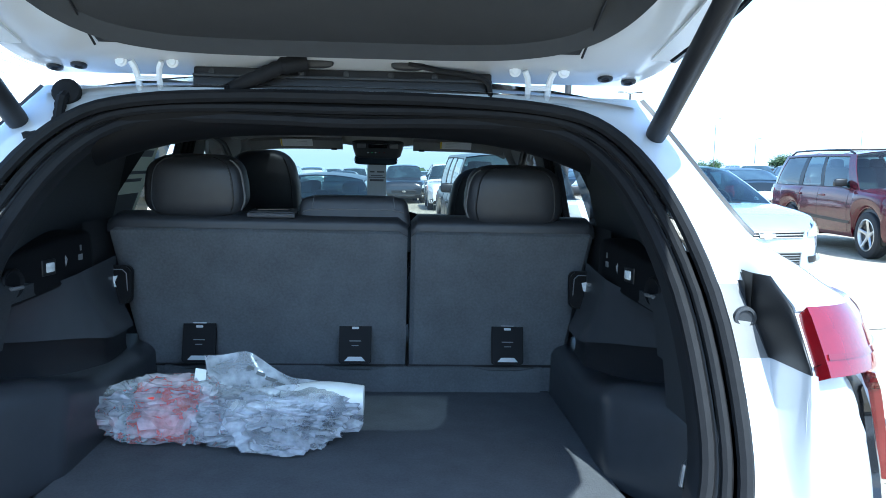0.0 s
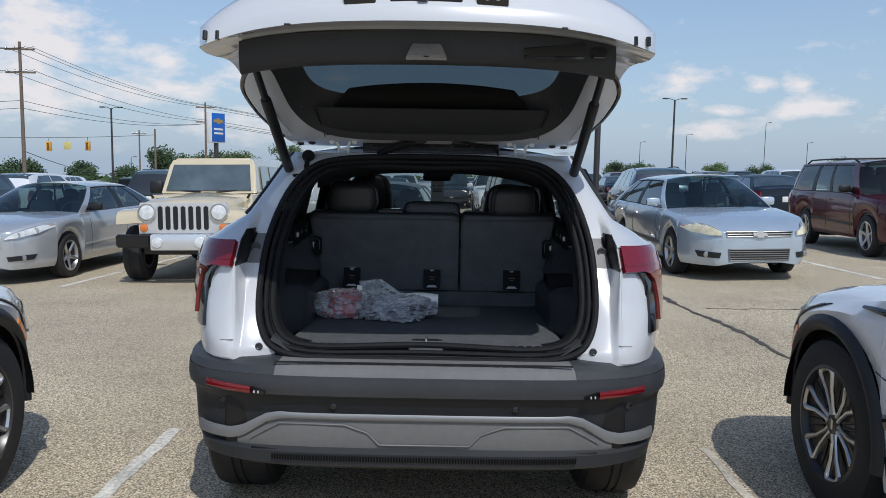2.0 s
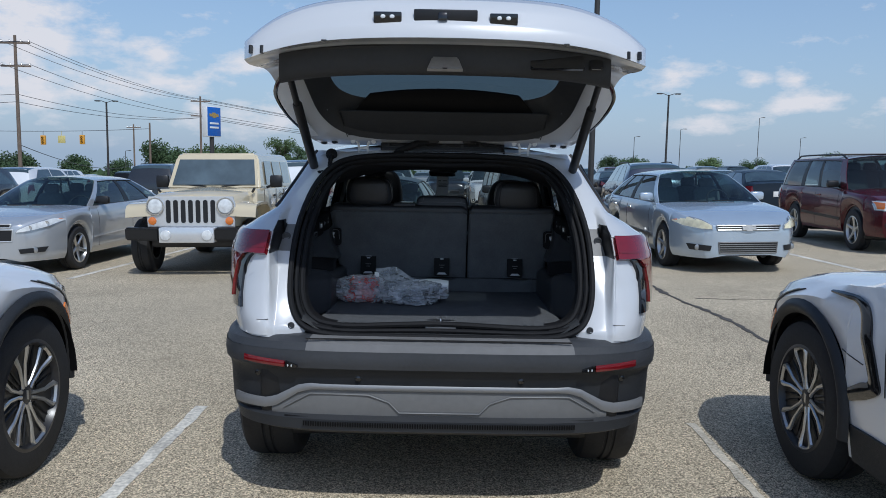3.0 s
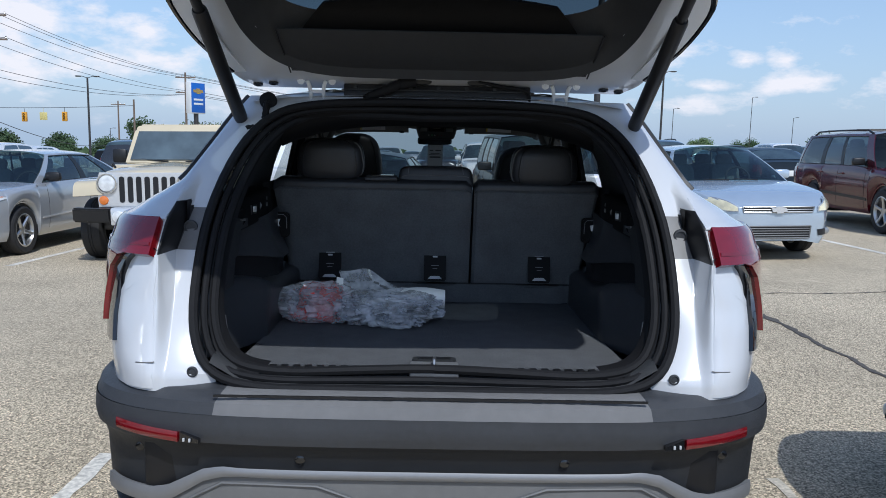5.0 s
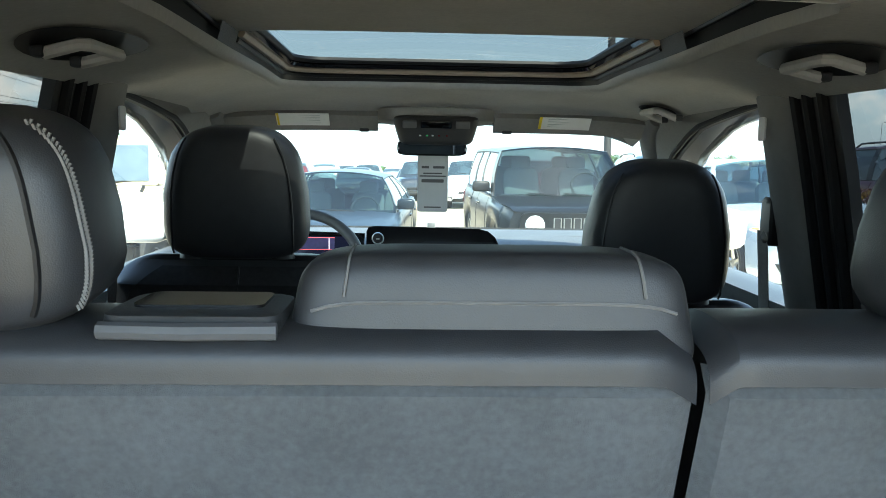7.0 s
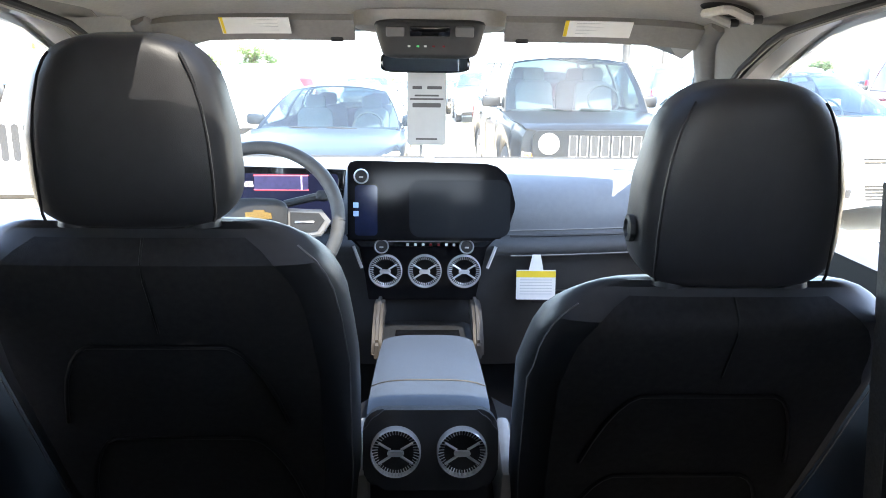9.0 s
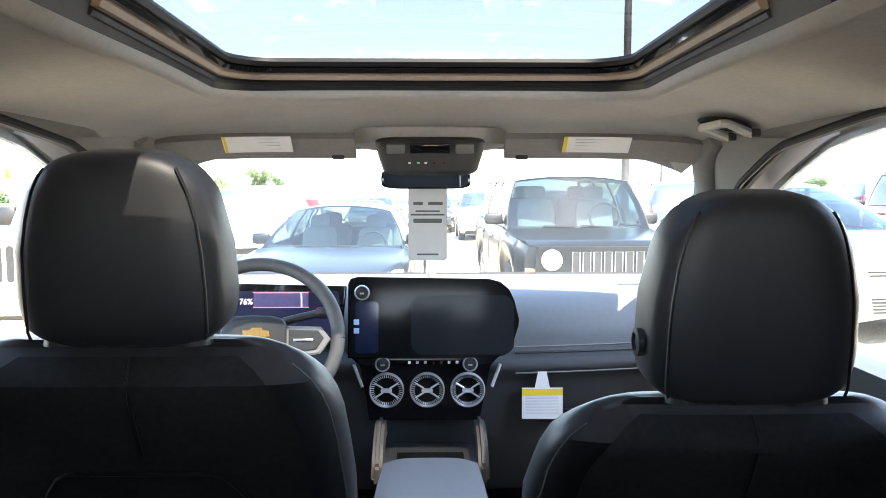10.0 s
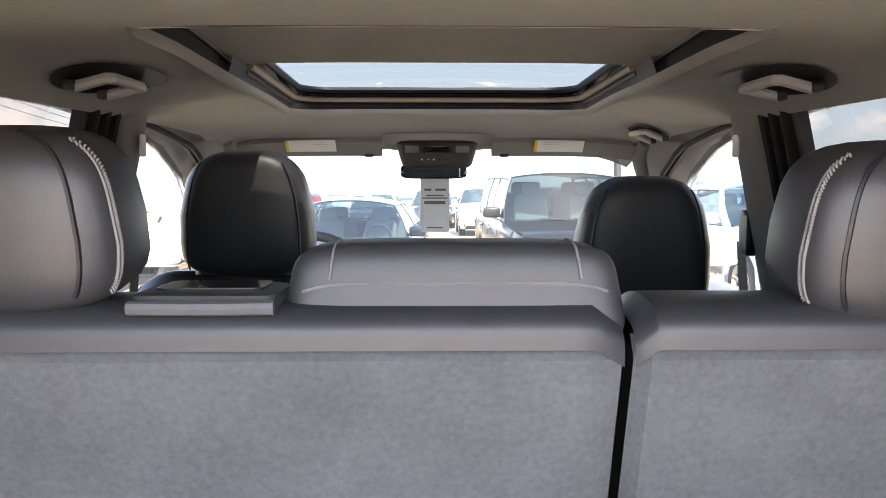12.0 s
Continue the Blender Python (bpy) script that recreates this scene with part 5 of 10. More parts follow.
for s in (1, -1):
    bm = bmesh.new()
    sheet(bm, lambda u, v: on_bumper(s * (0.655 + 0.185 * u), 0.664 + 0.028 * v + 0.010 * u, 0.044 + 0.010 * (0.5 - abs(v - 0.5)), -0.105), 12, 3, thick=0.016)
    part("reflector", bm, RED_LENS, bumper, "red reflector strip")
    bm = bmesh.new()
    sheet(bm, lambda u, v: on_bumper(s * (0.600 + 0.05 * u), 0.664 + 0.026 * v * (0.35 + 0.65 * u), 0.042, -0.105), 6, 3, thick=0.014)
    r = part("lamp_pocket", bm, GLOSS_BLACK, bumper)
    for i in range(2):
        bm = bmesh.new()
        box(bm, tuple(on_bumper(s * (0.622 + 0.016 * i), 0.672, 0.046, -0.105)), (0.006, 0.006, 0.010), 0.002)
        part("lamp_bead", bm, GREY_PAPER, r)
    for x, z in ((0.345, 0.612), (0.785, 0.615)):
        bm = bmesh.new()
        p = on_bumper(s * x, z, 0.003)
        lathe(bm, [(0.013, 0), (0.013, 0.006), (0.010, 0.008), (0, 0.008)], pose(*p, 90), 16)
        part("parking_sensor", bm, GLOSS_BLACK, bumper)
    # white panel's plug below the lamp
    bm = bmesh.new()
    p = quarter(0.822, vx(0.822, 0.640), s, 0.006)
    lathe(bm, [(0.015, 0), (0.014, 0.004), (0.011, 0.005), (0.009, 0.002), (0, 0.003)], pose(*p, 90), 20)
    part("rubber_stop", bm, CLAD_MID, body)
bm = bmesh.new()
box(bm, (0, 0, 0), (0.0122, 0.006, 0.006), 0)
first_grip = part("grip_rib", bm, BLACK, bumper, "rough black grip line on the step")
rng = random.Random(3)
for i in range(90):
    rib = first_grip if i == 0 else new("grip_rib", first_grip.data)
    rib.parent = bumper
    rib.matrix_basis = pose(-0.56 + 1.12 * i / 90, -0.100, 0.783) @ Matrix.Diagonal((1, rng.uniform(0.6, 1.3), 1, 1))

# ---- tail lamps ----
def on_skin(bm, left, right, s, off, n=(14, 8), thick=0.0):
    """A piece laid on the skin between two edges, given as (z, x) from bottom to top; an x over 1 wraps round to the side."""
    z = [[p[0] for p in e] for e in (left, right)]
    ks = [i / (len(left) - 1) for i in range(len(left))]
    def f(u, w):
        za, zb = (float(np.interp(u, ks, [p[0] for p in e])) for e in (left, right))
        va, vb = (vx(q, p) if p < 1 else 1.06 for q, p in ((za, float(np.interp(u, ks, [p[1] for p in left]))), (zb, float(np.interp(u, ks, [p[1] for p in right])))))
        return quarter(za + (zb - za) * w, va + (vb - va) * w, s, off(u, w) if callable(off) else off)
    sheet(bm, f, n[0], n[1], thick=thick)


def lift(h, e=0.15):
    """A piece that stands proud of the skin, with its edges rolled down onto it."""
    return lambda u, w: h * min(1.0, min(w, 1 - w) / e) ** 0.5 if 0 < w < 1 else -0.002


for s in (1, -1):
    lamp = new("tail_lamp")
    lamp.parent = SUV
    tagged(lamp, "red L-shaped tail lamp in a black housing")
    bm = bmesh.new()
    on_skin(bm, [(1.126, 0.754), (1.222, 0.744)], [(1.120, 1.2), (1.212, 1.2)], s, 0.030, (8, 16), 0.026)
    part("lamp_bar", bm, RED_LENS, lamp)
    bm = bmesh.new()
    on_skin(bm, [(1.150, 0.756), (1.158, 0.756)], [(1.135, 1.2), (1.146, 1.2)], s, 0.0325, (2, 16), 0.004)
    part("lamp_band", bm, CLEAR_LENS if s == 0 else DARK_RED, lamp)
    bm = bmesh.new()
    on_skin(bm, [(0.888, 0.862), (0.95, 0.866), (1.06, 0.860), (1.10, 0.842), (1.130, 0.810), (1.142, 0.750)], [(0.878, 1.2), (0.94, 1.2), (1.05, 1.2), (1.09, 1.2), (1.12, 1.2), (1.145, 1.2)], s, 0.018, (24, 8), 0.022)
    part("lamp_housing", bm, GLOSS_BLACK, lamp)
    bm = bmesh.new()
    on_skin(bm, [(0.925, 0.912), (1.0, 0.905), (1.08, 0.888), (1.115, 0.86), (1.136, 0.80)], [(0.925, 1.2), (1.0, 1.2), (1.08, 1.2), (1.115, 1.2), (1.136, 1.2)], s, 0.029, (16, 6), 0.014)
    part("lamp_leg", bm, RED_LENS, lamp)
    bm = bmesh.new()
    p = quarter(1.183, vx(1.183, 0.704), s, 0.004)
    lathe(bm, [(0.020, -0.004), (0.019, 0.003), (0.014, 0.004), (0.013, 0.0), (0, 0.0)], pose(*p, 90), 24)
    part("rubber_stop", bm, CLAD_MID, body)
    # the white shelf that overhangs the lamp
    bm = bmesh.new()
    on_skin(bm, [(1.214, 0.742), (1.224, 0.742), (1.24, 0.740), (1.29, 0.735)], [(1.206, 1.2), (1.216, 1.2), (1.232, 1.2), (1.27, 1.2)], s, lambda u, w: 0.020 * (1 - max(0.0, u - 0.25) / 0.75) * (0.35 + 0.65 * min(1, w / 0.2)), (10, 12), 0.006)
    part("haunch", bm, WHITE, body)
    # the outer half of the bumper skin stands proud, with a hollow between it and the opening
    bm = bmesh.new()
    on_skin(bm, [(0.782, 0.728), (0.95, 0.736), (1.08, 0.746), (1.122, 0.752)], [(0.782, 1.2), (0.86, 1.2), (1.0, 0.872), (1.122, 0.805)], s, lambda u, w: 0.008 * min(1.0, w / 0.06) - 0.002, (24, 30))
    part("bumper_wing", bm, WHITE, body)
    bm = bmesh.new()
    tube(bm, [quarter(0.850 - 0.003 * i / 6, vx(0.85, 0.735 + 0.052 * i / 6), s, 0.0062) for i in range(7)], 0.0016, 5)
    part("panel_joint", bm, GREY_TRIM, body)

# ---- seal round the opening ----
def ring_sweep(bm, r, off_out, off_y, n=8):
    pts = []
    c = Vector((0, 0.25, 1.18))
    for p in RING:
        d = Vector((p.x, 0, p.z - 1.18))
        d.normalize()
        pts.append(p + d * off_out + Vector((0, off_y, 0)))
    pts.append(pts[0].copy())
    tube(bm, pts, r, n, caps=False)


for r, o, y in ((0.013, 0.0, -0.008), (0.010, -0.024, 0.012), (0.013, -0.048, 0.035)):
    bm = bmesh.new()
    ring_sweep(bm, r, o, y)
    part("opening_seal", bm, RUBBER, SUV, "black rubber seal round the tailgate opening")

# ---- cargo bay ----
SATIN = mat("satin_black_trim", (0.036, 0.038, 0.042), 0.33, vary=0.10, scale=40, bump=0.08, bscale=1400, spec=0.6)
LAMP_LENS = mat("cargo_lamp_lens", (0.80, 0.80, 0.76), 0.15, vary=0.35, scale=60, coat=0.5)
cargo = new("cargo_bay")
cargo.parent = SUV
# the trim's inner faces run from the seal towards the seats
def bay_ring(d, shrink, k=1.0):
    res = []
    for p in RING:
        dv = Vector((p.x, 0, p.z - 1.18)).normalized()
        res.append(p - dv * shrink + Vector((0, d, 0)))
    return res
bm = bmesh.new()
rows = [bay_ring(0.02, 0.035), bay_ring(0.05, 0.055), bay_ring(0.09, 0.062)]
g = [[bm.verts.new(p) for p in r] for r in rows]
for a, b in zip(g, g[1:]):
    for j in range(len(a)):
        k = (j + 1) % len(a)
        if not (j > len(a) - 10 or j < 9):
            bm.faces.new((a[j], a[k], b[k], b[j]))
part("opening_trim", bm, BLACK, cargo)
# sill
bm = bmesh.new()
SILL = spline([(-0.03, 0.795), (0.0, 0.812), (0.05, 0.816), (0.085, 0.810), (0.10, 0.800)], 12)
sheet(bm, lambda u, v: Vector(((2 * u - 1) * (0.60 - 0.02 * v), SILL[round(v * 12)][0] + 0.05 * max(0, abs(2 * u - 1) - 0.7) ** 1.0, SILL[round(v * 12)][1] + 0.05 * max(0, abs(2 * u - 1) - 0.85) / 0.15)), 30, 12)
part("sill_trim", bm, TRIM, cargo, "black sill trim with ribs")
for i in range(34):
    x = -0.54 + 1.08 * i / 33
    if abs(x) > 0.09:
        bm = bmesh.new()
        box(bm, (x, 0.045, 0.818), (0.020, 0.045, 0.006), 0.002, (0, 0, 12))
        part("sill_rib", bm, BLACK, cargo)
bm = bmesh.new()
box(bm, (0, 0.035, 0.822), (0.135, 0.085, 0.022), 0.006)
l = part("latch_cover", bm, SILVER_TRIM, cargo, "satin grey latch cover")
bm = bmesh.new()
tube(bm, [(0.0, 0.02, 0.832), (0.0, 0.025, 0.85), (0.0, 0.045, 0.852), (0.0, 0.055, 0.834)], 0.005, 6)
part("latch_loop", bm, STEEL, l)
# load floor
bm = bmesh.new()
def floor_half(y):
    return lerp([(0.09, 0.560), (0.30, 0.548), (0.45, 0.540), (0.80, 0.535), (1.0, 0.535)], y)
sheet(bm, lambda u, v: Vector(((2 * u - 1) * floor_half(0.095 + 0.89 * v), 0.095 + 0.89 * v, 0.812)), 12, 24, thick=0.02)
fl = part("load_floor", bm, CARPET, cargo, "charcoal carpeted load floor with a pull handle")
bm = bmesh.new()
slab(bm, rounded(0.125, 0.040, 0.012), 0.006, pose(0, 0.155, 0.812), 0.002)
h = part("floor_handle", bm, TRIM, fl)
bm = bmesh.new()
slab(bm, rounded(0.095, 0.018, 0.006), 0.002, pose(0, 0.155, 0.8182))
part("handle_slot", bm, BLACK, h)
bm = bmesh.new()
box(bm, (0, 0.5, 0.70), (1.2, 1.0, 0.16), 0.02)
part("floor_pan", bm, BLACK, cargo)
for s in (1, -1):
    # wheel housing: its face looks back and in, with a rounded corner
    bm = bmesh.new()
    FOOT = spline([(0.690, 0.16), (0.640, 0.21), (0.590, 0.30), (0.553, 0.372), (0.538, 0.400), (0.533, 0.435), (0.533, 0.55), (0.532, 0.75), (0.528, 1.0)], 44)
    def housing(u, v):
        x, y = FOOT[round(u * 44)]
        z = 0.800 + 0.145 * min(1, v / 0.6)
        k = max(0.0, (v - 0.5) / 0.5)
        lean = 0.02 * min(1, v / 0.6)
        if k:
            z = 0.9208 + 0.034 * math.sin(math.pi / 2 * min(1, k / 0.5))
            x += 0.045 * (1 - math.cos(math.pi / 2 * min(1, k / 0.5))) + max(0, k - 0.5) * 2 * (0.72 - x - 0.045)
        t = min(1, max(0, (y - 0.28) / 0.34))
        z = 0.80 + (z - 0.80) * (1 + 0.40 * (1 - t * t * (3 - 2 * t)))      # it swells upwards to the rear
        return Vector((s * (x - 0.3 * lean), y + 1.6 * lean, z))
    sheet(bm, housing, 44, 28)
    part("wheel_housing", bm, SATIN, cargo, "moulded satin black wheel housing")
    # recess above it, its wall jet black to paint in the pocket's shade
    bm = bmesh.new()
    sheet(bm, lambda u, v: Vector((s * 0.715, 0.20 + 0.85 * u, 0.80 + 0.46 * v)), 4, 4)
    part("recess_wall", bm, JET_BLACK, cargo)
    # slanted panel with a ledge
    bm = bmesh.new()
    LOW, TOP = spline([(0.675, 0.470, 1.072), (0.640, 0.535, 1.060), (0.590, 0.625, 1.046), (0.552, 0.695, 1.032), (0.543, 0.74, 1.028), (0.548, 0.86, 1.025)], 24), spline([(0.655, 0.415, 1.150), (0.630, 0.47, 1.160), (0.600, 0.55, 1.170), (0.578, 0.605, 1.180), (0.574, 0.66, 1.185), (0.585, 0.86, 1.190)], 24)
    def ledge(u, v):
        a, b = LOW[round(u * 24)], TOP[round(u * 24)]
        if v > 0.3:
            k = (v - 0.3) / 0.7
            p = a + (b - a) * k
            return Vector((s * (p[0] + 0.012 * math.sin(math.pi * k)), p[1], p[2]))
        k = 1 - v / 0.3                      # the ledge rolls under, outwards
        return Vector((s * (a[0] + 0.07 * max(0, k - 0.35)), a[1] + 0.04 * max(0, k - 0.35), a[2] - 0.012 * math.sin(math.pi / 2 * min(1, k * 2))))
    sheet(bm, ledge, 24, 20)
    part("side_ledge", bm, SATIN, cargo, "slanted satin black side panel ending in a ledge")
    # black sheet standing in for the shade under the ledge
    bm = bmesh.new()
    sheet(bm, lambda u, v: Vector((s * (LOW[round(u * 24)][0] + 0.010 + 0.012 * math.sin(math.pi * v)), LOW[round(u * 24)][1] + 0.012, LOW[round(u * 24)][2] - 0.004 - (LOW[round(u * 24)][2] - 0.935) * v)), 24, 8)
    part("ledge_shade", bm, BLACK, cargo)
    bm = bmesh.new()
    sheet(bm, lambda u, v: Vector((s * (0.595 + 0.02 * v), 0.74 + 0.28 * u, 0.98 + 0.30 * v)), 6, 10)
    part("seat_side_trim", bm, BLACK, cargo)
    # upper trim and the pillar's inner face
    bm = bmesh.new()
    def upper(u, v):
        z = 1.0 + 0.57 * u
        a = Vector((lerp(XO, z) - 0.055, lerp(YO, z) + 0.07, z))
        b = Vector((lerp([(1.0, 0.63), (1.14, 0.645), (1.22, 0.66), (1.45, 0.60), (1.57, 0.46)], z), lerp([(1.0, 1.02), (1.25, 1.02), (1.57, 1.0)], z), z))
        p = a.lerp(b, v)
        p.x += 0.035 * math.sin(math.pi * v) * (1 if z > 1.2 else -0.4)
        return Vector((s * p.x, p.y, p.z))
    NU, NV = 22, 28
    vs = [[bm.verts.new(upper(i / NU, j / NV)) for j in range(NV + 1)] for i in range(NU + 1)]
    for i in range(NU):
        for j in range(NV):
            zz, yy = 1.0 + 0.57 * (i + 0.5) / NU, upper((i + 0.5) / NU, (j + 0.5) / NV).y
            if not (zz < 1.16 and yy > 0.40 - (1.16 - zz) * 0.8):
                bm.faces.new((vs[i][j], vs[i + 1][j], vs[i + 1][j + 1], vs[i][j + 1]))
    part("pillar_trim", bm, TRIM, cargo)
    # dark pod with its lamp and clips, seat latch bezel, hook hole
    bm = bmesh.new()
    cushion(bm, (s * 0.640, 0.545, 1.205), (0.085, 0.34, 0.105), 0.28, (12, 20), (6, 0, s * 10))
    pk = part("side_pocket", bm, JET_BLACK, cargo, "black pod with a lamp and clips")
    bm = bmesh.new()
    box(bm, (s * 0.602, 0.528, 1.206), (0.010, 0.046, 0.034), 0.004, (0, 0, s * 10))
    part("lamp_frame", bm, BLACK, pk)
    bm = bmesh.new()
    box(bm, (s * 0.597, 0.528, 1.206), (0.006, 0.026, 0.020), 0.003, (0, 0, s * 10))
    part("cargo_lamp", bm, LAMP_LENS, pk, "small clear cargo lamp")
    for y, z, w in ((0.640, 1.214, 0.018), (0.642, 1.234, 0.009)):
        bm = bmesh.new()
        box(bm, (s * 0.584, y, z), (0.008, w, 0.014), 0.002, (0, 0, s * 10))
        part("clip", bm, GREY_TRIM, pk)
    bm = bmesh.new()
    tube(bm, [(s * 0.598, 0.585, 1.232), (s * 0.590, 0.587, 1.215), (s * 0.596, 0.587, 1.190)], 0.004, 6)
    part("clip_wire", bm, GREY_TRIM, pk)
    bm = bmesh.new()
    slab(bm, rounded(0.100, 0.094, 0.016), 0.018, pose(s * 0.590, 0.852, 1.120, 84), 0.004)
    c = part("latch_bezel", bm, JET_BLACK, cargo)
    bm = bmesh.new()
    tube(bm, [(s * 0.620, 0.832, 1.159), (s * 0.560, 0.832, 1.159), (s * 0.551, 0.832, 1.150), (s * 0.549, 0.834, 1.10)], 0.0014, 6)
    part("bezel_edge", bm, GREY_TRIM, c)
    bm = bmesh.new()
    slab(bm, [(-0.010, 0.012), (0.008, 0.016), (0.002, 0.0), (0.006, -0.012), (-0.006, -0.008)], 0.003, pose(s * 0.580, 0.831, 1.128, 84))
    part("latch_mark", bm, PAPER, c)
    bm = bmesh.new()
    lathe(bm, [(0.030, 0.0), (0.027, 0.004), (0.020, 0.0), (0, -0.002)], pose(s * 0.612, 0.405, 1.192, 0, -90 * s, 0) @ pose(0, 0, 0, 12, 0, 0), 20)
    hk = part("hook_recess", bm, JET_BLACK, cargo)
    bm = bmesh.new()
    tube(bm, [(s * 0.608, 0.385, 1.184), (s * 0.604, 0.425, 1.182)], 0.004, 6)
    part("hook_bar", bm, GREY_TRIM, hk)
    bm = bmesh.new()
    tube(bm, [(s * 0.633, 0.195, 0.935), (s * 0.612, 0.185, 0.925), (s * 0.608, 0.185, 0.89), (s * 0.625, 0.19, 0.875)], 0.007, 8)
    box(bm, (s * 0.632, 0.195, 0.905), (0.01, 0.045, 0.10), 0.004)
    part("tie_down", bm, STEEL, cargo, "steel tie-down loop")
# header above the opening, inside
bm = bmesh.new()
HEAD = spline([(0.535, 1.560), (0.560, 1.510), (0.61, 1.487), (0.67, 1.498), (0.74, 1.530), (0.84, 1.548)], 20)
def header(u, v):
    x = (2 * u - 1) * (0.50 + 0.04 * v)
    y, z = HEAD[round(v * 20)]
    return Vector((x, y - 0.03 * (2 * u - 1) ** 2, z - 0.075 * abs(2 * u - 1) ** 3.2))
sheet(bm, header, 30, 20)
part("header_trim", bm, JET_BLACK, cargo, "black trim over the tailgate opening")
# ---- tailgate, raised ----
gate = new("tailgate")
gate.parent = SUV
GATE_TRIM = mat("gate_trim_plastic", (0.027, 0.0275, 0.0285), 0.6, vary=0.12, scale=50, bump=0.5, bscale=1400)
tagged(gate, "raised white tailgate with black inner trim")


# the gate's side view, from the hinges to its free edge, as (y, z)
BACKBONE = spline([(0.60, 1.605), (0.455, 1.650), (0.28, 1.765), (0.10, 1.882), (0.0, 1.932), (-0.10, 1.948), (-0.30, 1.950), (-0.51, 1.985)], 70)
LENGTHS = np.concatenate([[0], np.cumsum([np.linalg.norm(b - a) for a, b in zip(BACKBONE, BACKBONE[1:])])])
LENGTHS = LENGTHS * 1.10 / LENGTHS[-1]


def bend(p):
    """From the gate laid flat (hinges at y 0, running along -y, z outwards) to the raised gate."""
    d = -p.y
    i = int(np.clip(np.searchsorted(LENGTHS, d) - 1, 0, len(BACKBONE) - 2))
    t = (d - LENGTHS[i]) / (LENGTHS[i + 1] - LENGTHS[i])
    a, b = BACKBONE[max(0, i - 3)], BACKBONE[min(len(BACKBONE) - 1, i + 4)]
    w = (b - a) / np.linalg.norm(b - a)
    q = BACKBONE[i] + (BACKBONE[i + 1] - BACKBONE[i]) * t
    return Vector((p.x, q[0] + w[1] * p.z, q[1] - w[0] * p.z))


def gpart(name, bm, material, parent, label=""):
    for v in bm.verts:
        v.co = bend(v.co)
    return part(name, bm, material, parent, label)


def half_at(d):
    """The gate's half width at d metres from the hinges."""
    return lerp([(0, 0.60), (0.10, 0.635), (0.35, 0.70), (0.70, 0.745), (0.90, 0.755), (1.02, 0.745), (1.10, 0.70)], d)


def inner(d):
    return lerp([(0, 0.0), (0.1, 0.0), (0.5, 0.005), (0.9, 0.0), (1.02, -0.005), (1.10, -0.02)], d)


def outer(d):
    return lerp([(0, 0.035), (0.10, 0.06), (0.30, 0.10), (0.6, 0.135), (0.85, 0.165), (1.0, 0.170), (1.06, 0.13), (1.10, 0.02)], d)


DS = sorted(set(np.round(np.linspace(0, 1.0, 41), 4)) | {1.015, 1.03, 1.045, 1.06, 1.075, 1.085, 1.095, 1.10})
NX = 60


def edge_drop(q, d):
    return -0.055 * q ** 4 * min(1, d / 0.8)


bm = bmesh.new()
XS_G = np.linspace(-1, 1, NX + 1)
def skin(d, q, top):
    w = half_at(d)
    z = outer(d) * (1 - 0.62 * abs(q) ** 5) if top else inner(d)
    return Vector((q * w, -(d - 0.075 * q * q * min(1, max(0, (d - 0.6) / 0.5))), z + edge_drop(abs(q), d)))
for top in (True, False):
    g = [[bm.verts.new(skin(d, q, top)) for q in XS_G] for d in DS]
    for i in range(len(DS) - 1):
        for j in range(NX):
            d, q = (DS[i] + DS[i + 1]) / 2, abs(XS_G[j] + XS_G[j + 1]) / 2
            hole = (0.28 < d < 0.82 and q < 0.72) if top else (q / 0.795) ** 4.76 + abs((d - 0.555) / 0.405) ** 4.76 < 1
            if not hole:
                bm.faces.new((g[i][j], g[i + 1][j], g[i + 1][j + 1], g[i][j + 1]))
    if top:
        first_g = g
for i in range(len(DS) - 1):
    for j in (0, NX):
        bm.faces.new((first_g[i][j], first_g[i + 1][j], g[i + 1][j], g[i][j]))
for i in (0, len(DS) - 1):
    for j in range(NX):
        bm.faces.new((first_g[i][j], first_g[i][j + 1], g[i][j + 1], g[i][j]))
gpart("gate_shell", bm, WHITE, gate)
# rear glass
bm = bmesh.new()
sheet(bm, lambda u, v: Vector(((2 * u - 1) * 0.79 * half_at(0.24 + 0.60 * v), -(0.24 + 0.60 * v), (outer(0.24 + 0.60 * v) - 0.012) * (1 - 0.62 * abs(0.79 * (2 * u - 1)) ** 5))), 14, 12)
gpart("rear_glass", bm, REAR_GLASS, gate, "dark tinted rear window")


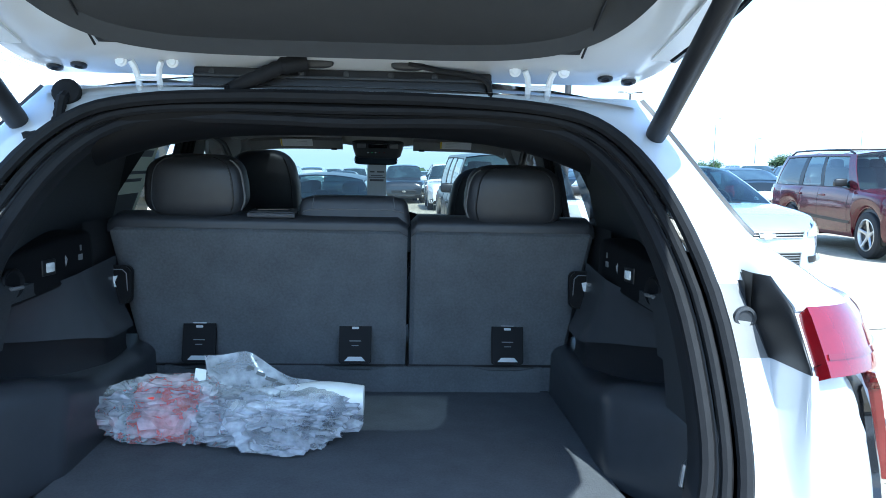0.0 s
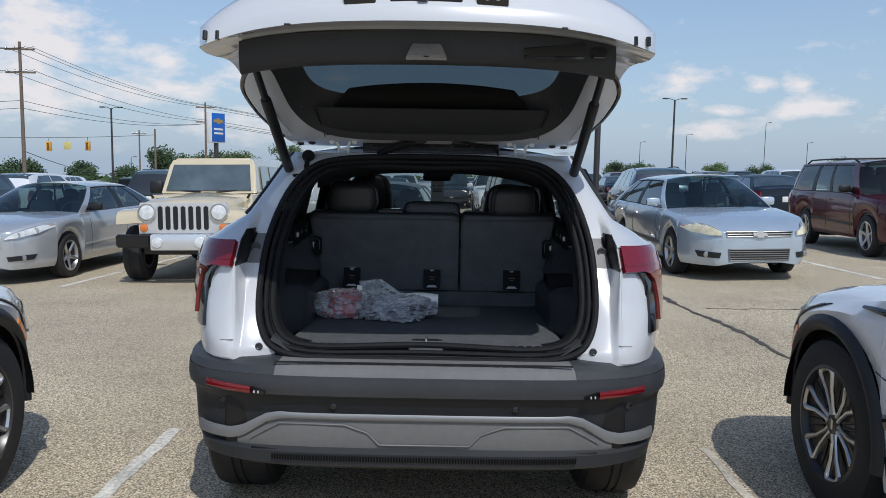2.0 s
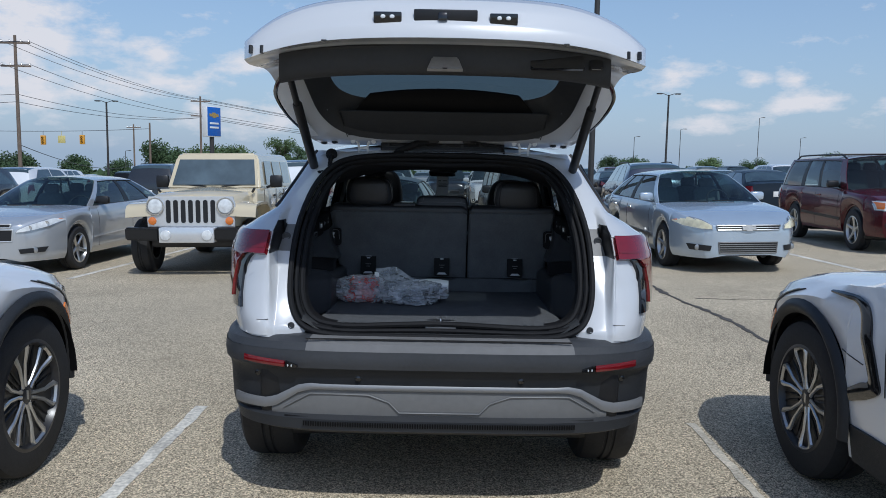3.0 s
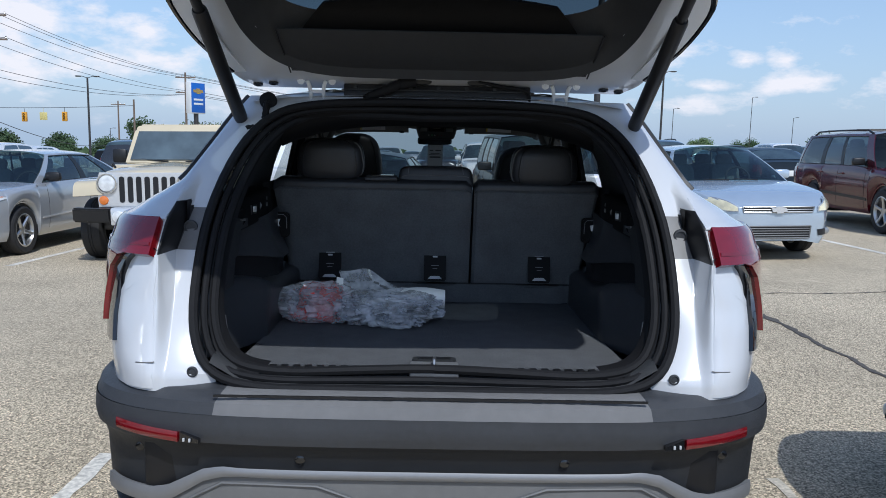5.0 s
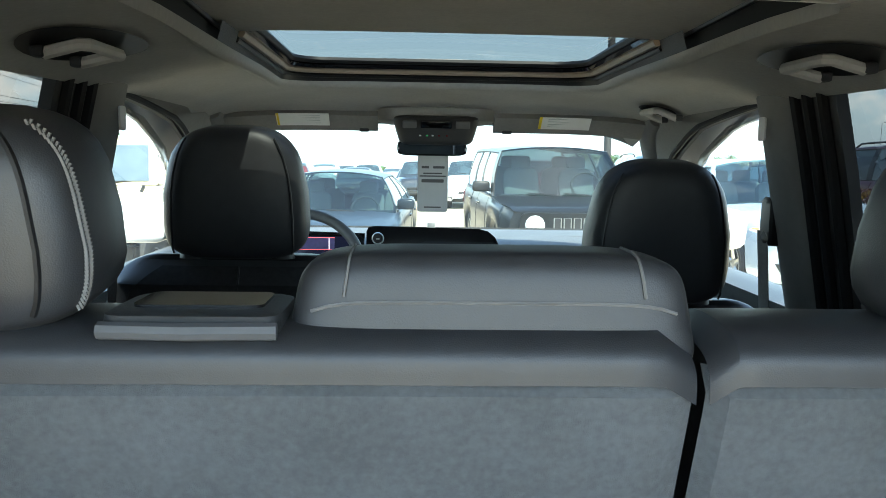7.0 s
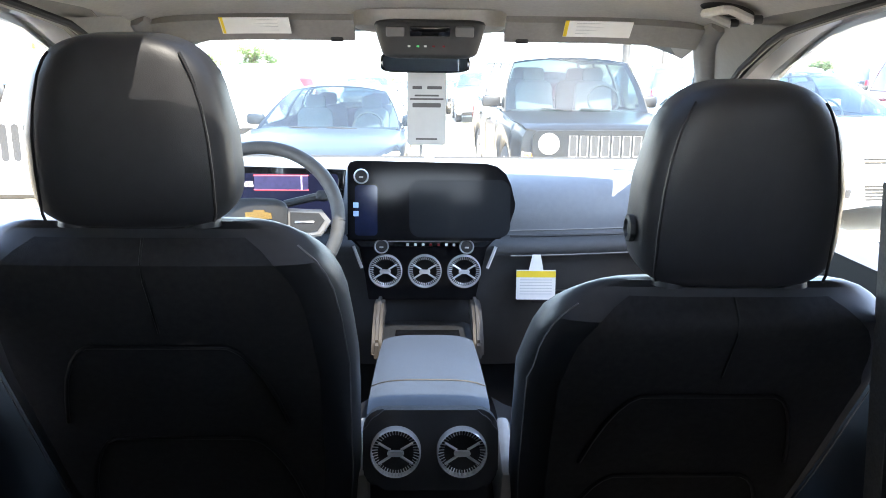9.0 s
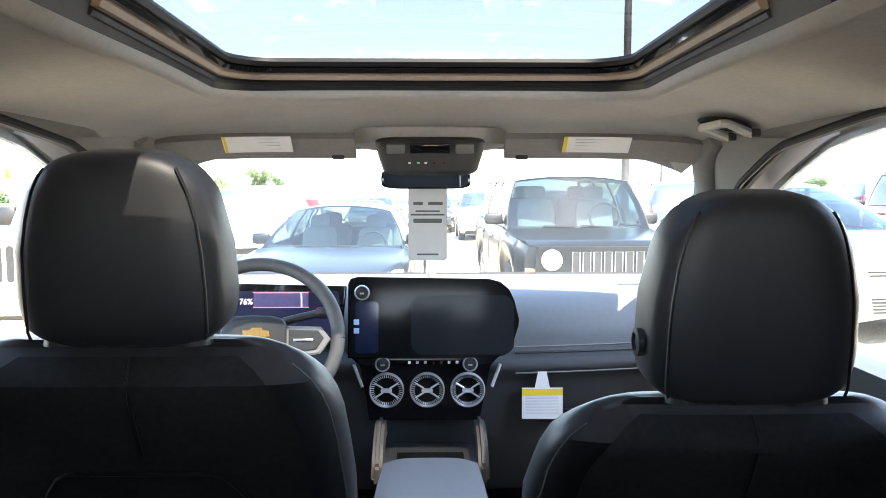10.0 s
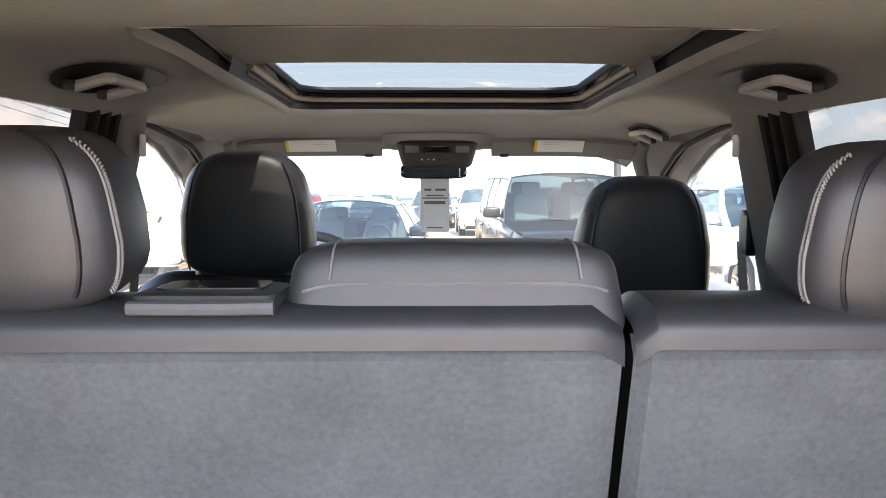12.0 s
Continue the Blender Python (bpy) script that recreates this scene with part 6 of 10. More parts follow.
def trim_ring(bm, d0, d1, q, e0, e1, qi, z0, z1, n=40, mid=None):
    """A sunk frame between an outer and an inner rounded outline."""
    def outline(a, b, w, k):
        c, h = (a + b) / 2, (b - a) / 2
        res = []
        for i in range(n):
            t = 2 * math.pi * i / n
            cx, sy = math.cos(t), math.sin(t)
            x = math.copysign(abs(cx) ** k, cx)
            y = math.copysign(abs(sy) ** k, sy)
            d = c + h * y
            res.append((w * half_at(d) * x, -d))
        return res
    A, B = outline(d0, d1, q, 0.42), outline(e0, e1, qi, 0.40)
    rings = [[Vector((x, y, z0 + edge_drop(abs(x) / half_at(-y), -y))) for x, y in A],
             [Vector((x + (a - x) * 0.12, y + (b - y) * 0.12, z0 - 0.018 + edge_drop(abs(x) / half_at(-y), -y))) for (x, y), (a, b) in zip(A, B)],
             [Vector((x + (a - x) * 0.55, y + (b - y) * 0.55, z0 * 0.5 + z1 * 0.5 - 0.018)) for (x, y), (a, b) in zip(A, B)],
             [Vector((a, b, z1)) for a, b in B]]
    g = [[bm.verts.new(p) for p in r] for r in rings]
    for r0, r1 in zip(g, g[1:]):
        for j in range(n):
            bm.faces.new((r0[j], r0[(j + 1) % n], r1[(j + 1) % n], r1[j]))


bm = bmesh.new()
trim_ring(bm, 0.125, 0.985, 0.83, 0.29, 0.82, 0.72, -0.010, 0.085, n=96)
gpart("gate_trim", bm, GATE_TRIM, gate, "black moulded trim inside the tailgate")
bm = bmesh.new()
sheet(bm, lambda u, v: Vector(((2 * u - 1) * (0.455 + 0.02 * v), -(0.15 + 0.16 * v), -0.010 + 0.010 * v - 0.006 * math.sin(math.pi * v))), 12, 6, thick=0.006)
gpart("trim_panel", bm, GATE_TRIM, gate)
# black cover over the wiper motor, in front of the glass
bm = bmesh.new()
sheet(bm, lambda u, v: Vector(((2 * u - 1) * (0.43 - 0.09 * v), -(0.26 + 0.12 * v - 0.035 * v * (2 * u - 1) ** 2), 0.058 - 0.048 * (1 - v) ** 2 + 0.010 * v)), 20, 10, thick=0.01)
gpart("wiper_cover", bm, JET_BLACK, gate, "black wiper motor cover")
for s in (1, -1):
    bm = bmesh.new()
    tube(bm, [(s * 0.458, -0.155, -0.020), (s * 0.475, -0.32, -0.010)], 0.0025, 5)
    gpart("trim_joint", bm, BLACK, gate)
# latch end
bm = bmesh.new()
BAND = spline([(0.80, 0.06), (0.85, 0.0), (0.895, -0.070), (0.925, -0.098), (0.950, -0.098), (0.968, -0.080), (0.982, -0.045), (0.990, -0.004)], 21)
sheet(bm, lambda u, v: Vector(((2 * u - 1) * (0.635 - 0.015 * v), -(BAND[round(v * 21)][0] - 0.05 * (2 * u - 1) ** 2), BAND[round(v * 21)][1] + edge_drop(abs(2 * u - 1) * 0.85, 0.9) + (0.05 if v < 0.2 else 0) * 0)), 24, 21)
gpart("lower_trim", bm, GATE_TRIM, gate)
bm = bmesh.new()
slab(bm, [(-0.065, -0.04), (0.065, -0.04), (0.04, 0.045), (-0.04, 0.045)], 0.016, pose(0, -0.975, -0.070, 62), 0.004)
k = gpart("latch_plate", bm, STEEL, gate, "bare metal latch plate")
bm = bmesh.new()
slab(bm, rounded(0.022, 0.05, 0.008), 0.006, pose(0, -0.989, -0.079, 62))
gpart("latch_slot", bm, BLACK, k)
bm = bmesh.new()
slab(bm, rounded(0.20, 0.065, 0.008), 0.012, pose(0.415, -0.958, -0.058, 65), 0.003)
gpart("pull_cup", bm, GLOSS_BLACK, gate)
bm = bmesh.new()
slab(bm, rounded(0.050, 0.040, 0.008), 0.014, pose(0.560, -0.945, -0.062, 65), 0.003)
b = gpart("close_button", bm, BLACK, gate)
bm = bmesh.new()
tube(bm, [(0.560 + x, -0.9585 + 0.42 * y, -0.068 + 0.9 * y) for x, y in ((-0.016, -0.012), (0.016, -0.012), (0.016, 0.012), (-0.016, 0.012), (-0.016, -0.012))], 0.0012, 4)
gpart("button_mark", bm, STEEL, b)
# number plate lamps and the camera on the gate's outer edge
def tip(x, d):
    return (x, -d, outer(d) - 0.004)


for x in (-0.205, 0.205):
    bm = bmesh.new()
    box(bm, tip(x, 1.086), (0.100, 0.018, 0.040), 0.005, (18, 0, 0))
    p = gpart("plate_lamp", bm, GLOSS_BLACK, gate)
    for k in (-0.016, 0.016):
        bm = bmesh.new()
        a, b, c = tip(x + k, 1.086)
        cushion(bm, (a, b - 0.011, c), (0.018, 0.008, 0.014), 0.8, (6, 8))
        gpart("lamp_bead", bm, CLEAR_LENS, p)
bm = bmesh.new()
box(bm, tip(0, 1.085), (0.225, 0.018, 0.056), 0.005, (18, 0, 0))
p = gpart("gate_switch", bm, BLACK, gate)
bm = bmesh.new()
a, b, c = tip(-0.01, 1.085)
cushion(bm, (a, b - 0.012, c), (0.035, 0.014, 0.030), 0.4, (6, 10))
gpart("camera_lens", bm, GLOSS_BLACK, p)
for s in (1, -1):
    # spoiler's black side blades
    bm = bmesh.new()
    out_b = spline([(0.685, 0.04, 1.880), (0.722, 0.10, 1.845), (0.738, 0.18, 1.800), (0.705, 0.30, 1.722), (0.638, 0.44, 1.645)], 16)
    in_b = spline([(0.655, 0.05, 1.880), (0.662, 0.12, 1.845), (0.660, 0.20, 1.800), (0.640, 0.31, 1.722), (0.600, 0.45, 1.648)], 16)
    sheet(bm, lambda u, v: Vector((in_b[round(u * 16)] * (1 - v) + out_b[round(u * 16)] * v) * np.array((s, 1, 1))), 16, 4, thick=0.008)
    bl = part("side_blade", bm, WHITE_INNER, gate)
    bm = bmesh.new()
    tube(bm, [Vector(p * np.array((s, 1, 1))) for p in out_b], 0.011, 8)
    part("blade_edge", bm, GLOSS_BLACK, bl)
    for x, d in ((0.588, 0.035), (0.535, 0.048)):
        bm = bmesh.new()
        lathe(bm, [(0.016, 0), (0.015, -0.006), (0.010, -0.007), (0.006, -0.003), (0, -0.003)], pose(s * x, -d, -0.001), 18)
        gpart("rubber_plug", bm, BLACK, gate)
    for x in (0.70, 0.66):
        bm = bmesh.new()
        tube(bm, [(s * x, -1.03, -0.035), (s * x, -1.03, -0.062)], 0.008, 8)
        gpart("rubber_stop", bm, BLACK, gate)
    bm = bmesh.new()
    slab(bm, rounded(0.020, 0.008, 0.003), 0.004, pose(s * 0.43, -1.075, -0.030))
    gpart("drain_plug", bm, BLACK, gate)
    # hinges: a bent strap between two bolts
    hinge = new("hinge")
    hinge.parent = gate
    c = s * 0.392
    bm = bmesh.new()
    for dx in (-0.024, 0.024):
        tube(bm, [(c + dx * 1.25, 0.515, 1.622), (c + dx, 0.520, 1.610), (c + dx * 0.85, 0.530, 1.590), (c + dx * 0.85, 0.540, 1.565)], 0.0065, 6)
    tube(bm, [(c - 0.021, 0.528, 1.590), (c + 0.021, 0.528, 1.590)], 0.006, 6)
    part("hinge_strap", bm, WHITE_INNER, hinge)
    for dx in (-0.050, 0.050):
        bm = bmesh.new()
        lathe(bm, [(0.012, 0), (0.012, 0.004), (0.008, 0.005), (0.007, 0.008), (0, 0.008)], pose(c + dx, 0.522, 1.622, 90), 12)
        part("bolt", bm, WHITE_INNER, hinge)
# black strip, cable boot and washer hose between the hinges
bm = bmesh.new()
box(bm, (-0.005, 0.545, 1.593), (0.605, 0.012, 0.050), 0.004, (-12, 0, 0))
st = part("weather_strip", bm, BLACK, gate)
bm = bmesh.new()
box(bm, (-0.005, 0.537, 1.600), (0.605, 0.008, 0.006), 0.002, (-12, 0, 0))
part("strip_rib", bm, TRIM, st)
for i in range(7):
    bm = bmesh.new()
    lathe(bm, [(0.007, 0), (0.006, 0.004), (0, 0.005)], pose(-0.27 + 0.09 * i, 0.540, 1.608, 90), 10)
    part("clip", bm, TRIM, st)
bm = bmesh.new()
pts = spline([(-0.075, 0.505, 1.628), (-0.12, 0.500, 1.618), (-0.17, 0.515, 1.598), (-0.215, 0.530, 1.580), (-0.235, 0.540, 1.570)], 24)
tube(bm, pts, [0.019 - 0.002 * (i % 2) - 0.003 * (i > 6) for i in range(25)], 10)
part("cable_boot", bm, RUBBER, gate, "ribbed black rubber cable boot")
for x, w in ((-0.070, 0.095), (0.125, 0.070)):
    bm = bmesh.new()
    cushion(bm, (x, 0.512, 1.630), (w, 0.02, 0.028), 0.6, (8, 14))
    part("grommet", bm, BLACK, gate)
bm = bmesh.new()
tube(bm, spline([(0.125, 0.503, 1.630), (0.19, 0.515, 1.618), (0.25, 0.522, 1.612), (0.285, 0.525, 1.600), (0.295, 0.535, 1.570)], 18), 0.006, 6)
part("washer_hose", bm, RUBBER, gate)
# struts
for s in (1, -1):
    strut = new("gas_strut")
    strut.parent = SUV
    a, b = Vector((s * 0.622, 0.505, 1.475)), Vector((s * 0.632, -0.20, 1.940))
    bm = bmesh.new()
    tube(bm, [a.lerp(b, t) for t in (0.03, 0.06, 0.62, 0.63)], [0.018, 0.021, 0.021, 0.018], 14)
    part("strut_tube", bm, BLACK, strut)
    bm = bmesh.new()
    tube(bm, [a.lerp(b, 0.62), a.lerp(b, 1.0)], 0.014, 12)
    part("strut_rod", bm, BLACK, strut)
    bm = bmesh.new()
    slab(bm, [(-0.03, -0.055), (0.03, -0.055), (0.028, 0.03), (0.0, 0.06), (-0.028, 0.03)], 0.014, pose(s * 0.640, 0.475, 1.425, 62, 0, s * 28), 0.004)
    cushion(bm, tuple(a), (0.03, 0.03, 0.03), 0.9, (6, 8))
    part("strut_bracket", bm, BLACK, strut)
    bm = bmesh.new()
    cushion(bm, tuple(b), (0.035, 0.035, 0.035), 0.9, (6, 8))
    part("ball_joint", bm, BLACK, strut)
# cable at the left pillar
bm = bmesh.new()
pts = spline([(-0.545, 0.52, 1.555), (-0.545, 0.485, 1.54), (-0.55, 0.475, 1.50), (-0.565, 0.46, 1.475), (-0.60, 0.44, 1.465)], 22)
tube(bm, pts, [0.010 + 0.002 * (i % 2) for i in range(23)], 8)
lathe(bm, [(0.028, 0), (0.027, 0.012), (0.014, 0.016), (0, 0.016)], pose(-0.545, 0.515, 1.555, 70), 18)
part("strut_cable", bm, RUBBER, SUV, "black cable with a round grommet")
# ---- rear seats ----
rear = new("rear_seat")
rear.parent = SUV
tagged(rear, "split rear seat with grey felt backs and black leatherette")


def back_face(x, t):
    """The seat back's rear face: t 0 at the floor, 1 at the top."""
    return Vector((x, 0.985 - 0.135 * t ** 1.1, 0.815 + 0.455 * t))


for x0, x1 in ((-0.605, 0.132), (0.141, 0.605)):
    bm = bmesh.new()
    def felt(u, v):
        x = x0 + (x1 - x0) * u
        side = 0.10 * (1 - v) ** 1.0
        if u in (0, 1):
            pass
        w = x
        if x1 < 0.2:
            w = x if x > 0 else x * (1 - side * min(1, -x / 0.6) * 0.9)
        else:
            w = x if x < 0.2 else x * (1 - side * min(1, (x - 0.14) / 0.45) * 0.9)
        p = back_face(w, v)
        e = min(u, 1 - u)
        p.y += 0.014 * max(0, 1 - e / 0.03) ** 2 + 0.02 * max(0, (v - 0.95) / 0.05) ** 2 + 0.0025 * noise.noise(Vector((x * 4, v * 4, 1.3)))
        return p
    sheet(bm, felt, 40, 26)
    bk = part("seat_back", bm, SEAT_CLOTH, rear)
    # leatherette front and top roll
    bm = bmesh.new()
    def roll(u, v):
        x = x0 + (x1 - x0) * u
        p = spline([(0.852, 1.262), (0.856, 1.285), (0.885, 1.297), (0.95, 1.296), (1.0, 1.27), (1.03, 1.18), (1.08, 0.9), (1.10, 0.62)], 24)[round(v * 24)]
        e = min(u, 1 - u)
        d = max(0, 1 - e / 0.04) ** 2
        return Vector((x, p[0] + 0.01 * d * (0.9 - p[0] > 0), p[1] - 0.016 * d))
    sheet(bm, roll, 30, 24)
    part("seat_front", bm, LEATHER, rear)
    bm = bmesh.new()
    m = (x0 + x1) / 2
    w = (abs(x1 - x0) - 0.15)
    tube(bm, [back_face(x0 * 0.915 if x0 < 0 else x0, 0.165) + Vector((0, -0.003, 0)), back_face(x1 * 0.915 if x1 > 0.3 else x1, 0.165) + Vector((0, -0.003, 0))], 0.0035, 5)
    part("felt_seam", bm, BLACK, bk)
# lower flap with its dips under the anchors
bm = bmesh.new()
def flap(u, v):
    x = -0.50 + 1.0 * u
    dip = 0.0
    for c in (-0.40, 0.0, 0.40):
        dip = max(dip, 1 - abs(x - c) / 0.085) if abs(x - c) < 0.085 else dip
    p = back_face(x, 0.0 + 0.163 * v - 0.022 * min(1, dip * 2) * v)
    p.y -= 0.006
    return p
sheet(bm, flap, 80, 6, thick=0.006)
part("lower_flap", bm, SEAT_CLOTH, rear)
for x in (-0.402, 0.0, 0.400):
    bm = bmesh.new()
    tilt = 90 - 16
    m = pose(*(back_face(x, 0.322) + Vector((0, -0.010, 0))), tilt + 0.0)
    slab(bm, rounded(0.084, 0.118, 0.008), 0.014, m, 0.003)
    a = part("anchor_plate", bm, JET_BLACK, rear, "black child-seat anchor cover with a printed icon")
    for w, h, dy, mt in ((0.034, 0.004, 0.044, GREY_PAPER), (0.018, 0.006, 0.034, GREY_PAPER), (0.030, 0.0025, 0.000, GREY_TRIM), (0.018, 0.002, -0.012, GREY_TRIM)):
        bm = bmesh.new()
        slab(bm, [(p, q + dy) for p, q in rounded(w, h, min(w, h) * 0.3, 3)], 0.0015, m @ pose(0, 0, 0.0142))
        part("icon" if mt is GREY_PAPER else "anchor_slot", bm, mt, a)
    bm = bmesh.new()
    slab(bm, [(-0.027, -0.052), (0.027, -0.052), (0.017, -0.041), (-0.017, -0.041)], 0.002, m @ pose(0, 0, 0.0142))
    part("anchor_bar", bm, GREY_PAPER, a)
# head restraints
def head_shape(v, w, h, taper=0.10):
    k = 1 - taper * max(0, v.z / h + 0.1)
    return Vector((v.x * k, v.y * (1 - 0.15 * v.z / h), v.z))
for x, dz in ((-0.395, 0.0), (0.400, -0.012)):
    bm = bmesh.new()
    cushion(bm, (x, 0.905, 1.366 + dz), (0.252, 0.125, 0.150), 0.50, (16, 28), (8, 0, 0), lambda v: head_shape(v, 0.26, 0.145, 0.16))
    h = part("head_restraint", bm, LEATHER, rear, "black leatherette head restraint with pale stitching")
    hm = pose(x, 0.905, 1.366 + dz, 8)
    def on_pad(p, q, lift=1.0):
        f = lambda a, k: math.copysign(abs(a) ** k, a)
        v = Vector((f(math.cos(p), 0.5) * f(math.cos(q), 0.5) * 0.126, f(math.cos(p), 0.5) * f(math.sin(q), 0.5) * 0.0625, f(math.sin(p), 0.5) * 0.075))
        return hm @ (head_shape(v, 0.26, 0.145, 0.16) * lift)
    for q in (-52, -128):
        bm = bmesh.new()
        tube(bm, [on_pad(p, radians(q), 1.001) for p in np.linspace(-0.55, 1.25, 18)], 0.0022, 5)
        part("seam", bm, BLACK, h)
    inner = 0 if x < 0 else 180
    for i in range(46):
        for d in (17, 21):
            bm = bmesh.new()
            k_ = 0.14 + 0.80 * i / 45
            c = on_pad(math.asin(min(1.0, abs(2 * k_ - 1) ** 2.0)) * (1 if k_ > 0.5 else -1), radians(-d if x < 0 else -180 + d), 1.006)
            box(bm, tuple(c), (0.0017, 0.0017, 0.0040), 0, (0, 25 if d == 17 else -25, 0))
            part("stitch", bm, THREAD, h)
    for dx in (-0.058, 0.058):
        bm = bmesh.new()
        lathe(bm, [(0.024, 0), (0.022, 0.012), (0.008, 0.013), (0.008, 0.05), (0, 0.05)], pose(x + dx, 0.905, 1.285), 16)
        part("post", bm, TRIM if dx < 0 else STEEL, h)
bm = bmesh.new()
HUMP = (0.294, 0.076, 0.087)
def hump(v):
    f = v.z / 0.085
    return Vector((v.x * (1 - 0.10 * (f + 0.5)), v.y + 0.012 * f, v.z))
cushion(bm, (-0.004, 0.912, 1.302), HUMP, 0.36, (44, 44), (0, 0, 0), hump)
h = part("centre_head_restraint", bm, LEATHER, rear, "low black centre head restraint with pale stitching")
for s in (1, -1):
    bm = bmesh.new()
    pts = []
    for y, z in spline([(-0.5, 0.16), (-0.49, 0.30), (-0.44, 0.42), (-0.33, 0.475), (-0.1, 0.49), (0.2, 0.49)], 14):
        pts.append(hump(Vector((s * 0.110, y * HUMP[1], z * HUMP[2]))) + Vector((-0.004, 0.912, 1.302)))
    tube(bm, pts, 0.0012, 5)
    part("stitch", bm, THREAD, h)
bm = bmesh.new()
tube(bm, [hump(Vector((x, -0.5 * HUMP[1] * (1 - 0.10 * abs(x / 0.136) ** 6), (0.12 - 0.10 * abs(x / 0.136) ** 8) * HUMP[2]))) + Vector((-0.004, 0.9118, 1.302)) for x in np.linspace(-0.132, 0.132, 25)], 0.0013, 5)
part("seam", bm, THREAD, h)
bm = bmesh.new()
cushion(bm, (-0.205, 0.90, 1.298), (0.118, 0.085, 0.018), 0.25, (8, 20))
b = part("belt_guide", bm, TRIM, rear)
bm = bmesh.new()
slab(bm, rounded(0.088, 0.052, 0.008), 0.002, pose(-0.205, 0.905, 1.3068))
part("belt_slot", bm, GLOSS_BLACK, b)
bm = bmesh.new()
tube(bm, [(-0.262, 0.857, 1.296), (-0.205, 0.853, 1.296), (-0.148, 0.857, 1.296)], 0.006, 8)
part("guide_edge", bm, mat("dull_lip_metal", (0.085, 0.085, 0.088), 0.45, vary=0.1, scale=80), b, "dull metal front lip")
bm = bmesh.new()
sheet(bm, lambda u, v: Vector((-0.60 + 1.2 * u, 1.02 + 0.52 * v, 0.60 + 0.03 * math.sin(math.pi * v) - 0.02 * v)), 12, 8, thick=0.10)
part("seat_cushion", bm, LEATHER, rear)

# ---- front seats ----
def front_seat(x, top, sh, name_label, hw=0.298, button=True):
    """A front seat: shaped back with bolsters, a felt rear panel, head restraint on two posts."""
    seat = new("front_seat")
    seat.parent = SUV
    tagged(seat, name_label)
    hh = top - sh + 0.004                 # height of the head restraint
    def width(z):
        return lerp([(0.40, 0.262), (0.70, 0.288), (0.95, 0.298), (sh - 0.16, 0.291), (sh - 0.12, 0.285), (sh - 0.06, 0.266), (sh - 0.03, 0.24), (sh - 0.01, 0.20), (sh, 0.165)], z) if z < sh - 0.13 else float(np.interp(z, WZ, WX))
    edge = spline([(sh - 0.16, 0.291), (sh - 0.11, 0.284), (sh - 0.065, 0.267), (sh - 0.03, 0.238), (sh - 0.008, 0.200), (sh, 0.165)], 24)
    WZ, WX = [p[0] for p in edge], [p[1] for p in edge]
    def y_back(z):
        return 2.30 - 0.40 * (z - 0.40) / (sh - 0.40)
    def y_face(z):
        return y_back(z) + 0.06 - 0.075 * (1 if z < sh - 0.06 else max(0.25, (sh - z) / 0.06))
    bm = bmesh.new()
    rings = []
    zs = list(np.linspace(0.40, sh - 0.12, 12)) + [sh - 0.09, sh - 0.06, sh - 0.04, sh - 0.025, sh - 0.012, sh - 0.004, sh]
    for z in zs:
        w, y = width(z), y_back(z)
        d = 0.075 * (1 if z < sh - 0.06 else max(0.25, (sh - z) / 0.06))
        pts = []
        for i in range(28):
            a = 2 * math.pi * i / 28
            cx, sy = math.cos(a), math.sin(a)
            pts.append((x + w * math.copysign(abs(cx) ** 0.5, cx), y + 0.06 + d * math.copysign(abs(sy) ** 0.6, sy), z))
        rings.append(pts)
    loft(bm, rings)
    part("backrest", bm, LEATHER, seat)
    # felt panel on the back, with its piped seams
    bm = bmesh.new()
    def panel(u, v):
        z = 0.42 + (sh - 0.022 - 0.42) * v
        return Vector((x + (2 * u - 1) * (width(z) - 0.058) * (1 - 0.12 * max(0, (v - 0.80) / 0.20) ** 3), y_face(z) - 0.007 - 0.006 * (1 - (2 * u - 1) ** 4), z))
    sheet(bm, panel, 24, 44)
    part("back_panel", bm, mat("black_seat_felt", (0.040, 0.0395, 0.040), 0.95, vary=0.2, scale=90, bump=0.8, bscale=1300, spec=0.1), seat)
    bm = bmesh.new()
    tube(bm, [panel(0.52, t) + Vector((0, -0.002, 0)) for t in np.linspace(0.80, 1, 6)], 0.002, 5)
    part("panel_seam", bm, BLACK, seat)
    for dz, ww in ((0.20, 0.75), (0.40, 0.82)):
        bm = bmesh.new()
        pts = []
        for t in np.linspace(-1, 1, 25):
            z = sh - dz - 0.16 * max(0, abs(t) - 0.55) ** 2 / 0.2
            pts.append(Vector((x + t * (width(z) - 0.055) * ww * 1.02, y_back(z) - 0.031, z)))
        tube(bm, pts, 0.0035, 6)
        part("pocket_edge", bm, BLACK, seat)
    # stitches on the bolsters
    for k in (-1, 1):
        bm = bmesh.new()
        tube(bm, [(x + k * (width(z) - 0.012), y_back(z) + 0.008, z) for z in np.linspace(0.60, sh - 0.03, 24)], 0.0014, 5)
        part("bolster_stitch", bm, THREAD, seat)
    DOME = [(0, 0.93), (0.10, 1.0), (0.32, 1.0), (0.50, 0.98), (0.66, 0.93), (0.80, 0.85), (0.90, 0.75), (0.96, 0.65), (1.0, 0.52)]
    yb = y_back(sh) + 0.045
    def dome(v):
        t = v.z / hh + 0.5
        return Vector((v.x * lerp(DOME, t), v.y * (1 - 0.35 * max(0, t - 0.5)) + 0.015 * (v.x / 0.15) ** 2 * (1 if v.y < 0 else 0), v.z))
    bm = bmesh.new()
    cushion(bm, (x, yb, top - hh / 2), (hw, 0.125, hh), 0.36, (26, 36), (6, 0, 0), dome)
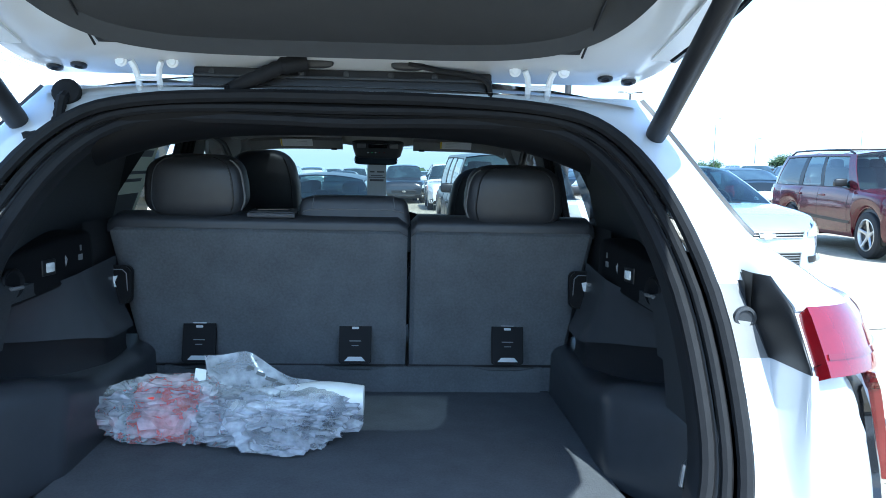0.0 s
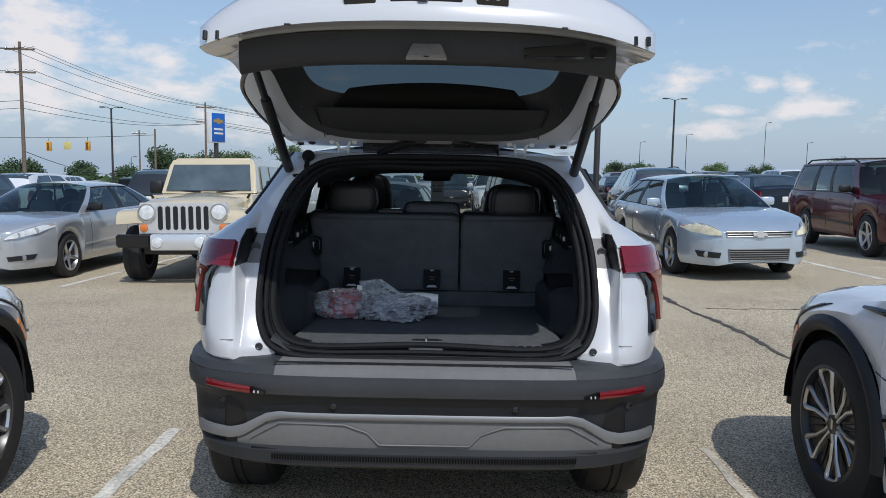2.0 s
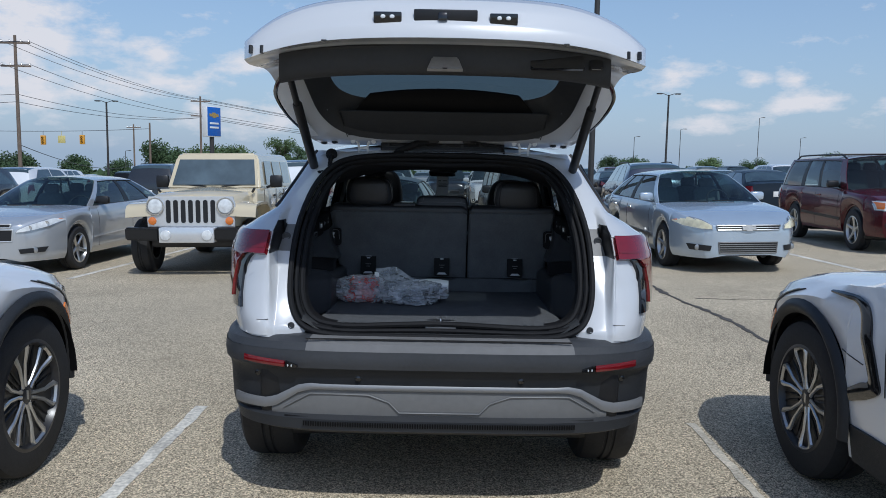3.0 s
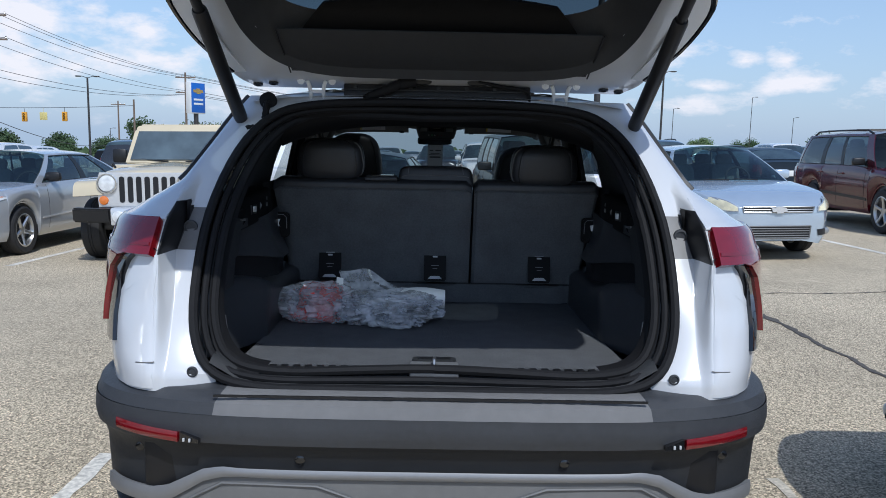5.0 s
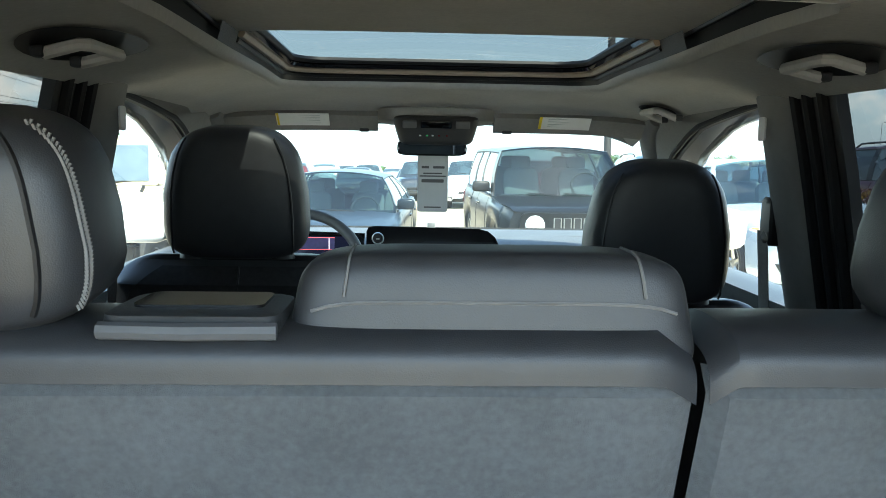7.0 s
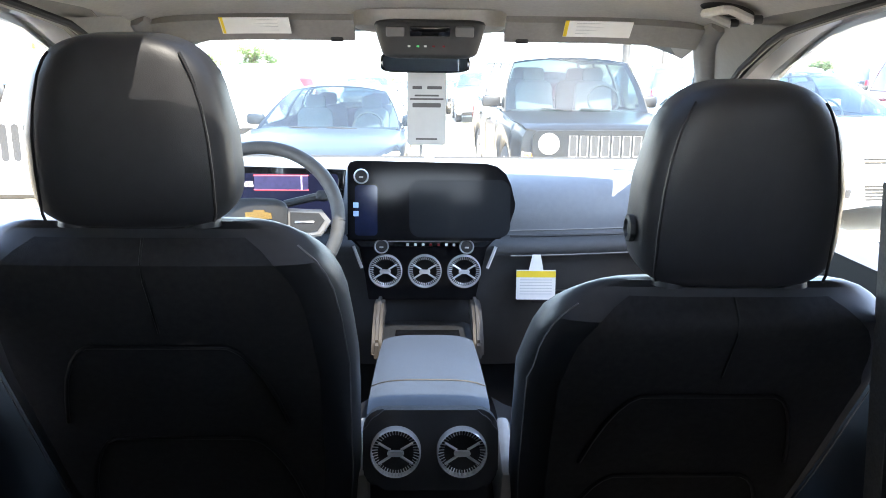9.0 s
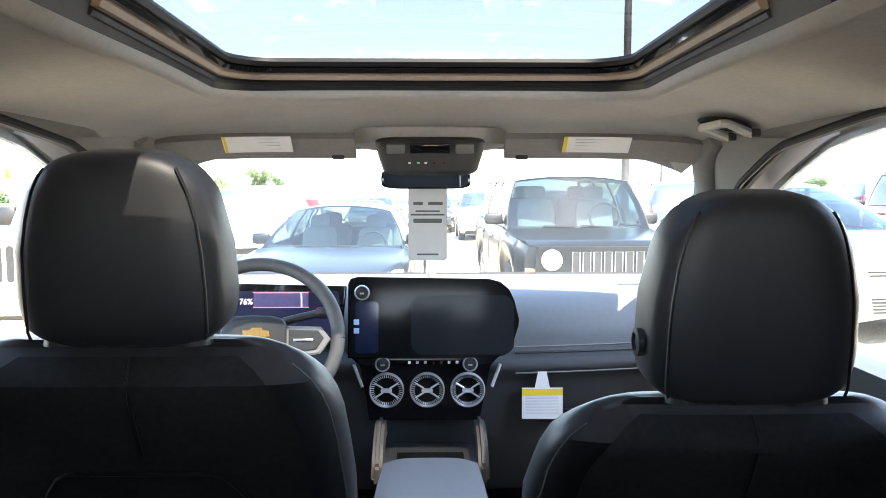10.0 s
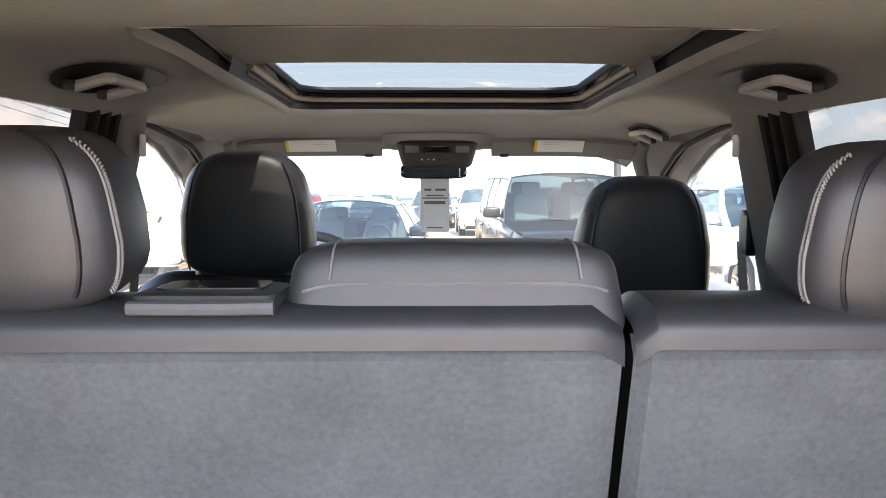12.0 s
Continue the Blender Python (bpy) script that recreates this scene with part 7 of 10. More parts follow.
    h = part("head_restraint", bm, LEATHER, seat, "black leatherette head restraint with piped edges")
    hm = pose(x, yb, top - hh / 2, 6)
    for k in (-1, 1):
        bm = bmesh.new()
        pts = []
        for t in np.linspace(0.06, 0.92, 24):
            p = Vector((k * (hw / 2 - 0.025) * lerp(DOME, t), -0.0625 * (1 - 0.35 * max(0, t - 0.5)) + 0.015 * (0.124 / 0.15) ** 2 - 0.0005 + 0.02 * max(0, (t - 0.85) / 0.15) ** 2, (t - 0.5) * hh))
            pts.append(hm @ p)
        tube(bm, pts, 0.0022, 6)
        part("piping", bm, BLACK, h)
        bm = bmesh.new()
        lathe(bm, [(0.028, 0), (0.026, 0.010), (0.009, 0.012), (0.009, 0.06), (0, 0.06)], pose(x + k * 0.088, yb, sh - 0.006), 16)
        part("post", bm, BLACK, h)
    bm = bmesh.new()
    sheet(bm, lambda u, v: Vector((x + (2 * u - 1) * 0.27, 2.25 + 0.52 * v, 0.52 + 0.03 * math.sin(math.pi * v) + 0.05 * abs(2 * u - 1) ** 4)), 16, 8, thick=0.12)
    part("seat_cushion", bm, LEATHER, seat)
    k = -1 if x > 0 else 1
    if button:
        bm = bmesh.new()
        lathe(bm, [(0.020, 0), (0.020, 0.008), (0.014, 0.010), (0.012, 0.005), (0, 0.005)], pose(x + k * (hw / 2 - 0.001), yb, top - hh * 0.72, 0, 90 * k), 18)
        part("tilt_button", bm, TRIM, h)
    # belt buckle stalk and side trim
    bm = bmesh.new()
    box(bm, (x + k * 0.285, 2.32, 0.58), (0.03, 0.16, 0.22), 0.012, (20, 0, 0))
    part("seat_side", bm, PALE_TRIM, seat)
    return seat


front_seat(-0.416, 1.464, 1.205, "black leatherette driver's seat with a felt back panel", 0.286, False)
front_seat(0.440, 1.410, 1.120, "black leatherette passenger seat with a felt back panel")
# ---- cabin ----
cabin = new("cabin")
cabin.parent = SUV
bm = bmesh.new()
sheet(bm, lambda u, v: Vector(((2 * u - 1) * 0.80, 1.0 + 2.75 * v, 0.40)), 6, 10, thick=0.03)
part("cabin_floor", bm, BLACK, cabin)
def hole_half(y):
    """Half the width of the roof opening in the headliner."""
    return lerp([(1.1, 0.345), (1.66, 0.382), (2.32, 0.392)], y)


LINER_HOLE = (hole_half, 1.10, 2.32)


def liner_z(x, y):
    return lerp([(0.55, 1.535), (0.9, 1.552), (1.3, 1.572), (2.0, 1.582), (2.35, 1.578), (2.55, 1.560), (2.66, 1.540), (2.80, 1.505)], y) - 0.058 * (abs(x) / 0.62) ** 5


bm = bmesh.new()
strips(bm, liner_z, 0.62, 0.80, 2.80, LINER_HOLE, n=(10, 16))
part("headliner", bm, LINER, cabin, "pale grey woven headliner")
sunroof = new("sunroof")
sunroof.parent = SUV
tagged(sunroof, "panoramic sunroof with its shade partly drawn")
SHADE_END = 1.715
h1 = LINER_HOLE[2]
def roof_path(inset, r, start=-0.12):
    """Round the opening's front: along its left side, round the corners, along its right side."""
    y1 = h1 - inset
    left = [(-(hole_half(y) - inset * min(1, max(0, y - 1.1) / 0.55)), y) for y in np.linspace(SHADE_END + start, y1 - r, 14)]
    e = hole_half(y1) - inset
    left += [(-e + r * (1 - math.cos(a)), y1 - r * (1 - math.sin(a))) for a in np.linspace(0.0, math.pi / 2, 9)[1:]]
    mid = [(x, y1) for x in np.linspace(-e + r, e - r, 13)[1:-1]]
    return left + mid + [(-x, y) for x, y in left[::-1]]


def roof_lip(bm, rows, start=-0.12):
    """A strip drawn round the opening; rows: inset, corner radius, height above the headliner (or over 1: above the ground)."""
    g = [[Vector((x, y, z if z > 1 else liner_z(x, y) + z)) for x, y in roof_path(i, r, start)] for i, r, z in rows]
    sheet(bm, lambda u, v: g[round(v * (len(g) - 1))][round(u * (len(g[0]) - 1))], len(g[0]) - 1, len(g) - 1)


bm = bmesh.new()
roof_lip(bm, [(-0.012, 0.002, -0.003), (-0.004, 0.060, -0.006), (0.004, 0.085, -0.007), (0.011, 0.088, -0.003), (0.015, 0.088, 0.004), (0.016, 0.088, 0.009)], -0.60)
part("liner_edge", bm, LINER, sunroof)
bm = bmesh.new()
roof_lip(bm, [(0.015, 0.088, 0.008), (0.020, 0.085, 0.022), (0.026, 0.082, 1.615), (0.040, 0.075, 1.634)])
part("roof_frame", bm, BLACK, sunroof)
TAN = mat("tan_track_seal", (0.34, 0.27, 0.20), 0.5, vary=0.1)
for inset, z, r, m in ((0.012, 1.600, 0.006, BLACK), (0.020, 1.611, 0.008, TAN), (0.028, 1.622, 0.008, GLOSS_BLACK), (0.034, 1.633, 0.008, BLACK)):
    bm = bmesh.new()
    tube(bm, [(x, y, z) for x, y in roof_path(inset + 0.008, 0.080, 0.004)], r, 6)
    part("roof_track", bm, m, sunroof)
bm = bmesh.new()
sheet(bm, lambda u, v: Vector(((2 * u - 1) * 0.42, 1.58 + 0.84 * v, 1.648 - 0.012 * (2 * u - 1) ** 2)), 8, 8)
part("roof_glass", bm, ROOF_GLASS, sunroof)
bm = bmesh.new()
def shade(u, v):
    y = 1.102 + (SHADE_END - 1.102) * v
    x = (2 * u - 1) * (hole_half(y) - 0.008)
    return Vector((x, y, liner_z(x, y) + 0.004 + 0.040 * min(1, v / 0.2)))
sheet(bm, shade, 10, 8, thick=0.005)
part("sun_shade", bm, LINER, sunroof, "grey sliding sun shade")
bm = bmesh.new()
tube(bm, [((2 * u - 1) * 0.30, 1.10, liner_z(0.3 * (2 * u - 1), 1.10) + 0.004) for u in (0, 0.25, 0.5, 0.75, 1)], 0.005, 6)
part("shade_gap", bm, BLACK, sunroof)
for s in (1, -1):
    for v0, v1, mt in ((0.0, 0.12, LINER), (0.12, 1.0, JET_BLACK)):
        bm = bmesh.new()
        sheet(bm, lambda u, v: Vector((s * (hole_half(1.1 + (SHADE_END - 1.1) * u) + 0.003 - 0.006 * (v0 + (v1 - v0) * v)), 1.1 + (SHADE_END - 1.1) * u, liner_z(0.36, 1.1 + (SHADE_END - 1.1) * u) - 0.002 + 0.052 * (v0 + (v1 - v0) * v))), 12, 3)
        part("shade_side", bm, mt, sunroof)
    bm = bmesh.new()
    tube(bm, [(s * (hole_half(y) - 0.006), y, liner_z(hole_half(y), y) + 0.004 + 0.036 * min(1, (y - 1.1) / 0.12)) for y in np.linspace(1.11, SHADE_END, 9)], 0.005, 6)
    part("shade_gap", bm, BLACK, sunroof)
bm = bmesh.new()
tube(bm, [(x, SHADE_END, liner_z(x, SHADE_END) + 0.0435) for x in np.linspace(-0.365, 0.365, 9)], 0.004, 6)
part("shade_rail", bm, LINER, sunroof)

# pillars, window frames, doors
PILLAR = mat("grey_pillar_trim", (0.20, 0.197, 0.188), 0.8, vary=0.06, scale=60, bump=0.4, bscale=900)
for s in (1, -1):
    def rail(y):
        """The roof's side edge over the windows."""
        return Vector((s * lerp([(0.9, 0.61), (1.4, 0.64), (2.1, 0.635), (2.3, 0.64), (2.53, 0.660), (2.75, 0.71)], y), y, lerp([(0.9, 1.465), (1.4, 1.528), (1.75, 1.530), (2.0, 1.512), (2.3, 1.482), (2.53, 1.412), (2.75, 1.335)], y)))
    bm = bmesh.new()
    sheet(bm, lambda u, v: rail(0.85 + 1.95 * u) + Vector((s * (0.02 - 0.04 * v + 0.02 * math.sin(math.pi * v)), 0, 0.004 + 0.05 * v)), 24, 6, thick=0.008)
    part("roof_rail_trim", bm, PILLAR, cabin)
    bm = bmesh.new()
    tube(bm, [rail(y) + Vector((-s * 0.006, 0, 0.006)) for y in np.linspace(0.95, 2.74, 24)], 0.007, 8)
    part("door_seal", bm, RUBBER, cabin)
    # windscreen pillar
    bm = bmesh.new()
    pts = spline([(s * 0.612, 2.52, 1.520), (s * 0.626, 2.63, 1.488), (s * 0.715, 2.85, 1.388), (s * 0.795, 3.15, 1.250), (s * 0.860, 3.50, 1.090)], 16)
    tube(bm, pts, [0.026 + 0.014 * min(1, i / 6) for i in range(17)], 12, 0.85)
    part("windscreen_pillar", bm, PILLAR, cabin, "pale grey windscreen pillar trim")
    bm = bmesh.new()
    def web(u, v):
        p = Vector(pts[round(u * 10)])
        q = rail(2.25 + 0.50 * u) + Vector((0, 0, 0.012))
        w = p.lerp(q, v)
        return w + Vector((-s * 0.012 * math.sin(math.pi * v), 0, 0))
    sheet(bm, web, 10, 8)
    part("pillar_web", bm, PILLAR, cabin)
    # the white outer pillar over it
    bm = bmesh.new()
    def skin(u, v):
        p = Vector(pts[round(u * 16)])
        q = rail(2.25 + 0.50 * min(1, u * 1.6)) if u < 0.625 else p + Vector((s * 0.03, 0.0, -0.04))
        a = p + Vector((-s * 0.035, 0.025, 0.050))
        b = q + Vector((s * 0.085, 0, 0.020))
        return a.lerp(b, v) + Vector((s * 0.015, 0, 0.03)) * math.sin(math.pi * v)
    sheet(bm, skin, 16, 8)
    part("pillar_skin", bm, WHITE, body)
    # middle pillar
    bm = bmesh.new()
    def post(u, v):
        z = 0.45 + 1.09 * u
        w = 0.15 - 0.02 * u
        x = lerp([(0.45, 0.79), (1.08, 0.730), (1.40, 0.655), (1.54, 0.620)], z)
        a = math.pi * v
        return Vector((s * (x - 0.030 * math.sin(a)), lerp([(0.45, 1.87), (1.1, 1.86), (1.54, 1.83)], z) + w / 2 * math.cos(a), z))
    sheet(bm, post, 18, 8)
    part("door_pillar", bm, PILLAR, cabin, "grey pillar trim with a seat belt")
    bm = bmesh.new()
    sheet(bm, lambda u, v: Vector((s * lerp([(0.5, 0.80), (1.08, 0.750), (1.40, 0.676), (1.54, 0.638)], 0.5 + 1.04 * u), lerp([(0.5, 1.66), (1.1, 1.660), (1.54, 1.625)], 0.5 + 1.04 * u) + 0.15 * v, 0.5 + 1.04 * u)), 14, 3, thick=0.02)
    part("window_channel", bm, BLACK, cabin)
    for d in (0.035, 0.085, 0.130):
        bm = bmesh.new()
        tube(bm, [(s * (lerp([(0.5, 0.80), (1.08, 0.750), (1.40, 0.676), (1.54, 0.638)], z) - 0.022), lerp([(0.5, 1.66), (1.1, 1.660), (1.54, 1.625)], z) + d, z) for z in np.linspace(0.5, 1.54, 12)], 0.012, 8)
        part("door_seal", bm, RUBBER, cabin)
    bm = bmesh.new()
    cushion(bm, (s * 0.660, 1.90, 1.290), (0.035, 0.05, 0.10), 0.4, (8, 10))
    bt = part("belt_anchor", bm, BLACK, cabin)
    bm = bmesh.new()
    sheet(bm, lambda u, v: Vector((s * (0.645 + 0.07 * u), 1.885 + 0.045 * v + 0.03 * u, 1.27 - 0.70 * u)), 8, 2, thick=0.002)
    part("seat_belt", bm, mat("seat_belt_web", (0.20, 0.195, 0.19), 0.8, vary=0.2, scale=200), bt)
    bm = bmesh.new()
    slab(bm, rounded(0.020, 0.045, 0.006), 0.004, pose(s * 0.600, 1.835, 1.470, 90, 0, -s * 80))
    part("pillar_badge", bm, PAPER, cabin)
    # doors
    for y0, y1 in ((1.02, 1.80), (1.95, 3.30)):
        bm = bmesh.new()
        sheet(bm, lambda u, v: Vector((s * (0.80 - 0.035 * v + 0.02 * math.sin(math.pi * v * 3)), y0 + (y1 - y0) * u, 0.42 + 0.67 * v)), 8, 14)
        d = part("door_card", bm, TRIM, cabin)
        bm = bmesh.new()
        sheet(bm, lambda u, v: Vector((s * (0.765 + 0.13 * v), y0 + (y1 - y0) * u, 1.09 + 0.012 * math.sin(math.pi * v))), 8, 3)
        part("door_top", bm, LEATHER, d)
        bm = bmesh.new()
        cushion(bm, (s * 0.745, (y0 + y1) / 2, 0.80), (0.09, 0.55, 0.07), 0.4, (8, 14))
        part("arm_rest", bm, LEATHER, d)
    # window panes
    def glass_pt(y, t):
        top = rail(min(max(y, 0.9), 2.75))
        low_p = Vector((s * 0.880, y, 1.09))
        if y > 2.75:
            k = (y - 2.75) / 0.80
            top = Vector((s * (0.71 + 0.08 * k), y, 1.335 - 0.235 * k))
        return low_p.lerp(top + Vector((s * 0.078, 0, 0.015)), t)
    for y0, y1, m in ((1.14, 1.86, TINTED), (1.97, 3.35, CLEAR)):
        bm = bmesh.new()
        sheet(bm, lambda u, v: glass_pt(y0 + (y1 - y0) * u, v), 12, 5)
        part("door_window", bm, m, SUV)
    bm = bmesh.new()
    sheet(bm, lambda u, v: glass_pt(0.74 + 0.40 * u, 0.05 + 0.92 * v * (0.35 + 0.65 * u)), 6, 5)
    part("quarter_window", bm, TINTED, SUV)
    bm = bmesh.new()
    sheet(bm, lambda u, v: Vector((s * (lerp([(1.08, 0.761), (1.48, 0.626), (1.58, 0.600)], 1.08 + 0.48 * u)), 0.96 + (0.04 + 0.456 * max(0, u - 0.354)) * v, 1.08 + 0.48 * u)), 18, 6, thick=0.02)
    part("rear_door_frame", bm, JET_BLACK, cabin)
    # grab handles over the doors
    for y, x0, big in (((1.44, 0.494, 1.0), (2.38, 0.560, 0.62)) if s > 0 else ((1.44, 0.494, 1.0),)):
        g = new("grab_handle")
        g.parent = SUV
        tagged(g, "pale grey folding grab handle in a dark recess")
        bm = bmesh.new()
        def bowl(u, v):
            x = x0 + 0.070 * big * v * math.cos(2 * math.pi * u)
            return Vector((s * x, y - 0.01 + 0.130 * big * v * math.sin(2 * math.pi * u), liner_z(x, y) - 0.006 + 0.003 * (1 - v)))
        sheet(bm, bowl, 28, 4)
        part("handle_recess", bm, JET_BLACK, g)
        bm = bmesh.new()
        xi, xf = x0 - 0.022, x0 + 0.036
        zi, zf = liner_z(xi, y) - 0.016, liner_z(xf, y) - 0.016
        tube(bm, [(s * xf, y - 0.056, zf), (s * (xi + 0.012), y - 0.058, zi), (s * (xi + 0.002), y - 0.054, zi), (s * xi, y - 0.046, zi), (s * xi, y + 0.046, zi), (s * (xi + 0.002), y + 0.054, zi), (s * (xi + 0.012), y + 0.058, zi), (s * xf, y + 0.056, zf)], 0.0085, 8)
        part("handle_bar", bm, PALE_TRIM, g)
        for k in (-1, 1):
            bm = bmesh.new()
            cushion(bm, (s * (xf + 0.004), y + k * 0.057, zf + 0.002), (0.018, 0.022, 0.016), 0.4, (8, 8))
            part("handle_foot", bm, TRIM, g)
# windscreen
bm = bmesh.new()
def screen(u, v):
    q = 2 * u - 1
    y = 2.72 + 0.92 * v - 0.06 * q * q
    return Vector((q * (0.65 + 0.20 * v), y, 1.515 - 0.44 * v))
sheet(bm, screen, 12, 10)
part("windscreen", bm, WINDSCREEN, SUV)
bm = bmesh.new()
sheet(bm, lambda u, v: Vector(((2 * u - 1) * 0.80, 3.60 + 0.12 * v, 1.116 - 0.02 * v)), 10, 2, thick=0.01)
part("cowl", bm, BLACK, body)
bm = bmesh.new()
box(bm, (0, 2.765, 1.528), (1.24, 0.07, 0.03), 0.008)
part("header_rail", bm, LINER, cabin)
# visors
VISOR = mat("grey_visor_cloth", (0.22, 0.213, 0.203), 0.9, vary=0.08, scale=120, bump=0.4, bscale=1200)
for s in (1, -1):
    v_ = new("sun_visor")
    v_.parent = SUV
    tagged(v_, "grey sun visor with a white warning label")
    bm = bmesh.new()
    def visor(u, v):
        x = 0.165 + 0.425 * u
        return Vector((s * x, 2.595 + 0.05 * v - 0.03 * u ** 3, 1.532 - 0.040 * v - 0.014 * u ** 4))
    sheet(bm, visor, 14, 4, thick=0.018)
    part("visor_panel", bm, VISOR, v_)
    bm = bmesh.new()
    a = 0.300 if s < 0 else 0.29
    sheet(bm, lambda u, v: Vector((s * (a + 0.145 * u), 2.570 + 0.035 * v - 0.03 * ((a + 0.145 * u - 0.165) / 0.425) ** 3, 1.5225 - 0.031 * v - 0.03 * ((a + 0.145 * u - 0.165) / 0.425) ** 4 * 0.47)), 6, 2, thick=0.0015)
    lb = part("warning_label", bm, PAPER, v_)
    bm = bmesh.new()
    x0 = a + 0.138 if s < 0 else a
    sheet(bm, lambda u, v: Vector((s * (x0 + 0.008 * u), 2.5685 + 0.035 * v - 0.03 * ((x0 - 0.165) / 0.425) ** 3, 1.5225 - 0.031 * v - 0.03 * ((x0 - 0.165) / 0.425) ** 4 * 0.47)), 1, 2, thick=0.001)
    part("label_edge", bm, YELLOW, lb)
    for i in range(4):
        bm = bmesh.new()
        box(bm, (s * (a + 0.075), 2.5705 + 0.008 * i, 1.5165 - 0.0065 * i), (0.10, 0.001, 0.0018), 0)
        part("print_bar", bm, GREY_PAPER, lb)
    bm = bmesh.new()
    box(bm, (s * 0.205, 2.635, 1.484), (0.030, 0.02, 0.018), 0.005)
    part("visor_clip", bm, BLACK, v_)
# overhead console and mirror
oh = new("overhead_console")
oh.parent = SUV
tagged(oh, "grey overhead console with map lamps and buttons")
bm = bmesh.new()
cushion(bm, (0, 2.66, 1.482), (0.232, 0.15, 0.084), 0.28, (10, 20), (0, 0, 0), lambda v: Vector((v.x * (1 + 0.10 * v.z / 0.04), v.y, v.z)))
part("console_body", bm, TRIM, oh)
bm = bmesh.new()
cushion(bm, (0, 2.72, 1.528), (0.36, 0.22, 0.06), 0.5, (10, 20))
part("console_base", bm, LINER, oh)
for x, w, m in ((-0.075, 0.040, CLEAR_LENS), (0.075, 0.040, CLEAR_LENS), (0, 0.088, GLOSS_BLACK)):
    bm = bmesh.new()
    box(bm, (x, 2.588, 1.497), (w, 0.012, 0.022), 0.003, (18, 0, 0))
    part("map_lamp" if m is CLEAR_LENS else "tray", bm, m if m is GLOSS_BLACK else GREY_TRIM, oh)
for x, m in ((-0.045, PAPER), (-0.026, mat("green_key", (0.05, 0.5, 0.15), 0.4, emit=0.05, vary=0)), (-0.010, PAPER), (0.008, RED_LENS), (0.030, RED_LENS)):
    bm = bmesh.new()
    box(bm, (x, 2.586, 1.466), (0.006, 0.006, 0.004), 0.001)
    part("button", bm, m, oh)
mr = new("rear_view_mirror")
mr.parent = SUV
bm = bmesh.new()
cushion(bm, (-0.010, 2.655, 1.432), (0.205, 0.030, 0.046), 0.40, (10, 24))
part("mirror_housing", bm, GLOSS_BLACK, mr)
bm = bmesh.new()
slab(bm, rounded(0.190, 0.036, 0.014), 0.002, pose(-0.010, 2.640, 1.432, 98))
part("mirror_glass", bm, MIRROR, mr)
bm = bmesh.new()
tube(bm, [(0, 2.67, 1.445), (0, 2.71, 1.48)], 0.014, 8)
part("mirror_stalk", bm, BLACK, mr)

# ---- dashboard ----
dash = new("dashboard")
dash.parent = SUV
tagged(dash, "grey padded dashboard with wide screens and round vents")
DASH_TOP = mat("blue_grey_dash", (0.095, 0.104, 0.116), 0.6, vary=0.08, scale=60, bump=0.4, bscale=900)
bm = bmesh.new()
prof = spline([(3.62, 1.108), (3.35, 1.122), (3.12, 1.115), (3.03, 1.088), (2.985, 1.03), (2.975, 0.965)], 20)
sheet(bm, lambda u, v: Vector(((2 * u - 1) * 0.76, prof[round(v * 20)][0] + 0.10 * (2 * u - 1) ** 2 * (v > 0.3), prof[round(v * 20)][1])), 24, 20)
part("dash_top", bm, DASH_TOP, dash)
bm = bmesh.new()
low_p = spline([(2.975, 0.965), (2.94, 0.945), (2.935, 0.92), (2.955, 0.885), (2.97, 0.80), (2.99, 0.70), (3.05, 0.55)], 24)
sheet(bm, lambda u, v: Vector(((2 * u - 1) * 0.76, low_p[round(v * 24)][0] + 0.10 * (2 * u - 1) ** 2, low_p[round(v * 24)][1])), 24, 24)
part("dash_lower", bm, TRIM, dash)
for z, y, m in ((0.978, 2.972, THREAD), (0.962, 2.968, BLACK), (0.915, 2.930, THREAD)):
    bm = bmesh.new()
    tube(bm, [(x, y + 0.10 * (x / 0.76) ** 2, z + 0.004 * (x - 0.3)) for x in np.linspace(0.23, 0.70, 16)], 0.0022 if m is THREAD else 0.004, 5)
    part("dash_stitch", bm, m, dash)
bm = bmesh.new()
sheet(bm, lambda u, v: Vector((0.22 + 0.46 * u, 2.960 + 0.02 * math.sin(math.pi * v) + 0.10 * ((0.22 + 0.46 * u) / 0.76) ** 2, 0.920 + 0.030 * v)), 12, 3, thick=0.004)
part("vent_slot", bm, BLACK, dash)
bm = bmesh.new()
box(bm, (0.40, 2.985, 0.80), (0.30, 0.02, 0.006), 0.001)
part("glovebox_joint", bm, BLACK, dash)
bm = bmesh.new()
slab(bm, rounded(0.10, 0.022, 0.008), 0.012, pose(0.345, 2.985, 0.780, 90))
part("glovebox_handle", bm, BLACK, dash)
# screens
SCREEN_BLACK = mat("screen_surround_black", (0.006, 0.006, 0.007), 0.09, vary=0.0, spec=0.11)
bm = bmesh.new()
slab(bm, [(-0.225, -0.104), (0.150, -0.104), (0.185, -0.098), (0.203, -0.080), (0.222, -0.022), (0.224, -0.005), (0.212, 0.045), (0.198, 0.075), (0.175, 0.094), (0.145, 0.102), (-0.20, 0.108), (-0.218, 0.103), (-0.225, 0.09)], 0.030, pose(0.010, 2.930, 1.068, 82), 0.004)
sc = part("centre_screen", bm, SCREEN_BLACK, dash, "dark switched-off touch screen")
bm = bmesh.new()
slab(bm, rounded(0.27, 0.155, 0.03), 0.002, pose(0.085, 2.8985, 1.054, 82))
part("screen_inset", bm, mat("dark_screen", (0.016, 0.018, 0.021), 0.10, vary=0.0, spec=0.07), sc)
bm = bmesh.new()
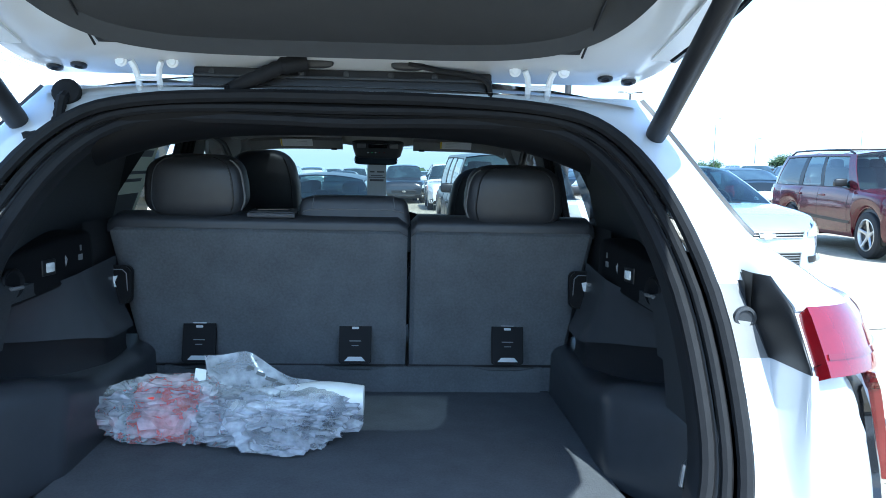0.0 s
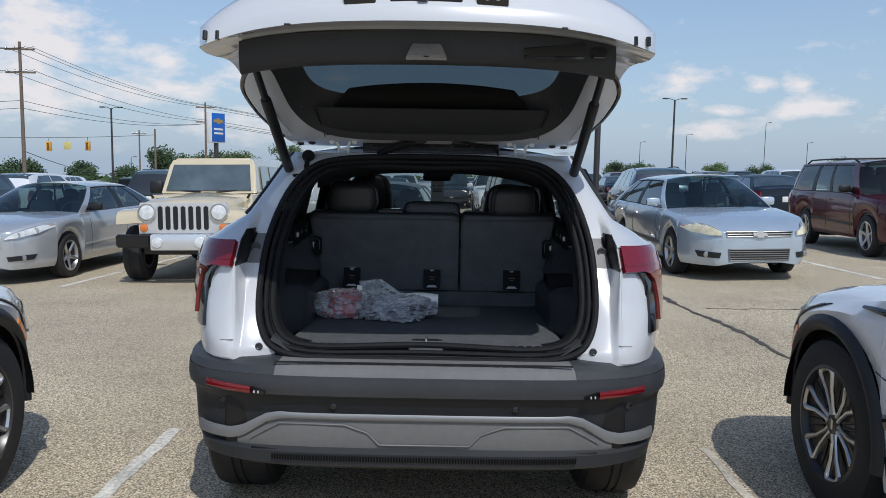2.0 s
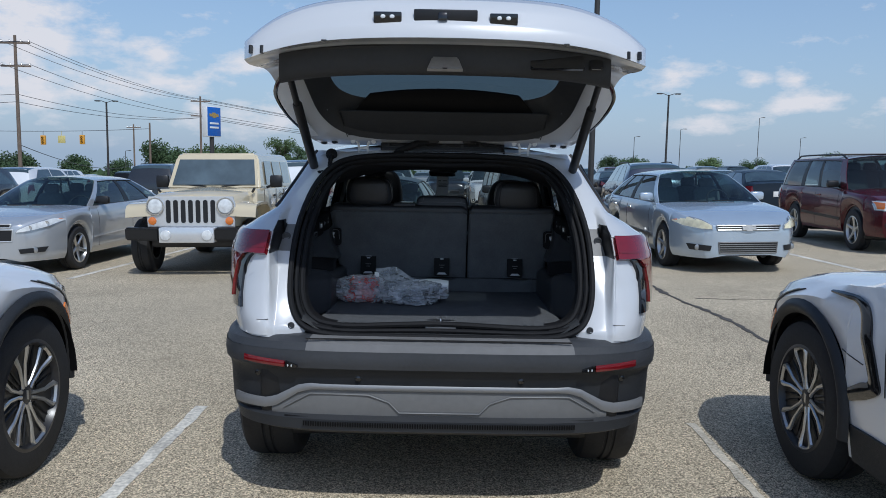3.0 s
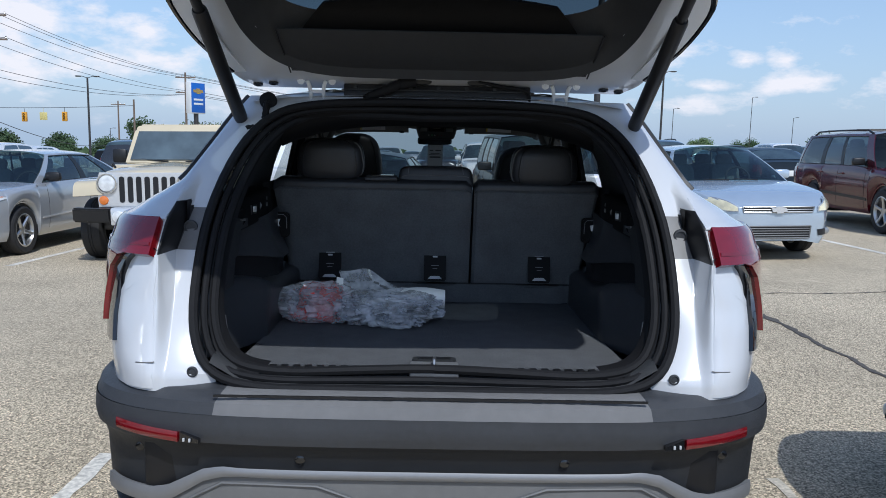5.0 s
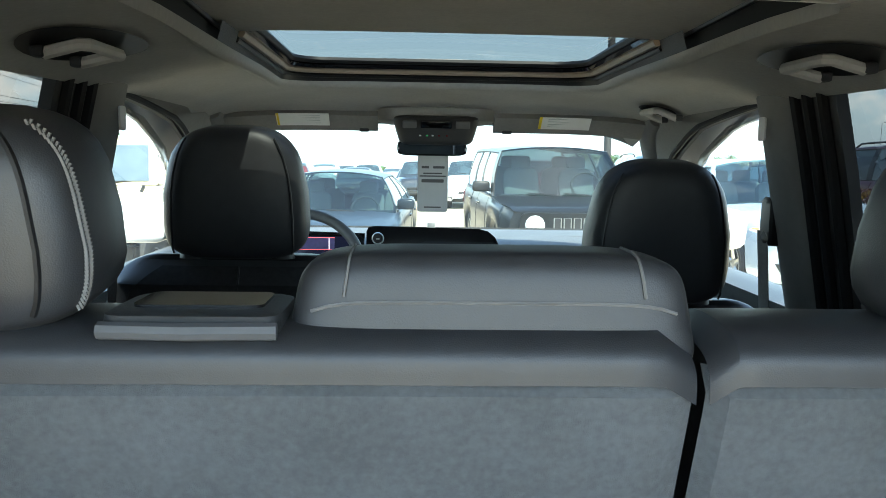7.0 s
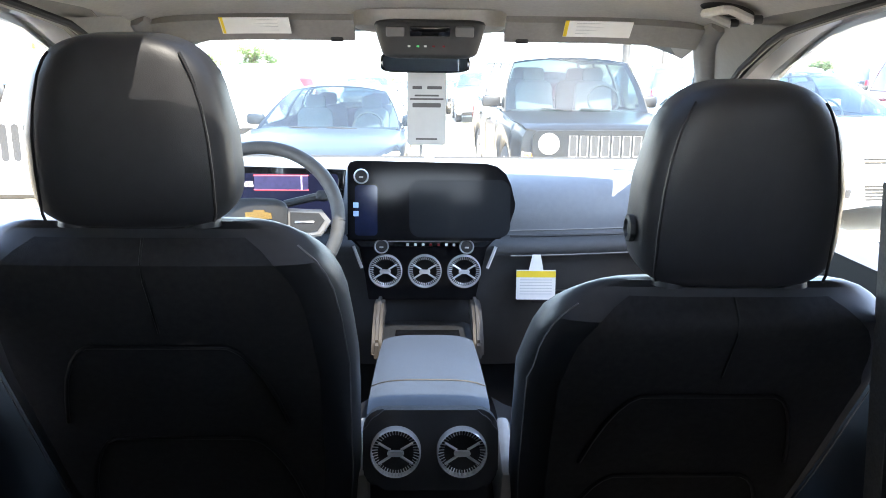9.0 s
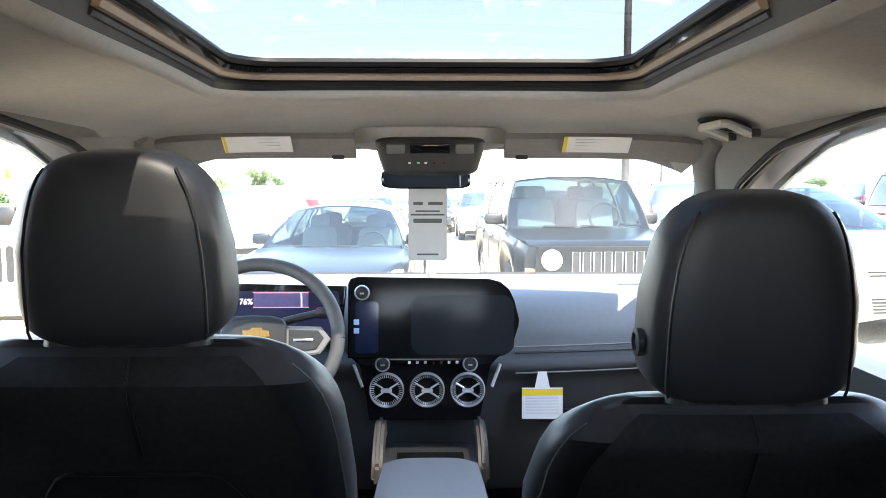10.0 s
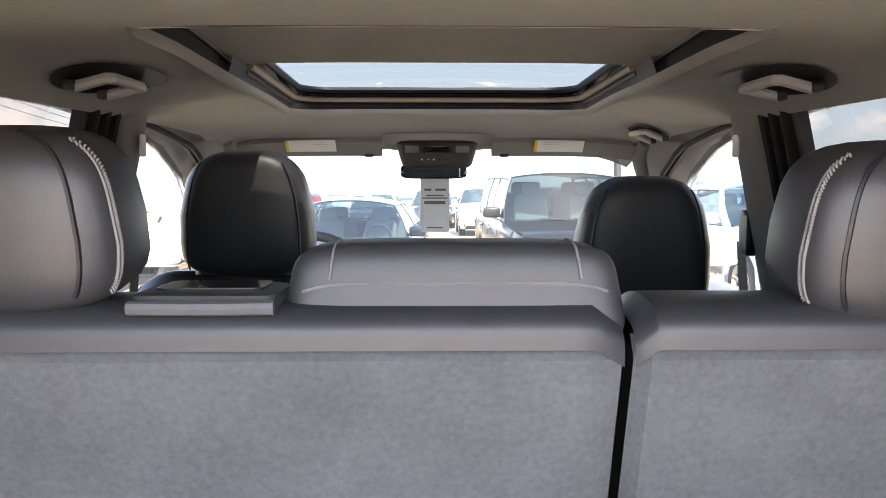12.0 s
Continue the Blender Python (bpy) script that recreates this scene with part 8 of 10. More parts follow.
slab(bm, rounded(0.060, 0.135, 0.01), 0.002, pose(-0.165, 2.8985, 1.048, 82))
lp = part("light_panel", bm, mat("dim_blue_panel", (0.010, 0.016, 0.045), 0.1, vary=0.3, scale=12), sc)
for z in (1.063, 1.040):
    bm = bmesh.new()
    box(bm, (-0.192, 2.893, z), (0.014, 0.002, 0.014), 0.001, (-8, 0, 0))
    part("icon", bm, mat("pale_blue_icon", (0.25, 0.40, 0.62), 0.4, emit=0.015, vary=0), lp)
def ring_knob(x, y, z, r, parent, name, inner_m=BLACK):
    bm = bmesh.new()
    lathe(bm, [(r * 0.78, 0), (r, 0.0), (r, 0.014), (r * 0.88, 0.018), (r * 0.78, 0.012)], pose(x, y, z, 82), 24, True)
    k = part(name, bm, BRIGHT_CHROME, parent)
    bm = bmesh.new()
    lathe(bm, [(r * 0.80, 0), (r * 0.78, 0.012), (0, 0.014)], pose(x, y, z, 82), 20)
    part("knob_face", bm, inner_m, k)
    bm = bmesh.new()
    box(bm, (x, y - 0.015, z), (r * 0.55, 0.002, r * 0.22), 0.001, (-8, 0, 0))
    part("icon", bm, STEEL, k)
ring_knob(-0.176, 2.893, 1.140, 0.020, dash, "knob")
# control bar and vents
bm = bmesh.new()
slab(bm, [(-0.215, 0.020), (0.205, 0.020), (0.165, -0.012), (0.14, -0.16), (-0.155, -0.16), (-0.175, -0.012)], 0.020, pose(-0.008, 2.945, 0.952, 88), 0.004)
cb = part("control_panel", bm, SCREEN_BLACK, dash)
bm = bmesh.new()
slab(bm, [(-0.19, 0.010), (0.18, 0.010), (0.165, -0.006), (-0.175, -0.006)], 0.008, pose(-0.008, 2.925, 0.950, 88), 0.002)
part("switch_bar", bm, GLOSS_BLACK, cb)
for x in (-0.125, 0.105):
    ring_knob(x, 2.905, 0.949, 0.020, cb, "knob")
for i in range(7):
    bm = bmesh.new()
    box(bm, (-0.055 + 0.021 * i, 2.910, 0.952), (0.007, 0.003, 0.007), 0.001)
    part("key", bm, PAPER if i not in (3, 4) else RED_LENS, cb)
for s in (1, -1):
    bm = bmesh.new()
    tube(bm, [(-0.008 + s * 0.195, 2.922, 0.945), (-0.008 + s * 0.172, 2.915, 0.885)], 0.0045, 6)
    part("stack_edge", bm, BRIGHT_CHROME, cb)


def turbine(x, y, z, r, parent, tilt=88):
    """A round air vent: chrome ring with fins, a four-bar hub."""
    m = pose(x, y, z, tilt)
    bm = bmesh.new()
    lathe(bm, [(r * 0.92, -0.004), (r * 1.02, -0.004), (r, 0.014), (r * 0.95, 0.018), (r * 0.92, 0.008)], m, 36, True)
    v = part("air_vent", bm, BRIGHT_CHROME, parent, "round turbine air vent with a chrome ring")
    bm = bmesh.new()
    lathe(bm, [(r * 0.93, -0.02), (r * 0.93, -0.003), (0, -0.003)], m, 24)
    part("vent_throat", bm, BLACK, v)
    bm = bmesh.new()
    for i in range(44):
        a = 2 * math.pi * i / 44
        p, q = m @ Vector((r * 0.72 * math.cos(a), r * 0.72 * math.sin(a), 0.006)), m @ Vector((r * 0.94 * math.cos(a), r * 0.94 * math.sin(a), 0.012))
        tube(bm, [p, q], 0.0011, 4)
    part("fin_ring", bm, BRIGHT_CHROME, v)
    for a in (32, 148, 212, 328):
        bm = bmesh.new()
        c, t = math.cos(radians(a)), math.sin(radians(a))
        tube(bm, [m @ Vector((r * 0.25 * c, r * 0.25 * t, 0.010)), m @ Vector((r * 0.80 * c, r * 0.80 * t, 0.012))], 0.0026, 6)
        part("vane", bm, BRIGHT_CHROME, v)
    bm = bmesh.new()
    slab(bm, rounded(r * 0.66, r * 0.22, r * 0.10), 0.008, m @ pose(0, 0, 0.008), 0.002)
    part("hub", bm, BRIGHT_CHROME, v)


for x in (-0.116, -0.008, 0.100):
    turbine(x, 2.922, 0.876, 0.046, dash)
# instrument cluster
bm = bmesh.new()
slab(bm, [(-0.20, -0.085), (0.185, -0.085), (0.20, 0.075), (-0.20, 0.085)], 0.03, pose(-0.42, 2.945, 1.075, 82), 0.004)
cl = part("driver_display", bm, GLOSS_BLACK, dash, "lit instrument display showing the charge")
bm = bmesh.new()
slab(bm, rounded(0.36, 0.135, 0.01), 0.002, pose(-0.42, 2.913, 1.075, 82))
part("display", bm, mat("deep_blue_display", (0.010, 0.012, 0.030), 0.15, emit=0.07, vary=0.3, scale=10), cl)
GLOW = mat("pale_display_light", (0.80, 0.70, 0.78), 0.4, emit=0.16, vary=0)
bm = bmesh.new()
slab(bm, rounded(0.142, 0.038, 0.002), 0.001, pose(-0.389, 2.9050, 1.120, 82))
part("gauge_bar", bm, mat("violet_display_light", (0.05, 0.045, 0.12), 0.4, emit=0.05, vary=0.3, scale=60), cl)
for z, h in ((1.140, 0.002), (1.101, 0.002)):
    bm = bmesh.new()
    box(bm, (-0.389, 2.902, z), (0.144, 0.001, h), 0)
    part("gauge_line", bm, mat("red_display_light", (0.75, 0.10, 0.12), 0.4, emit=0.3, vary=0), cl)
bm = bmesh.new()
box(bm, (-0.335, 2.900, 1.120), (0.003, 0.001, 0.036), 0)
part("gauge_mark", bm, GLOW, cl)
txt = bpy.data.curves.new("charge_text", "FONT")
txt.body, txt.size, txt.align_x = "76%", 0.021, "RIGHT"
txt.extrude = 0.0004
tmp = new("charge_text", txt)
me = bpy.data.meshes.new_from_object(tmp)
bpy.data.objects.remove(tmp)
num = new("charge_text", me)
me.materials.clear()
me.materials.append(GLOW)
num.parent = cl
num.matrix_basis = pose(-0.462, 2.903, 1.109, 82)
# steering wheel
sw = new("steering_wheel")
sw.parent = SUV
sw.matrix_basis = pose(-0.400, 2.66, 1.066, 68)
tagged(sw, "leather steering wheel with silver spokes and a gold badge")
bm = bmesh.new()
n = 48
tube(bm, [(0.187 * math.cos(2 * math.pi * i / n), 0.178 * math.sin(2 * math.pi * i / n) - (0.014 if math.sin(2 * math.pi * i / n) < -0.8 else 0), 0) for i in range(n + 1)], 0.0165, 10, caps=False)
part("rim", bm, mat("grey_wheel_leather", (0.085, 0.085, 0.085), 0.5, vary=0.12, scale=60, bump=0.3, bscale=900), sw)
bm = bmesh.new()
cushion(bm, (0, -0.012, 0.022), (0.150, 0.120, 0.050), 0.5, (10, 20))
part("hub", bm, TRIM, sw)
for s in (1, -1):
    bm = bmesh.new()
    slab(bm, [(s * 0.065, 0.025), (s * 0.150, 0.022), (s * 0.172, -0.005), (s * 0.150, -0.040), (s * 0.072, -0.052)][::s], 0.016, pose(0, 0, 0.012), 0.003)
    sp = part("spoke", bm, SILVER_TRIM, sw)
    bm = bmesh.new()
    slab(bm, [(s * 0.078, 0.014), (s * 0.145, 0.012), (s * 0.158, -0.005), (s * 0.142, -0.030), (s * 0.080, -0.038)][::s], 0.003, pose(0, 0, 0.0285))
    part("switch_pad", bm, TRIM, sp)
    bm = bmesh.new()
    box(bm, (s * 0.112, -0.010, 0.033), (0.045, 0.006, 0.003), 0.001)
    part("switch", bm, STEEL, sp)
bm = bmesh.new()
slab(bm, [(-0.030, -0.008), (-0.012, -0.008), (-0.012, -0.014), (0.014, -0.014), (0.014, -0.008), (0.030, -0.008), (0.027, 0.007), (0.012, 0.007), (0.012, 0.013), (-0.014, 0.013), (-0.014, 0.007), (-0.033, 0.007)], 0.004, pose(0.010, 0.002, 0.046), 0.001)
part("badge", bm, GOLD, sw)
bm = bmesh.new()
tube(bm, [(0, 0, 0.0), (0, 0, -0.26)], 0.045, 12)
part("column", bm, BLACK, sw)
bm = bmesh.new()
tube(bm, [(0.05, 0.05, -0.05), (0.135, 0.07, -0.045)], 0.010, 8)
cushion(bm, (0.141, 0.07, -0.045), (0.03, 0.026, 0.026), 0.5, (6, 10))
part("stalk", bm, TRIM, sw)
# centre console
con = new("centre_console")
con.parent = SUV
tagged(con, "centre console with a blue-grey armrest and two rear vents")
LID = mat("blue_grey_armrest", (0.075, 0.092, 0.117), 0.5, vary=0.08, scale=60, bump=0.3, bscale=800)
bm = bmesh.new()
box(bm, (0, 2.60, 0.58), (0.26, 0.70, 0.30), 0.03)
part("console_body", bm, TRIM, con)
bm = bmesh.new()
def lid(u, v):
    q = 2 * u - 1
    y = 2.22 + 0.44 * v
    return Vector((q * (0.122 - 0.012 * v), y, 0.782 - 0.014 * q ** 4 - 0.03 * max(0, 0.12 - v) / 0.12 * 1.0 + 0.012 * math.sin(math.pi * v)))
sheet(bm, lid, 16, 18, thick=0.035)
ar = part("arm_rest", bm, LID, con)
bm = bmesh.new()
tube(bm, [lid(u, 0.30) + Vector((0, 0, 0.001)) for u in np.linspace(0, 1, 14)], 0.0016, 5)
part("lid_joint", bm, BLACK, ar)
bm = bmesh.new()
slab(bm, rounded(0.255, 0.155, 0.040), 0.03, pose(0.003, 2.215, 0.716, 82), 0.008)
rv = part("rear_vent_panel", bm, TRIM, con)
for x in (-0.062, 0.062):
    turbine(x, 2.180, 0.721, 0.047, rv, 82)
for s in (1, -1):
    bm = bmesh.new()
    rings = [[(s * (0.128 + dx), y, z + dz) for dx, dz in ((-0.016, 0), (0.016, 0), (0.012, 0.05), (-0.012, 0.05))] for y, z in ((2.69, 0.70), (2.74, 0.745), (2.82, 0.77), (2.90, 0.76))]
    loft(bm, rings)
    bmesh.ops.bevel(bm, geom=bm.edges[:], offset=0.008, segments=2, affect="EDGES")
    part("grab_wing", bm, mat("beige_console_wing", (0.055, 0.047, 0.040), 0.6, vary=0.1), con)
bm = bmesh.new()
slab(bm, rounded(0.17, 0.20, 0.02), 0.02, pose(0, 2.80, 0.715, -6), 0.004)
part("tray", bm, GLOSS_BLACK, con)

# ---- loose things in the car ----
# paper tag hanging from the mirror
tag = thing("hang_tag", "grey printed paper hang tag below the mirror", "tag", at=pose(-0.006, 2.684, 1.324, 90, 0, 0))
bm = bmesh.new()
slab(bm, rounded(0.090, 0.190, 0.007), 0.0012, pose(0, 0.015, 0))
part("card", bm, GREY_PAPER, tag)
for w, h, x, y in ((0.022, 0.007, -0.022, 0.052), (0.034, 0.007, 0.018, 0.052), (0.056, 0.004, 0, 0.034), (0.078, 0.004, 0, 0.026), (0.066, 0.010, 0, 0.012), (0.05, 0.004, 0, -0.066)):
    bm = bmesh.new()
    slab(bm, [(p + x, q + y) for p, q in rounded(w, h, min(w, h) * 0.2, 2)], 0.0006, pose(0, 0, 0.0013))
    part("print_bar", bm, INK, tag)
bm = bmesh.new()
tube(bm, [(0, 0.107, 0.0005), (0, 0.12, 0.0)], 0.0012, 5)
part("loop", bm, BLACK, tag)
# small stand of the tag on the dash top
bm = bmesh.new()
box(bm, (0.005, 3.30, 1.112), (0.05, 0.03, 0.022), 0.005)
box(bm, (0.005, 3.30, 1.135), (0.03, 0.012, 0.05), 0.003)
single("dash_sensor", bm, STEEL, "small grey sensor standing on the dashboard", "sensor")
# yellow tag at the glovebox
yt = thing("warning_tag", "white tag with a yellow heading hanging on the glovebox", "tag", at=pose(0.301, 2.930, 0.845, 86, 0, 0) @ Matrix.Diagonal((1.12, 1, 1, 1)))
bm = bmesh.new()
slab(bm, rounded(0.098, 0.068, 0.003), 0.001, pose(0, -0.018, 0))
part("card", bm, PAPER, yt)
bm = bmesh.new()
slab(bm, [(-0.049, 0.016), (0.049, 0.016), (0.049, 0.032), (0.018, 0.032), (0.010, 0.075), (-0.010, 0.075), (-0.018, 0.032), (-0.049, 0.032)], 0.001)
part("hanger", bm, PAPER, yt)
bm = bmesh.new()
slab(bm, rounded(0.098, 0.018, 0.001, 2), 0.0006, pose(0, 0.020, 0.0012))
part("heading", bm, YELLOW, yt)
for i in range(6):
    bm = bmesh.new()
    slab(bm, rounded(0.080, 0.0022, 0.0005, 1), 0.0004, pose(0, 0.004 - 0.008 * i, 0.0012))
    part("print_bar", bm, GREY_PAPER, yt)
# window sticker on the left rear door glass
def sticker_paper():
    """Thin printed paper that lets daylight through."""
    m = mat("sticker_paper", (0.62, 0.60, 0.50), 0.7, vary=0.06)
    n, l = m.node_tree.nodes, m.node_tree.links
    out = n["Material Output"]
    tr, mx = n.new("ShaderNodeBsdfTranslucent"), n.new("ShaderNodeMixShader")
    tr.inputs["Color"].default_value = (0.92, 0.89, 0.72, 1)
    mx.inputs["Fac"].default_value = 0.9
    l.new(n["Principled BSDF"].outputs[0], mx.inputs[1])
    l.new(tr.outputs[0], mx.inputs[2])
    l.new(mx.outputs[0], out.inputs["Surface"])
    return m


bm = bmesh.new()
sheet(bm, lambda u, v: Vector((-(0.862 - 0.143 * v), 1.10 + 0.58 * u, 1.12 + 0.36 * v)), 4, 4, thick=0.001)
ws = single("window_sticker", bm, sticker_paper(), "pale printed price sheet on the rear door glass", "sticker")
def on_sticker(u, v):
    return Vector((-(0.8595 - 0.143 * v), 1.10 + 0.58 * u, 1.12 + 0.36 * v))


for u0, u1, v0, v1 in ((0.06, 0.50, 0.84, 0.93), (0.58, 0.94, 0.86, 0.92), (0.06, 0.46, 0.70, 0.73), (0.06, 0.42, 0.63, 0.66), (0.06, 0.46, 0.56, 0.59), (0.52, 0.94, 0.70, 0.73), (0.52, 0.90, 0.63, 0.66), (0.52, 0.94, 0.30, 0.52), (0.06, 0.46, 0.20, 0.42), (0.06, 0.94, 0.06, 0.10)):
    bm = bmesh.new()
    sheet(bm, lambda u, v: on_sticker(u0 + (u1 - u0) * u, v0 + (v1 - v0) * v), 2, 2)
    part("print_bar", bm, GREY_TRIM, ws)


def film_material():
    """Clear plastic film: milky and see-through, glossy on its folds."""
    m = bpy.data.materials.new("clear_film")
    m.use_nodes = True
    n, l = m.node_tree.nodes, m.node_tree.links
    n.remove(n["Principled BSDF"])
    t, g, d, x, y, f, tex, ns, mr, bp = (n.new("ShaderNode" + q) for q in ("BsdfTransparent", "BsdfGlossy", "BsdfDiffuse", "MixShader", "MixShader", "LayerWeight", "TexCoord", "TexNoise", "MapRange", "Bump"))
    t.inputs["Color"].default_value = (0.93, 0.94, 0.96, 1)
    g.inputs["Roughness"].default_value = 0.16
    d.inputs["Color"].default_value = (0.86, 0.88, 0.92, 1)
    ns.inputs["Scale"].default_value, ns.inputs["Detail"].default_value = 26, 4
    mr.inputs[1].default_value, mr.inputs[2].default_value, mr.inputs[3].default_value, mr.inputs[4].default_value = 0.42, 0.68, 0.24, 0.52
    f.inputs["Blend"].default_value = 0.30
    bp.inputs["Strength"].default_value, bp.inputs["Distance"].default_value = 0.5, 0.006
    l.new(tex.outputs["Object"], ns.inputs["Vector"])
    l.new(ns.outputs["Fac"], mr.inputs[0])
    l.new(mr.outputs[0], x.inputs[0])
    l.new(mr.outputs[0], bp.inputs["Height"])
    l.new(bp.outputs[0], g.inputs["Normal"])
    l.new(t.outputs[0], x.inputs[1])
    l.new(d.outputs[0], x.inputs[2])
    l.new(x.outputs[0], y.inputs[1])
    l.new(g.outputs[0], y.inputs[2])
    l.new(f.outputs["Fresnel"], y.inputs[0])
    l.new(y.outputs[0], n["Material Output"].inputs[0])
    return m


def cargo_bag():
    """A clear plastic bag with a red charging cable, papers and a white roll, lying on the load floor."""
    root = thing("plastic_bag", "crumpled clear plastic bag with red cable and papers inside", "bag", at=pose(-0.240, 0.645, 0.813) @ Matrix.Diagonal((1.03, 1.10, 1.06, 1)))
    film = film_material()

    def crumple(bm, c, s, seed, rough=0.10, tip=0.0):
        vs = bmesh.ops.create_icosphere(bm, subdivisions=5, radius=1.0)["verts"]
        o = Vector((seed * 3.1, seed * 1.7, 0))
        for v in vs:
            p = v.co.copy()
            q = p * 1.5 + o
            k = 1 + rough * 2.0 * noise.noise(q) - rough * 2.6 * abs(noise.noise(q * 2.6)) - rough * 1.5 * abs(noise.noise(Vector((q.x * 3.2, q.y * 6.0, q.z * 6.5)) + Vector((3, 1, 2)))) + rough * 0.8
            e = Vector([math.copysign(abs(a) ** 0.75, a) for a in p]) * k
            e.x -= tip * max(0, -p.x - 0.75) * 2.2
            v.co = Vector((c[0] + e.x * s[0], c[1] + e.y * s[1], max(0.002, c[2] + e.z * s[2])))

    def film_part(name, bm):
        ob = part(name, bm, film, root)
        ob.data.set_sharp_from_angle(angle=radians(20))
    bm = bmesh.new()
    crumple(bm, (-0.155, 0.0, 0.055), (0.130, 0.100, 0.064), 1, 0.12, 1.0)
    film_part("bag_pouch", bm)
    bm = bmesh.new()
    crumple(bm, (0.09, -0.02, 0.045), (0.158, 0.105, 0.054), 2, 0.15)
    film_part("bag_body", bm)
    bm = bmesh.new()
    def flap(u, v):
        h = lerp([(0, 0.150), (0.35, 0.148), (0.7, 0.098), (1, 0.072)], u)
        return Vector((-0.075 + 0.26 * u - 0.03 * v * (1 - u), 0.045 + 0.06 * v, 0.055 + (h - 0.055) * v + 0.006 * math.sin(11 * u + 4 * v)))
    sheet(bm, flap, 22, 10)
    film_part("bag_flap", bm)
    red = mat("orange_red_cable", (0.90, 0.075, 0.04), 0.45, vary=0.15, scale=30)
    rr = random.Random(4)
    for i in range(4):
        bm = bmesh.new()
        pts = [(-0.150 + (0.085 - 0.01 * i) * math.cos(a * 2.1 + i) + rr.uniform(-0.008, 0.008), 0.055 * math.sin(a * 2.1 + i) + rr.uniform(-0.008, 0.008), 0.026 + 0.022 * i + 0.010 * math.sin(a * 3)) for a in np.linspace(0, 5.5, 16)]
        tube(bm, spline(pts, 60), 0.013, 8)
        part("cable_coil", bm, red, root, "coiled orange-red cable")
    bm = bmesh.new()
    slv = spline([(0.085, 0.060), (0.14, 0.074), (0.20, 0.078), (0.268, 0.072)], 10)
    loft(bm, [[(p[0], 0.030 + 0.040 * math.cos(a) - 0.10 * (p[0] - 0.085), p[1] + 0.030 * math.copysign(abs(math.sin(a)) ** 0.7, math.sin(a))) for a in (2 * math.pi * j / 18 for j in range(18))] for p in slv])
    part("paper_roll", bm, PAPER, root, "white rolled sleeve")
    bm = bmesh.new()
    sheet(bm, lambda u, v: Vector((-0.03 + 0.17 * u, -0.06 + 0.08 * v, 0.035 + 0.03 * v + 0.01 * u + 0.004 * math.sin(14 * u))), 8, 2, thick=0.006)
    part("booklet", bm, mat("white_booklet", (0.78, 0.79, 0.80), 0.5, vary=0.1), root)
    for u, v, w in ((0.36, 0.70, 0.016), (0.44, 0.62, 0.020), (0.52, 0.55, 0.024), (0.60, 0.50, 0.020)):
        bm = bmesh.new()
        p = flap(u, v)
        box(bm, (p.x, p.y - 0.004, p.z), (w, 0.002, 0.007), 0, (-32, 18, 0))
        part("print_bar", bm, INK, root)
    bm = bmesh.new()
    box(bm, (-0.090, 0.015, 0.125), (0.024, 0.028, 0.003), 0.001, (50, 14, 20))
    part("label", bm, PAPER, root)


cargo_bag()
# ---- the lot round the car ----


def slope(x, y, back):
    """Where a car stands on the falling ground; back: how far its middle lies behind its front, along -y."""
    a, b = gz(x, y - back - 1.4), gz(x, y - back + 1.4)
    c, d = gz(x - 0.8, y - back), gz(x + 0.8, y - back)
    tilt, lean = math.degrees(math.atan2(b - a, 2.8)), math.degrees(math.atan2(d - c, 1.6))
    return pose(x, y, (a + b) / 2 + (b - a) / 2.8 * back) @ pose(0, 0, 0, 0, -lean, 0) @ pose(0, 0, 0, tilt, 0, 0)


def facing(x, y, turn=0.0):
    """A car whose front is at x, y and looks back to the walk's start (-y), turned by some degrees."""
    return slope(x, y, -2.4) @ pose(0, 0, 0, 0, 0, turn)


def heading(x, y, turn=0.0):
    """A car whose front is at x, y and which looks along +y."""
    return slope(x, y, 2.4) @ pose(0, 0, 0, 0, 0, 180 + turn)


# the two white electric SUVs parked on either hand
NEIGHBOUR = Shape(4.88, 1.98, 1.63, [(0, 0.72), (0.05, 0.82), (0.25, 0.93), (0.7, 1.02), (1.35, 1.09), (2.35, 1.56), (2.9, 1.62), (3.6, 1.60), (4.2, 1.53), (4.6, 1.22), (4.80, 1.10), (4.86, 0.98), (4.88, 0.75)],
                  [(0, 0.78), (1.3, 1.05), (3.2, 1.12), (4.88, 1.14)], (0.78, 3.874), 0.388, sill=0.26, nose=0.24, tail=0.14, arch=0.05)


# SUV white made lighter, so the neighbours' shaded flanks come out bright
LIFTED_WHITE = mat("shade_lifted_white", (0.80, 0.81, 0.82), 0.25, coat=1.0, vary=0.02, scale=3)


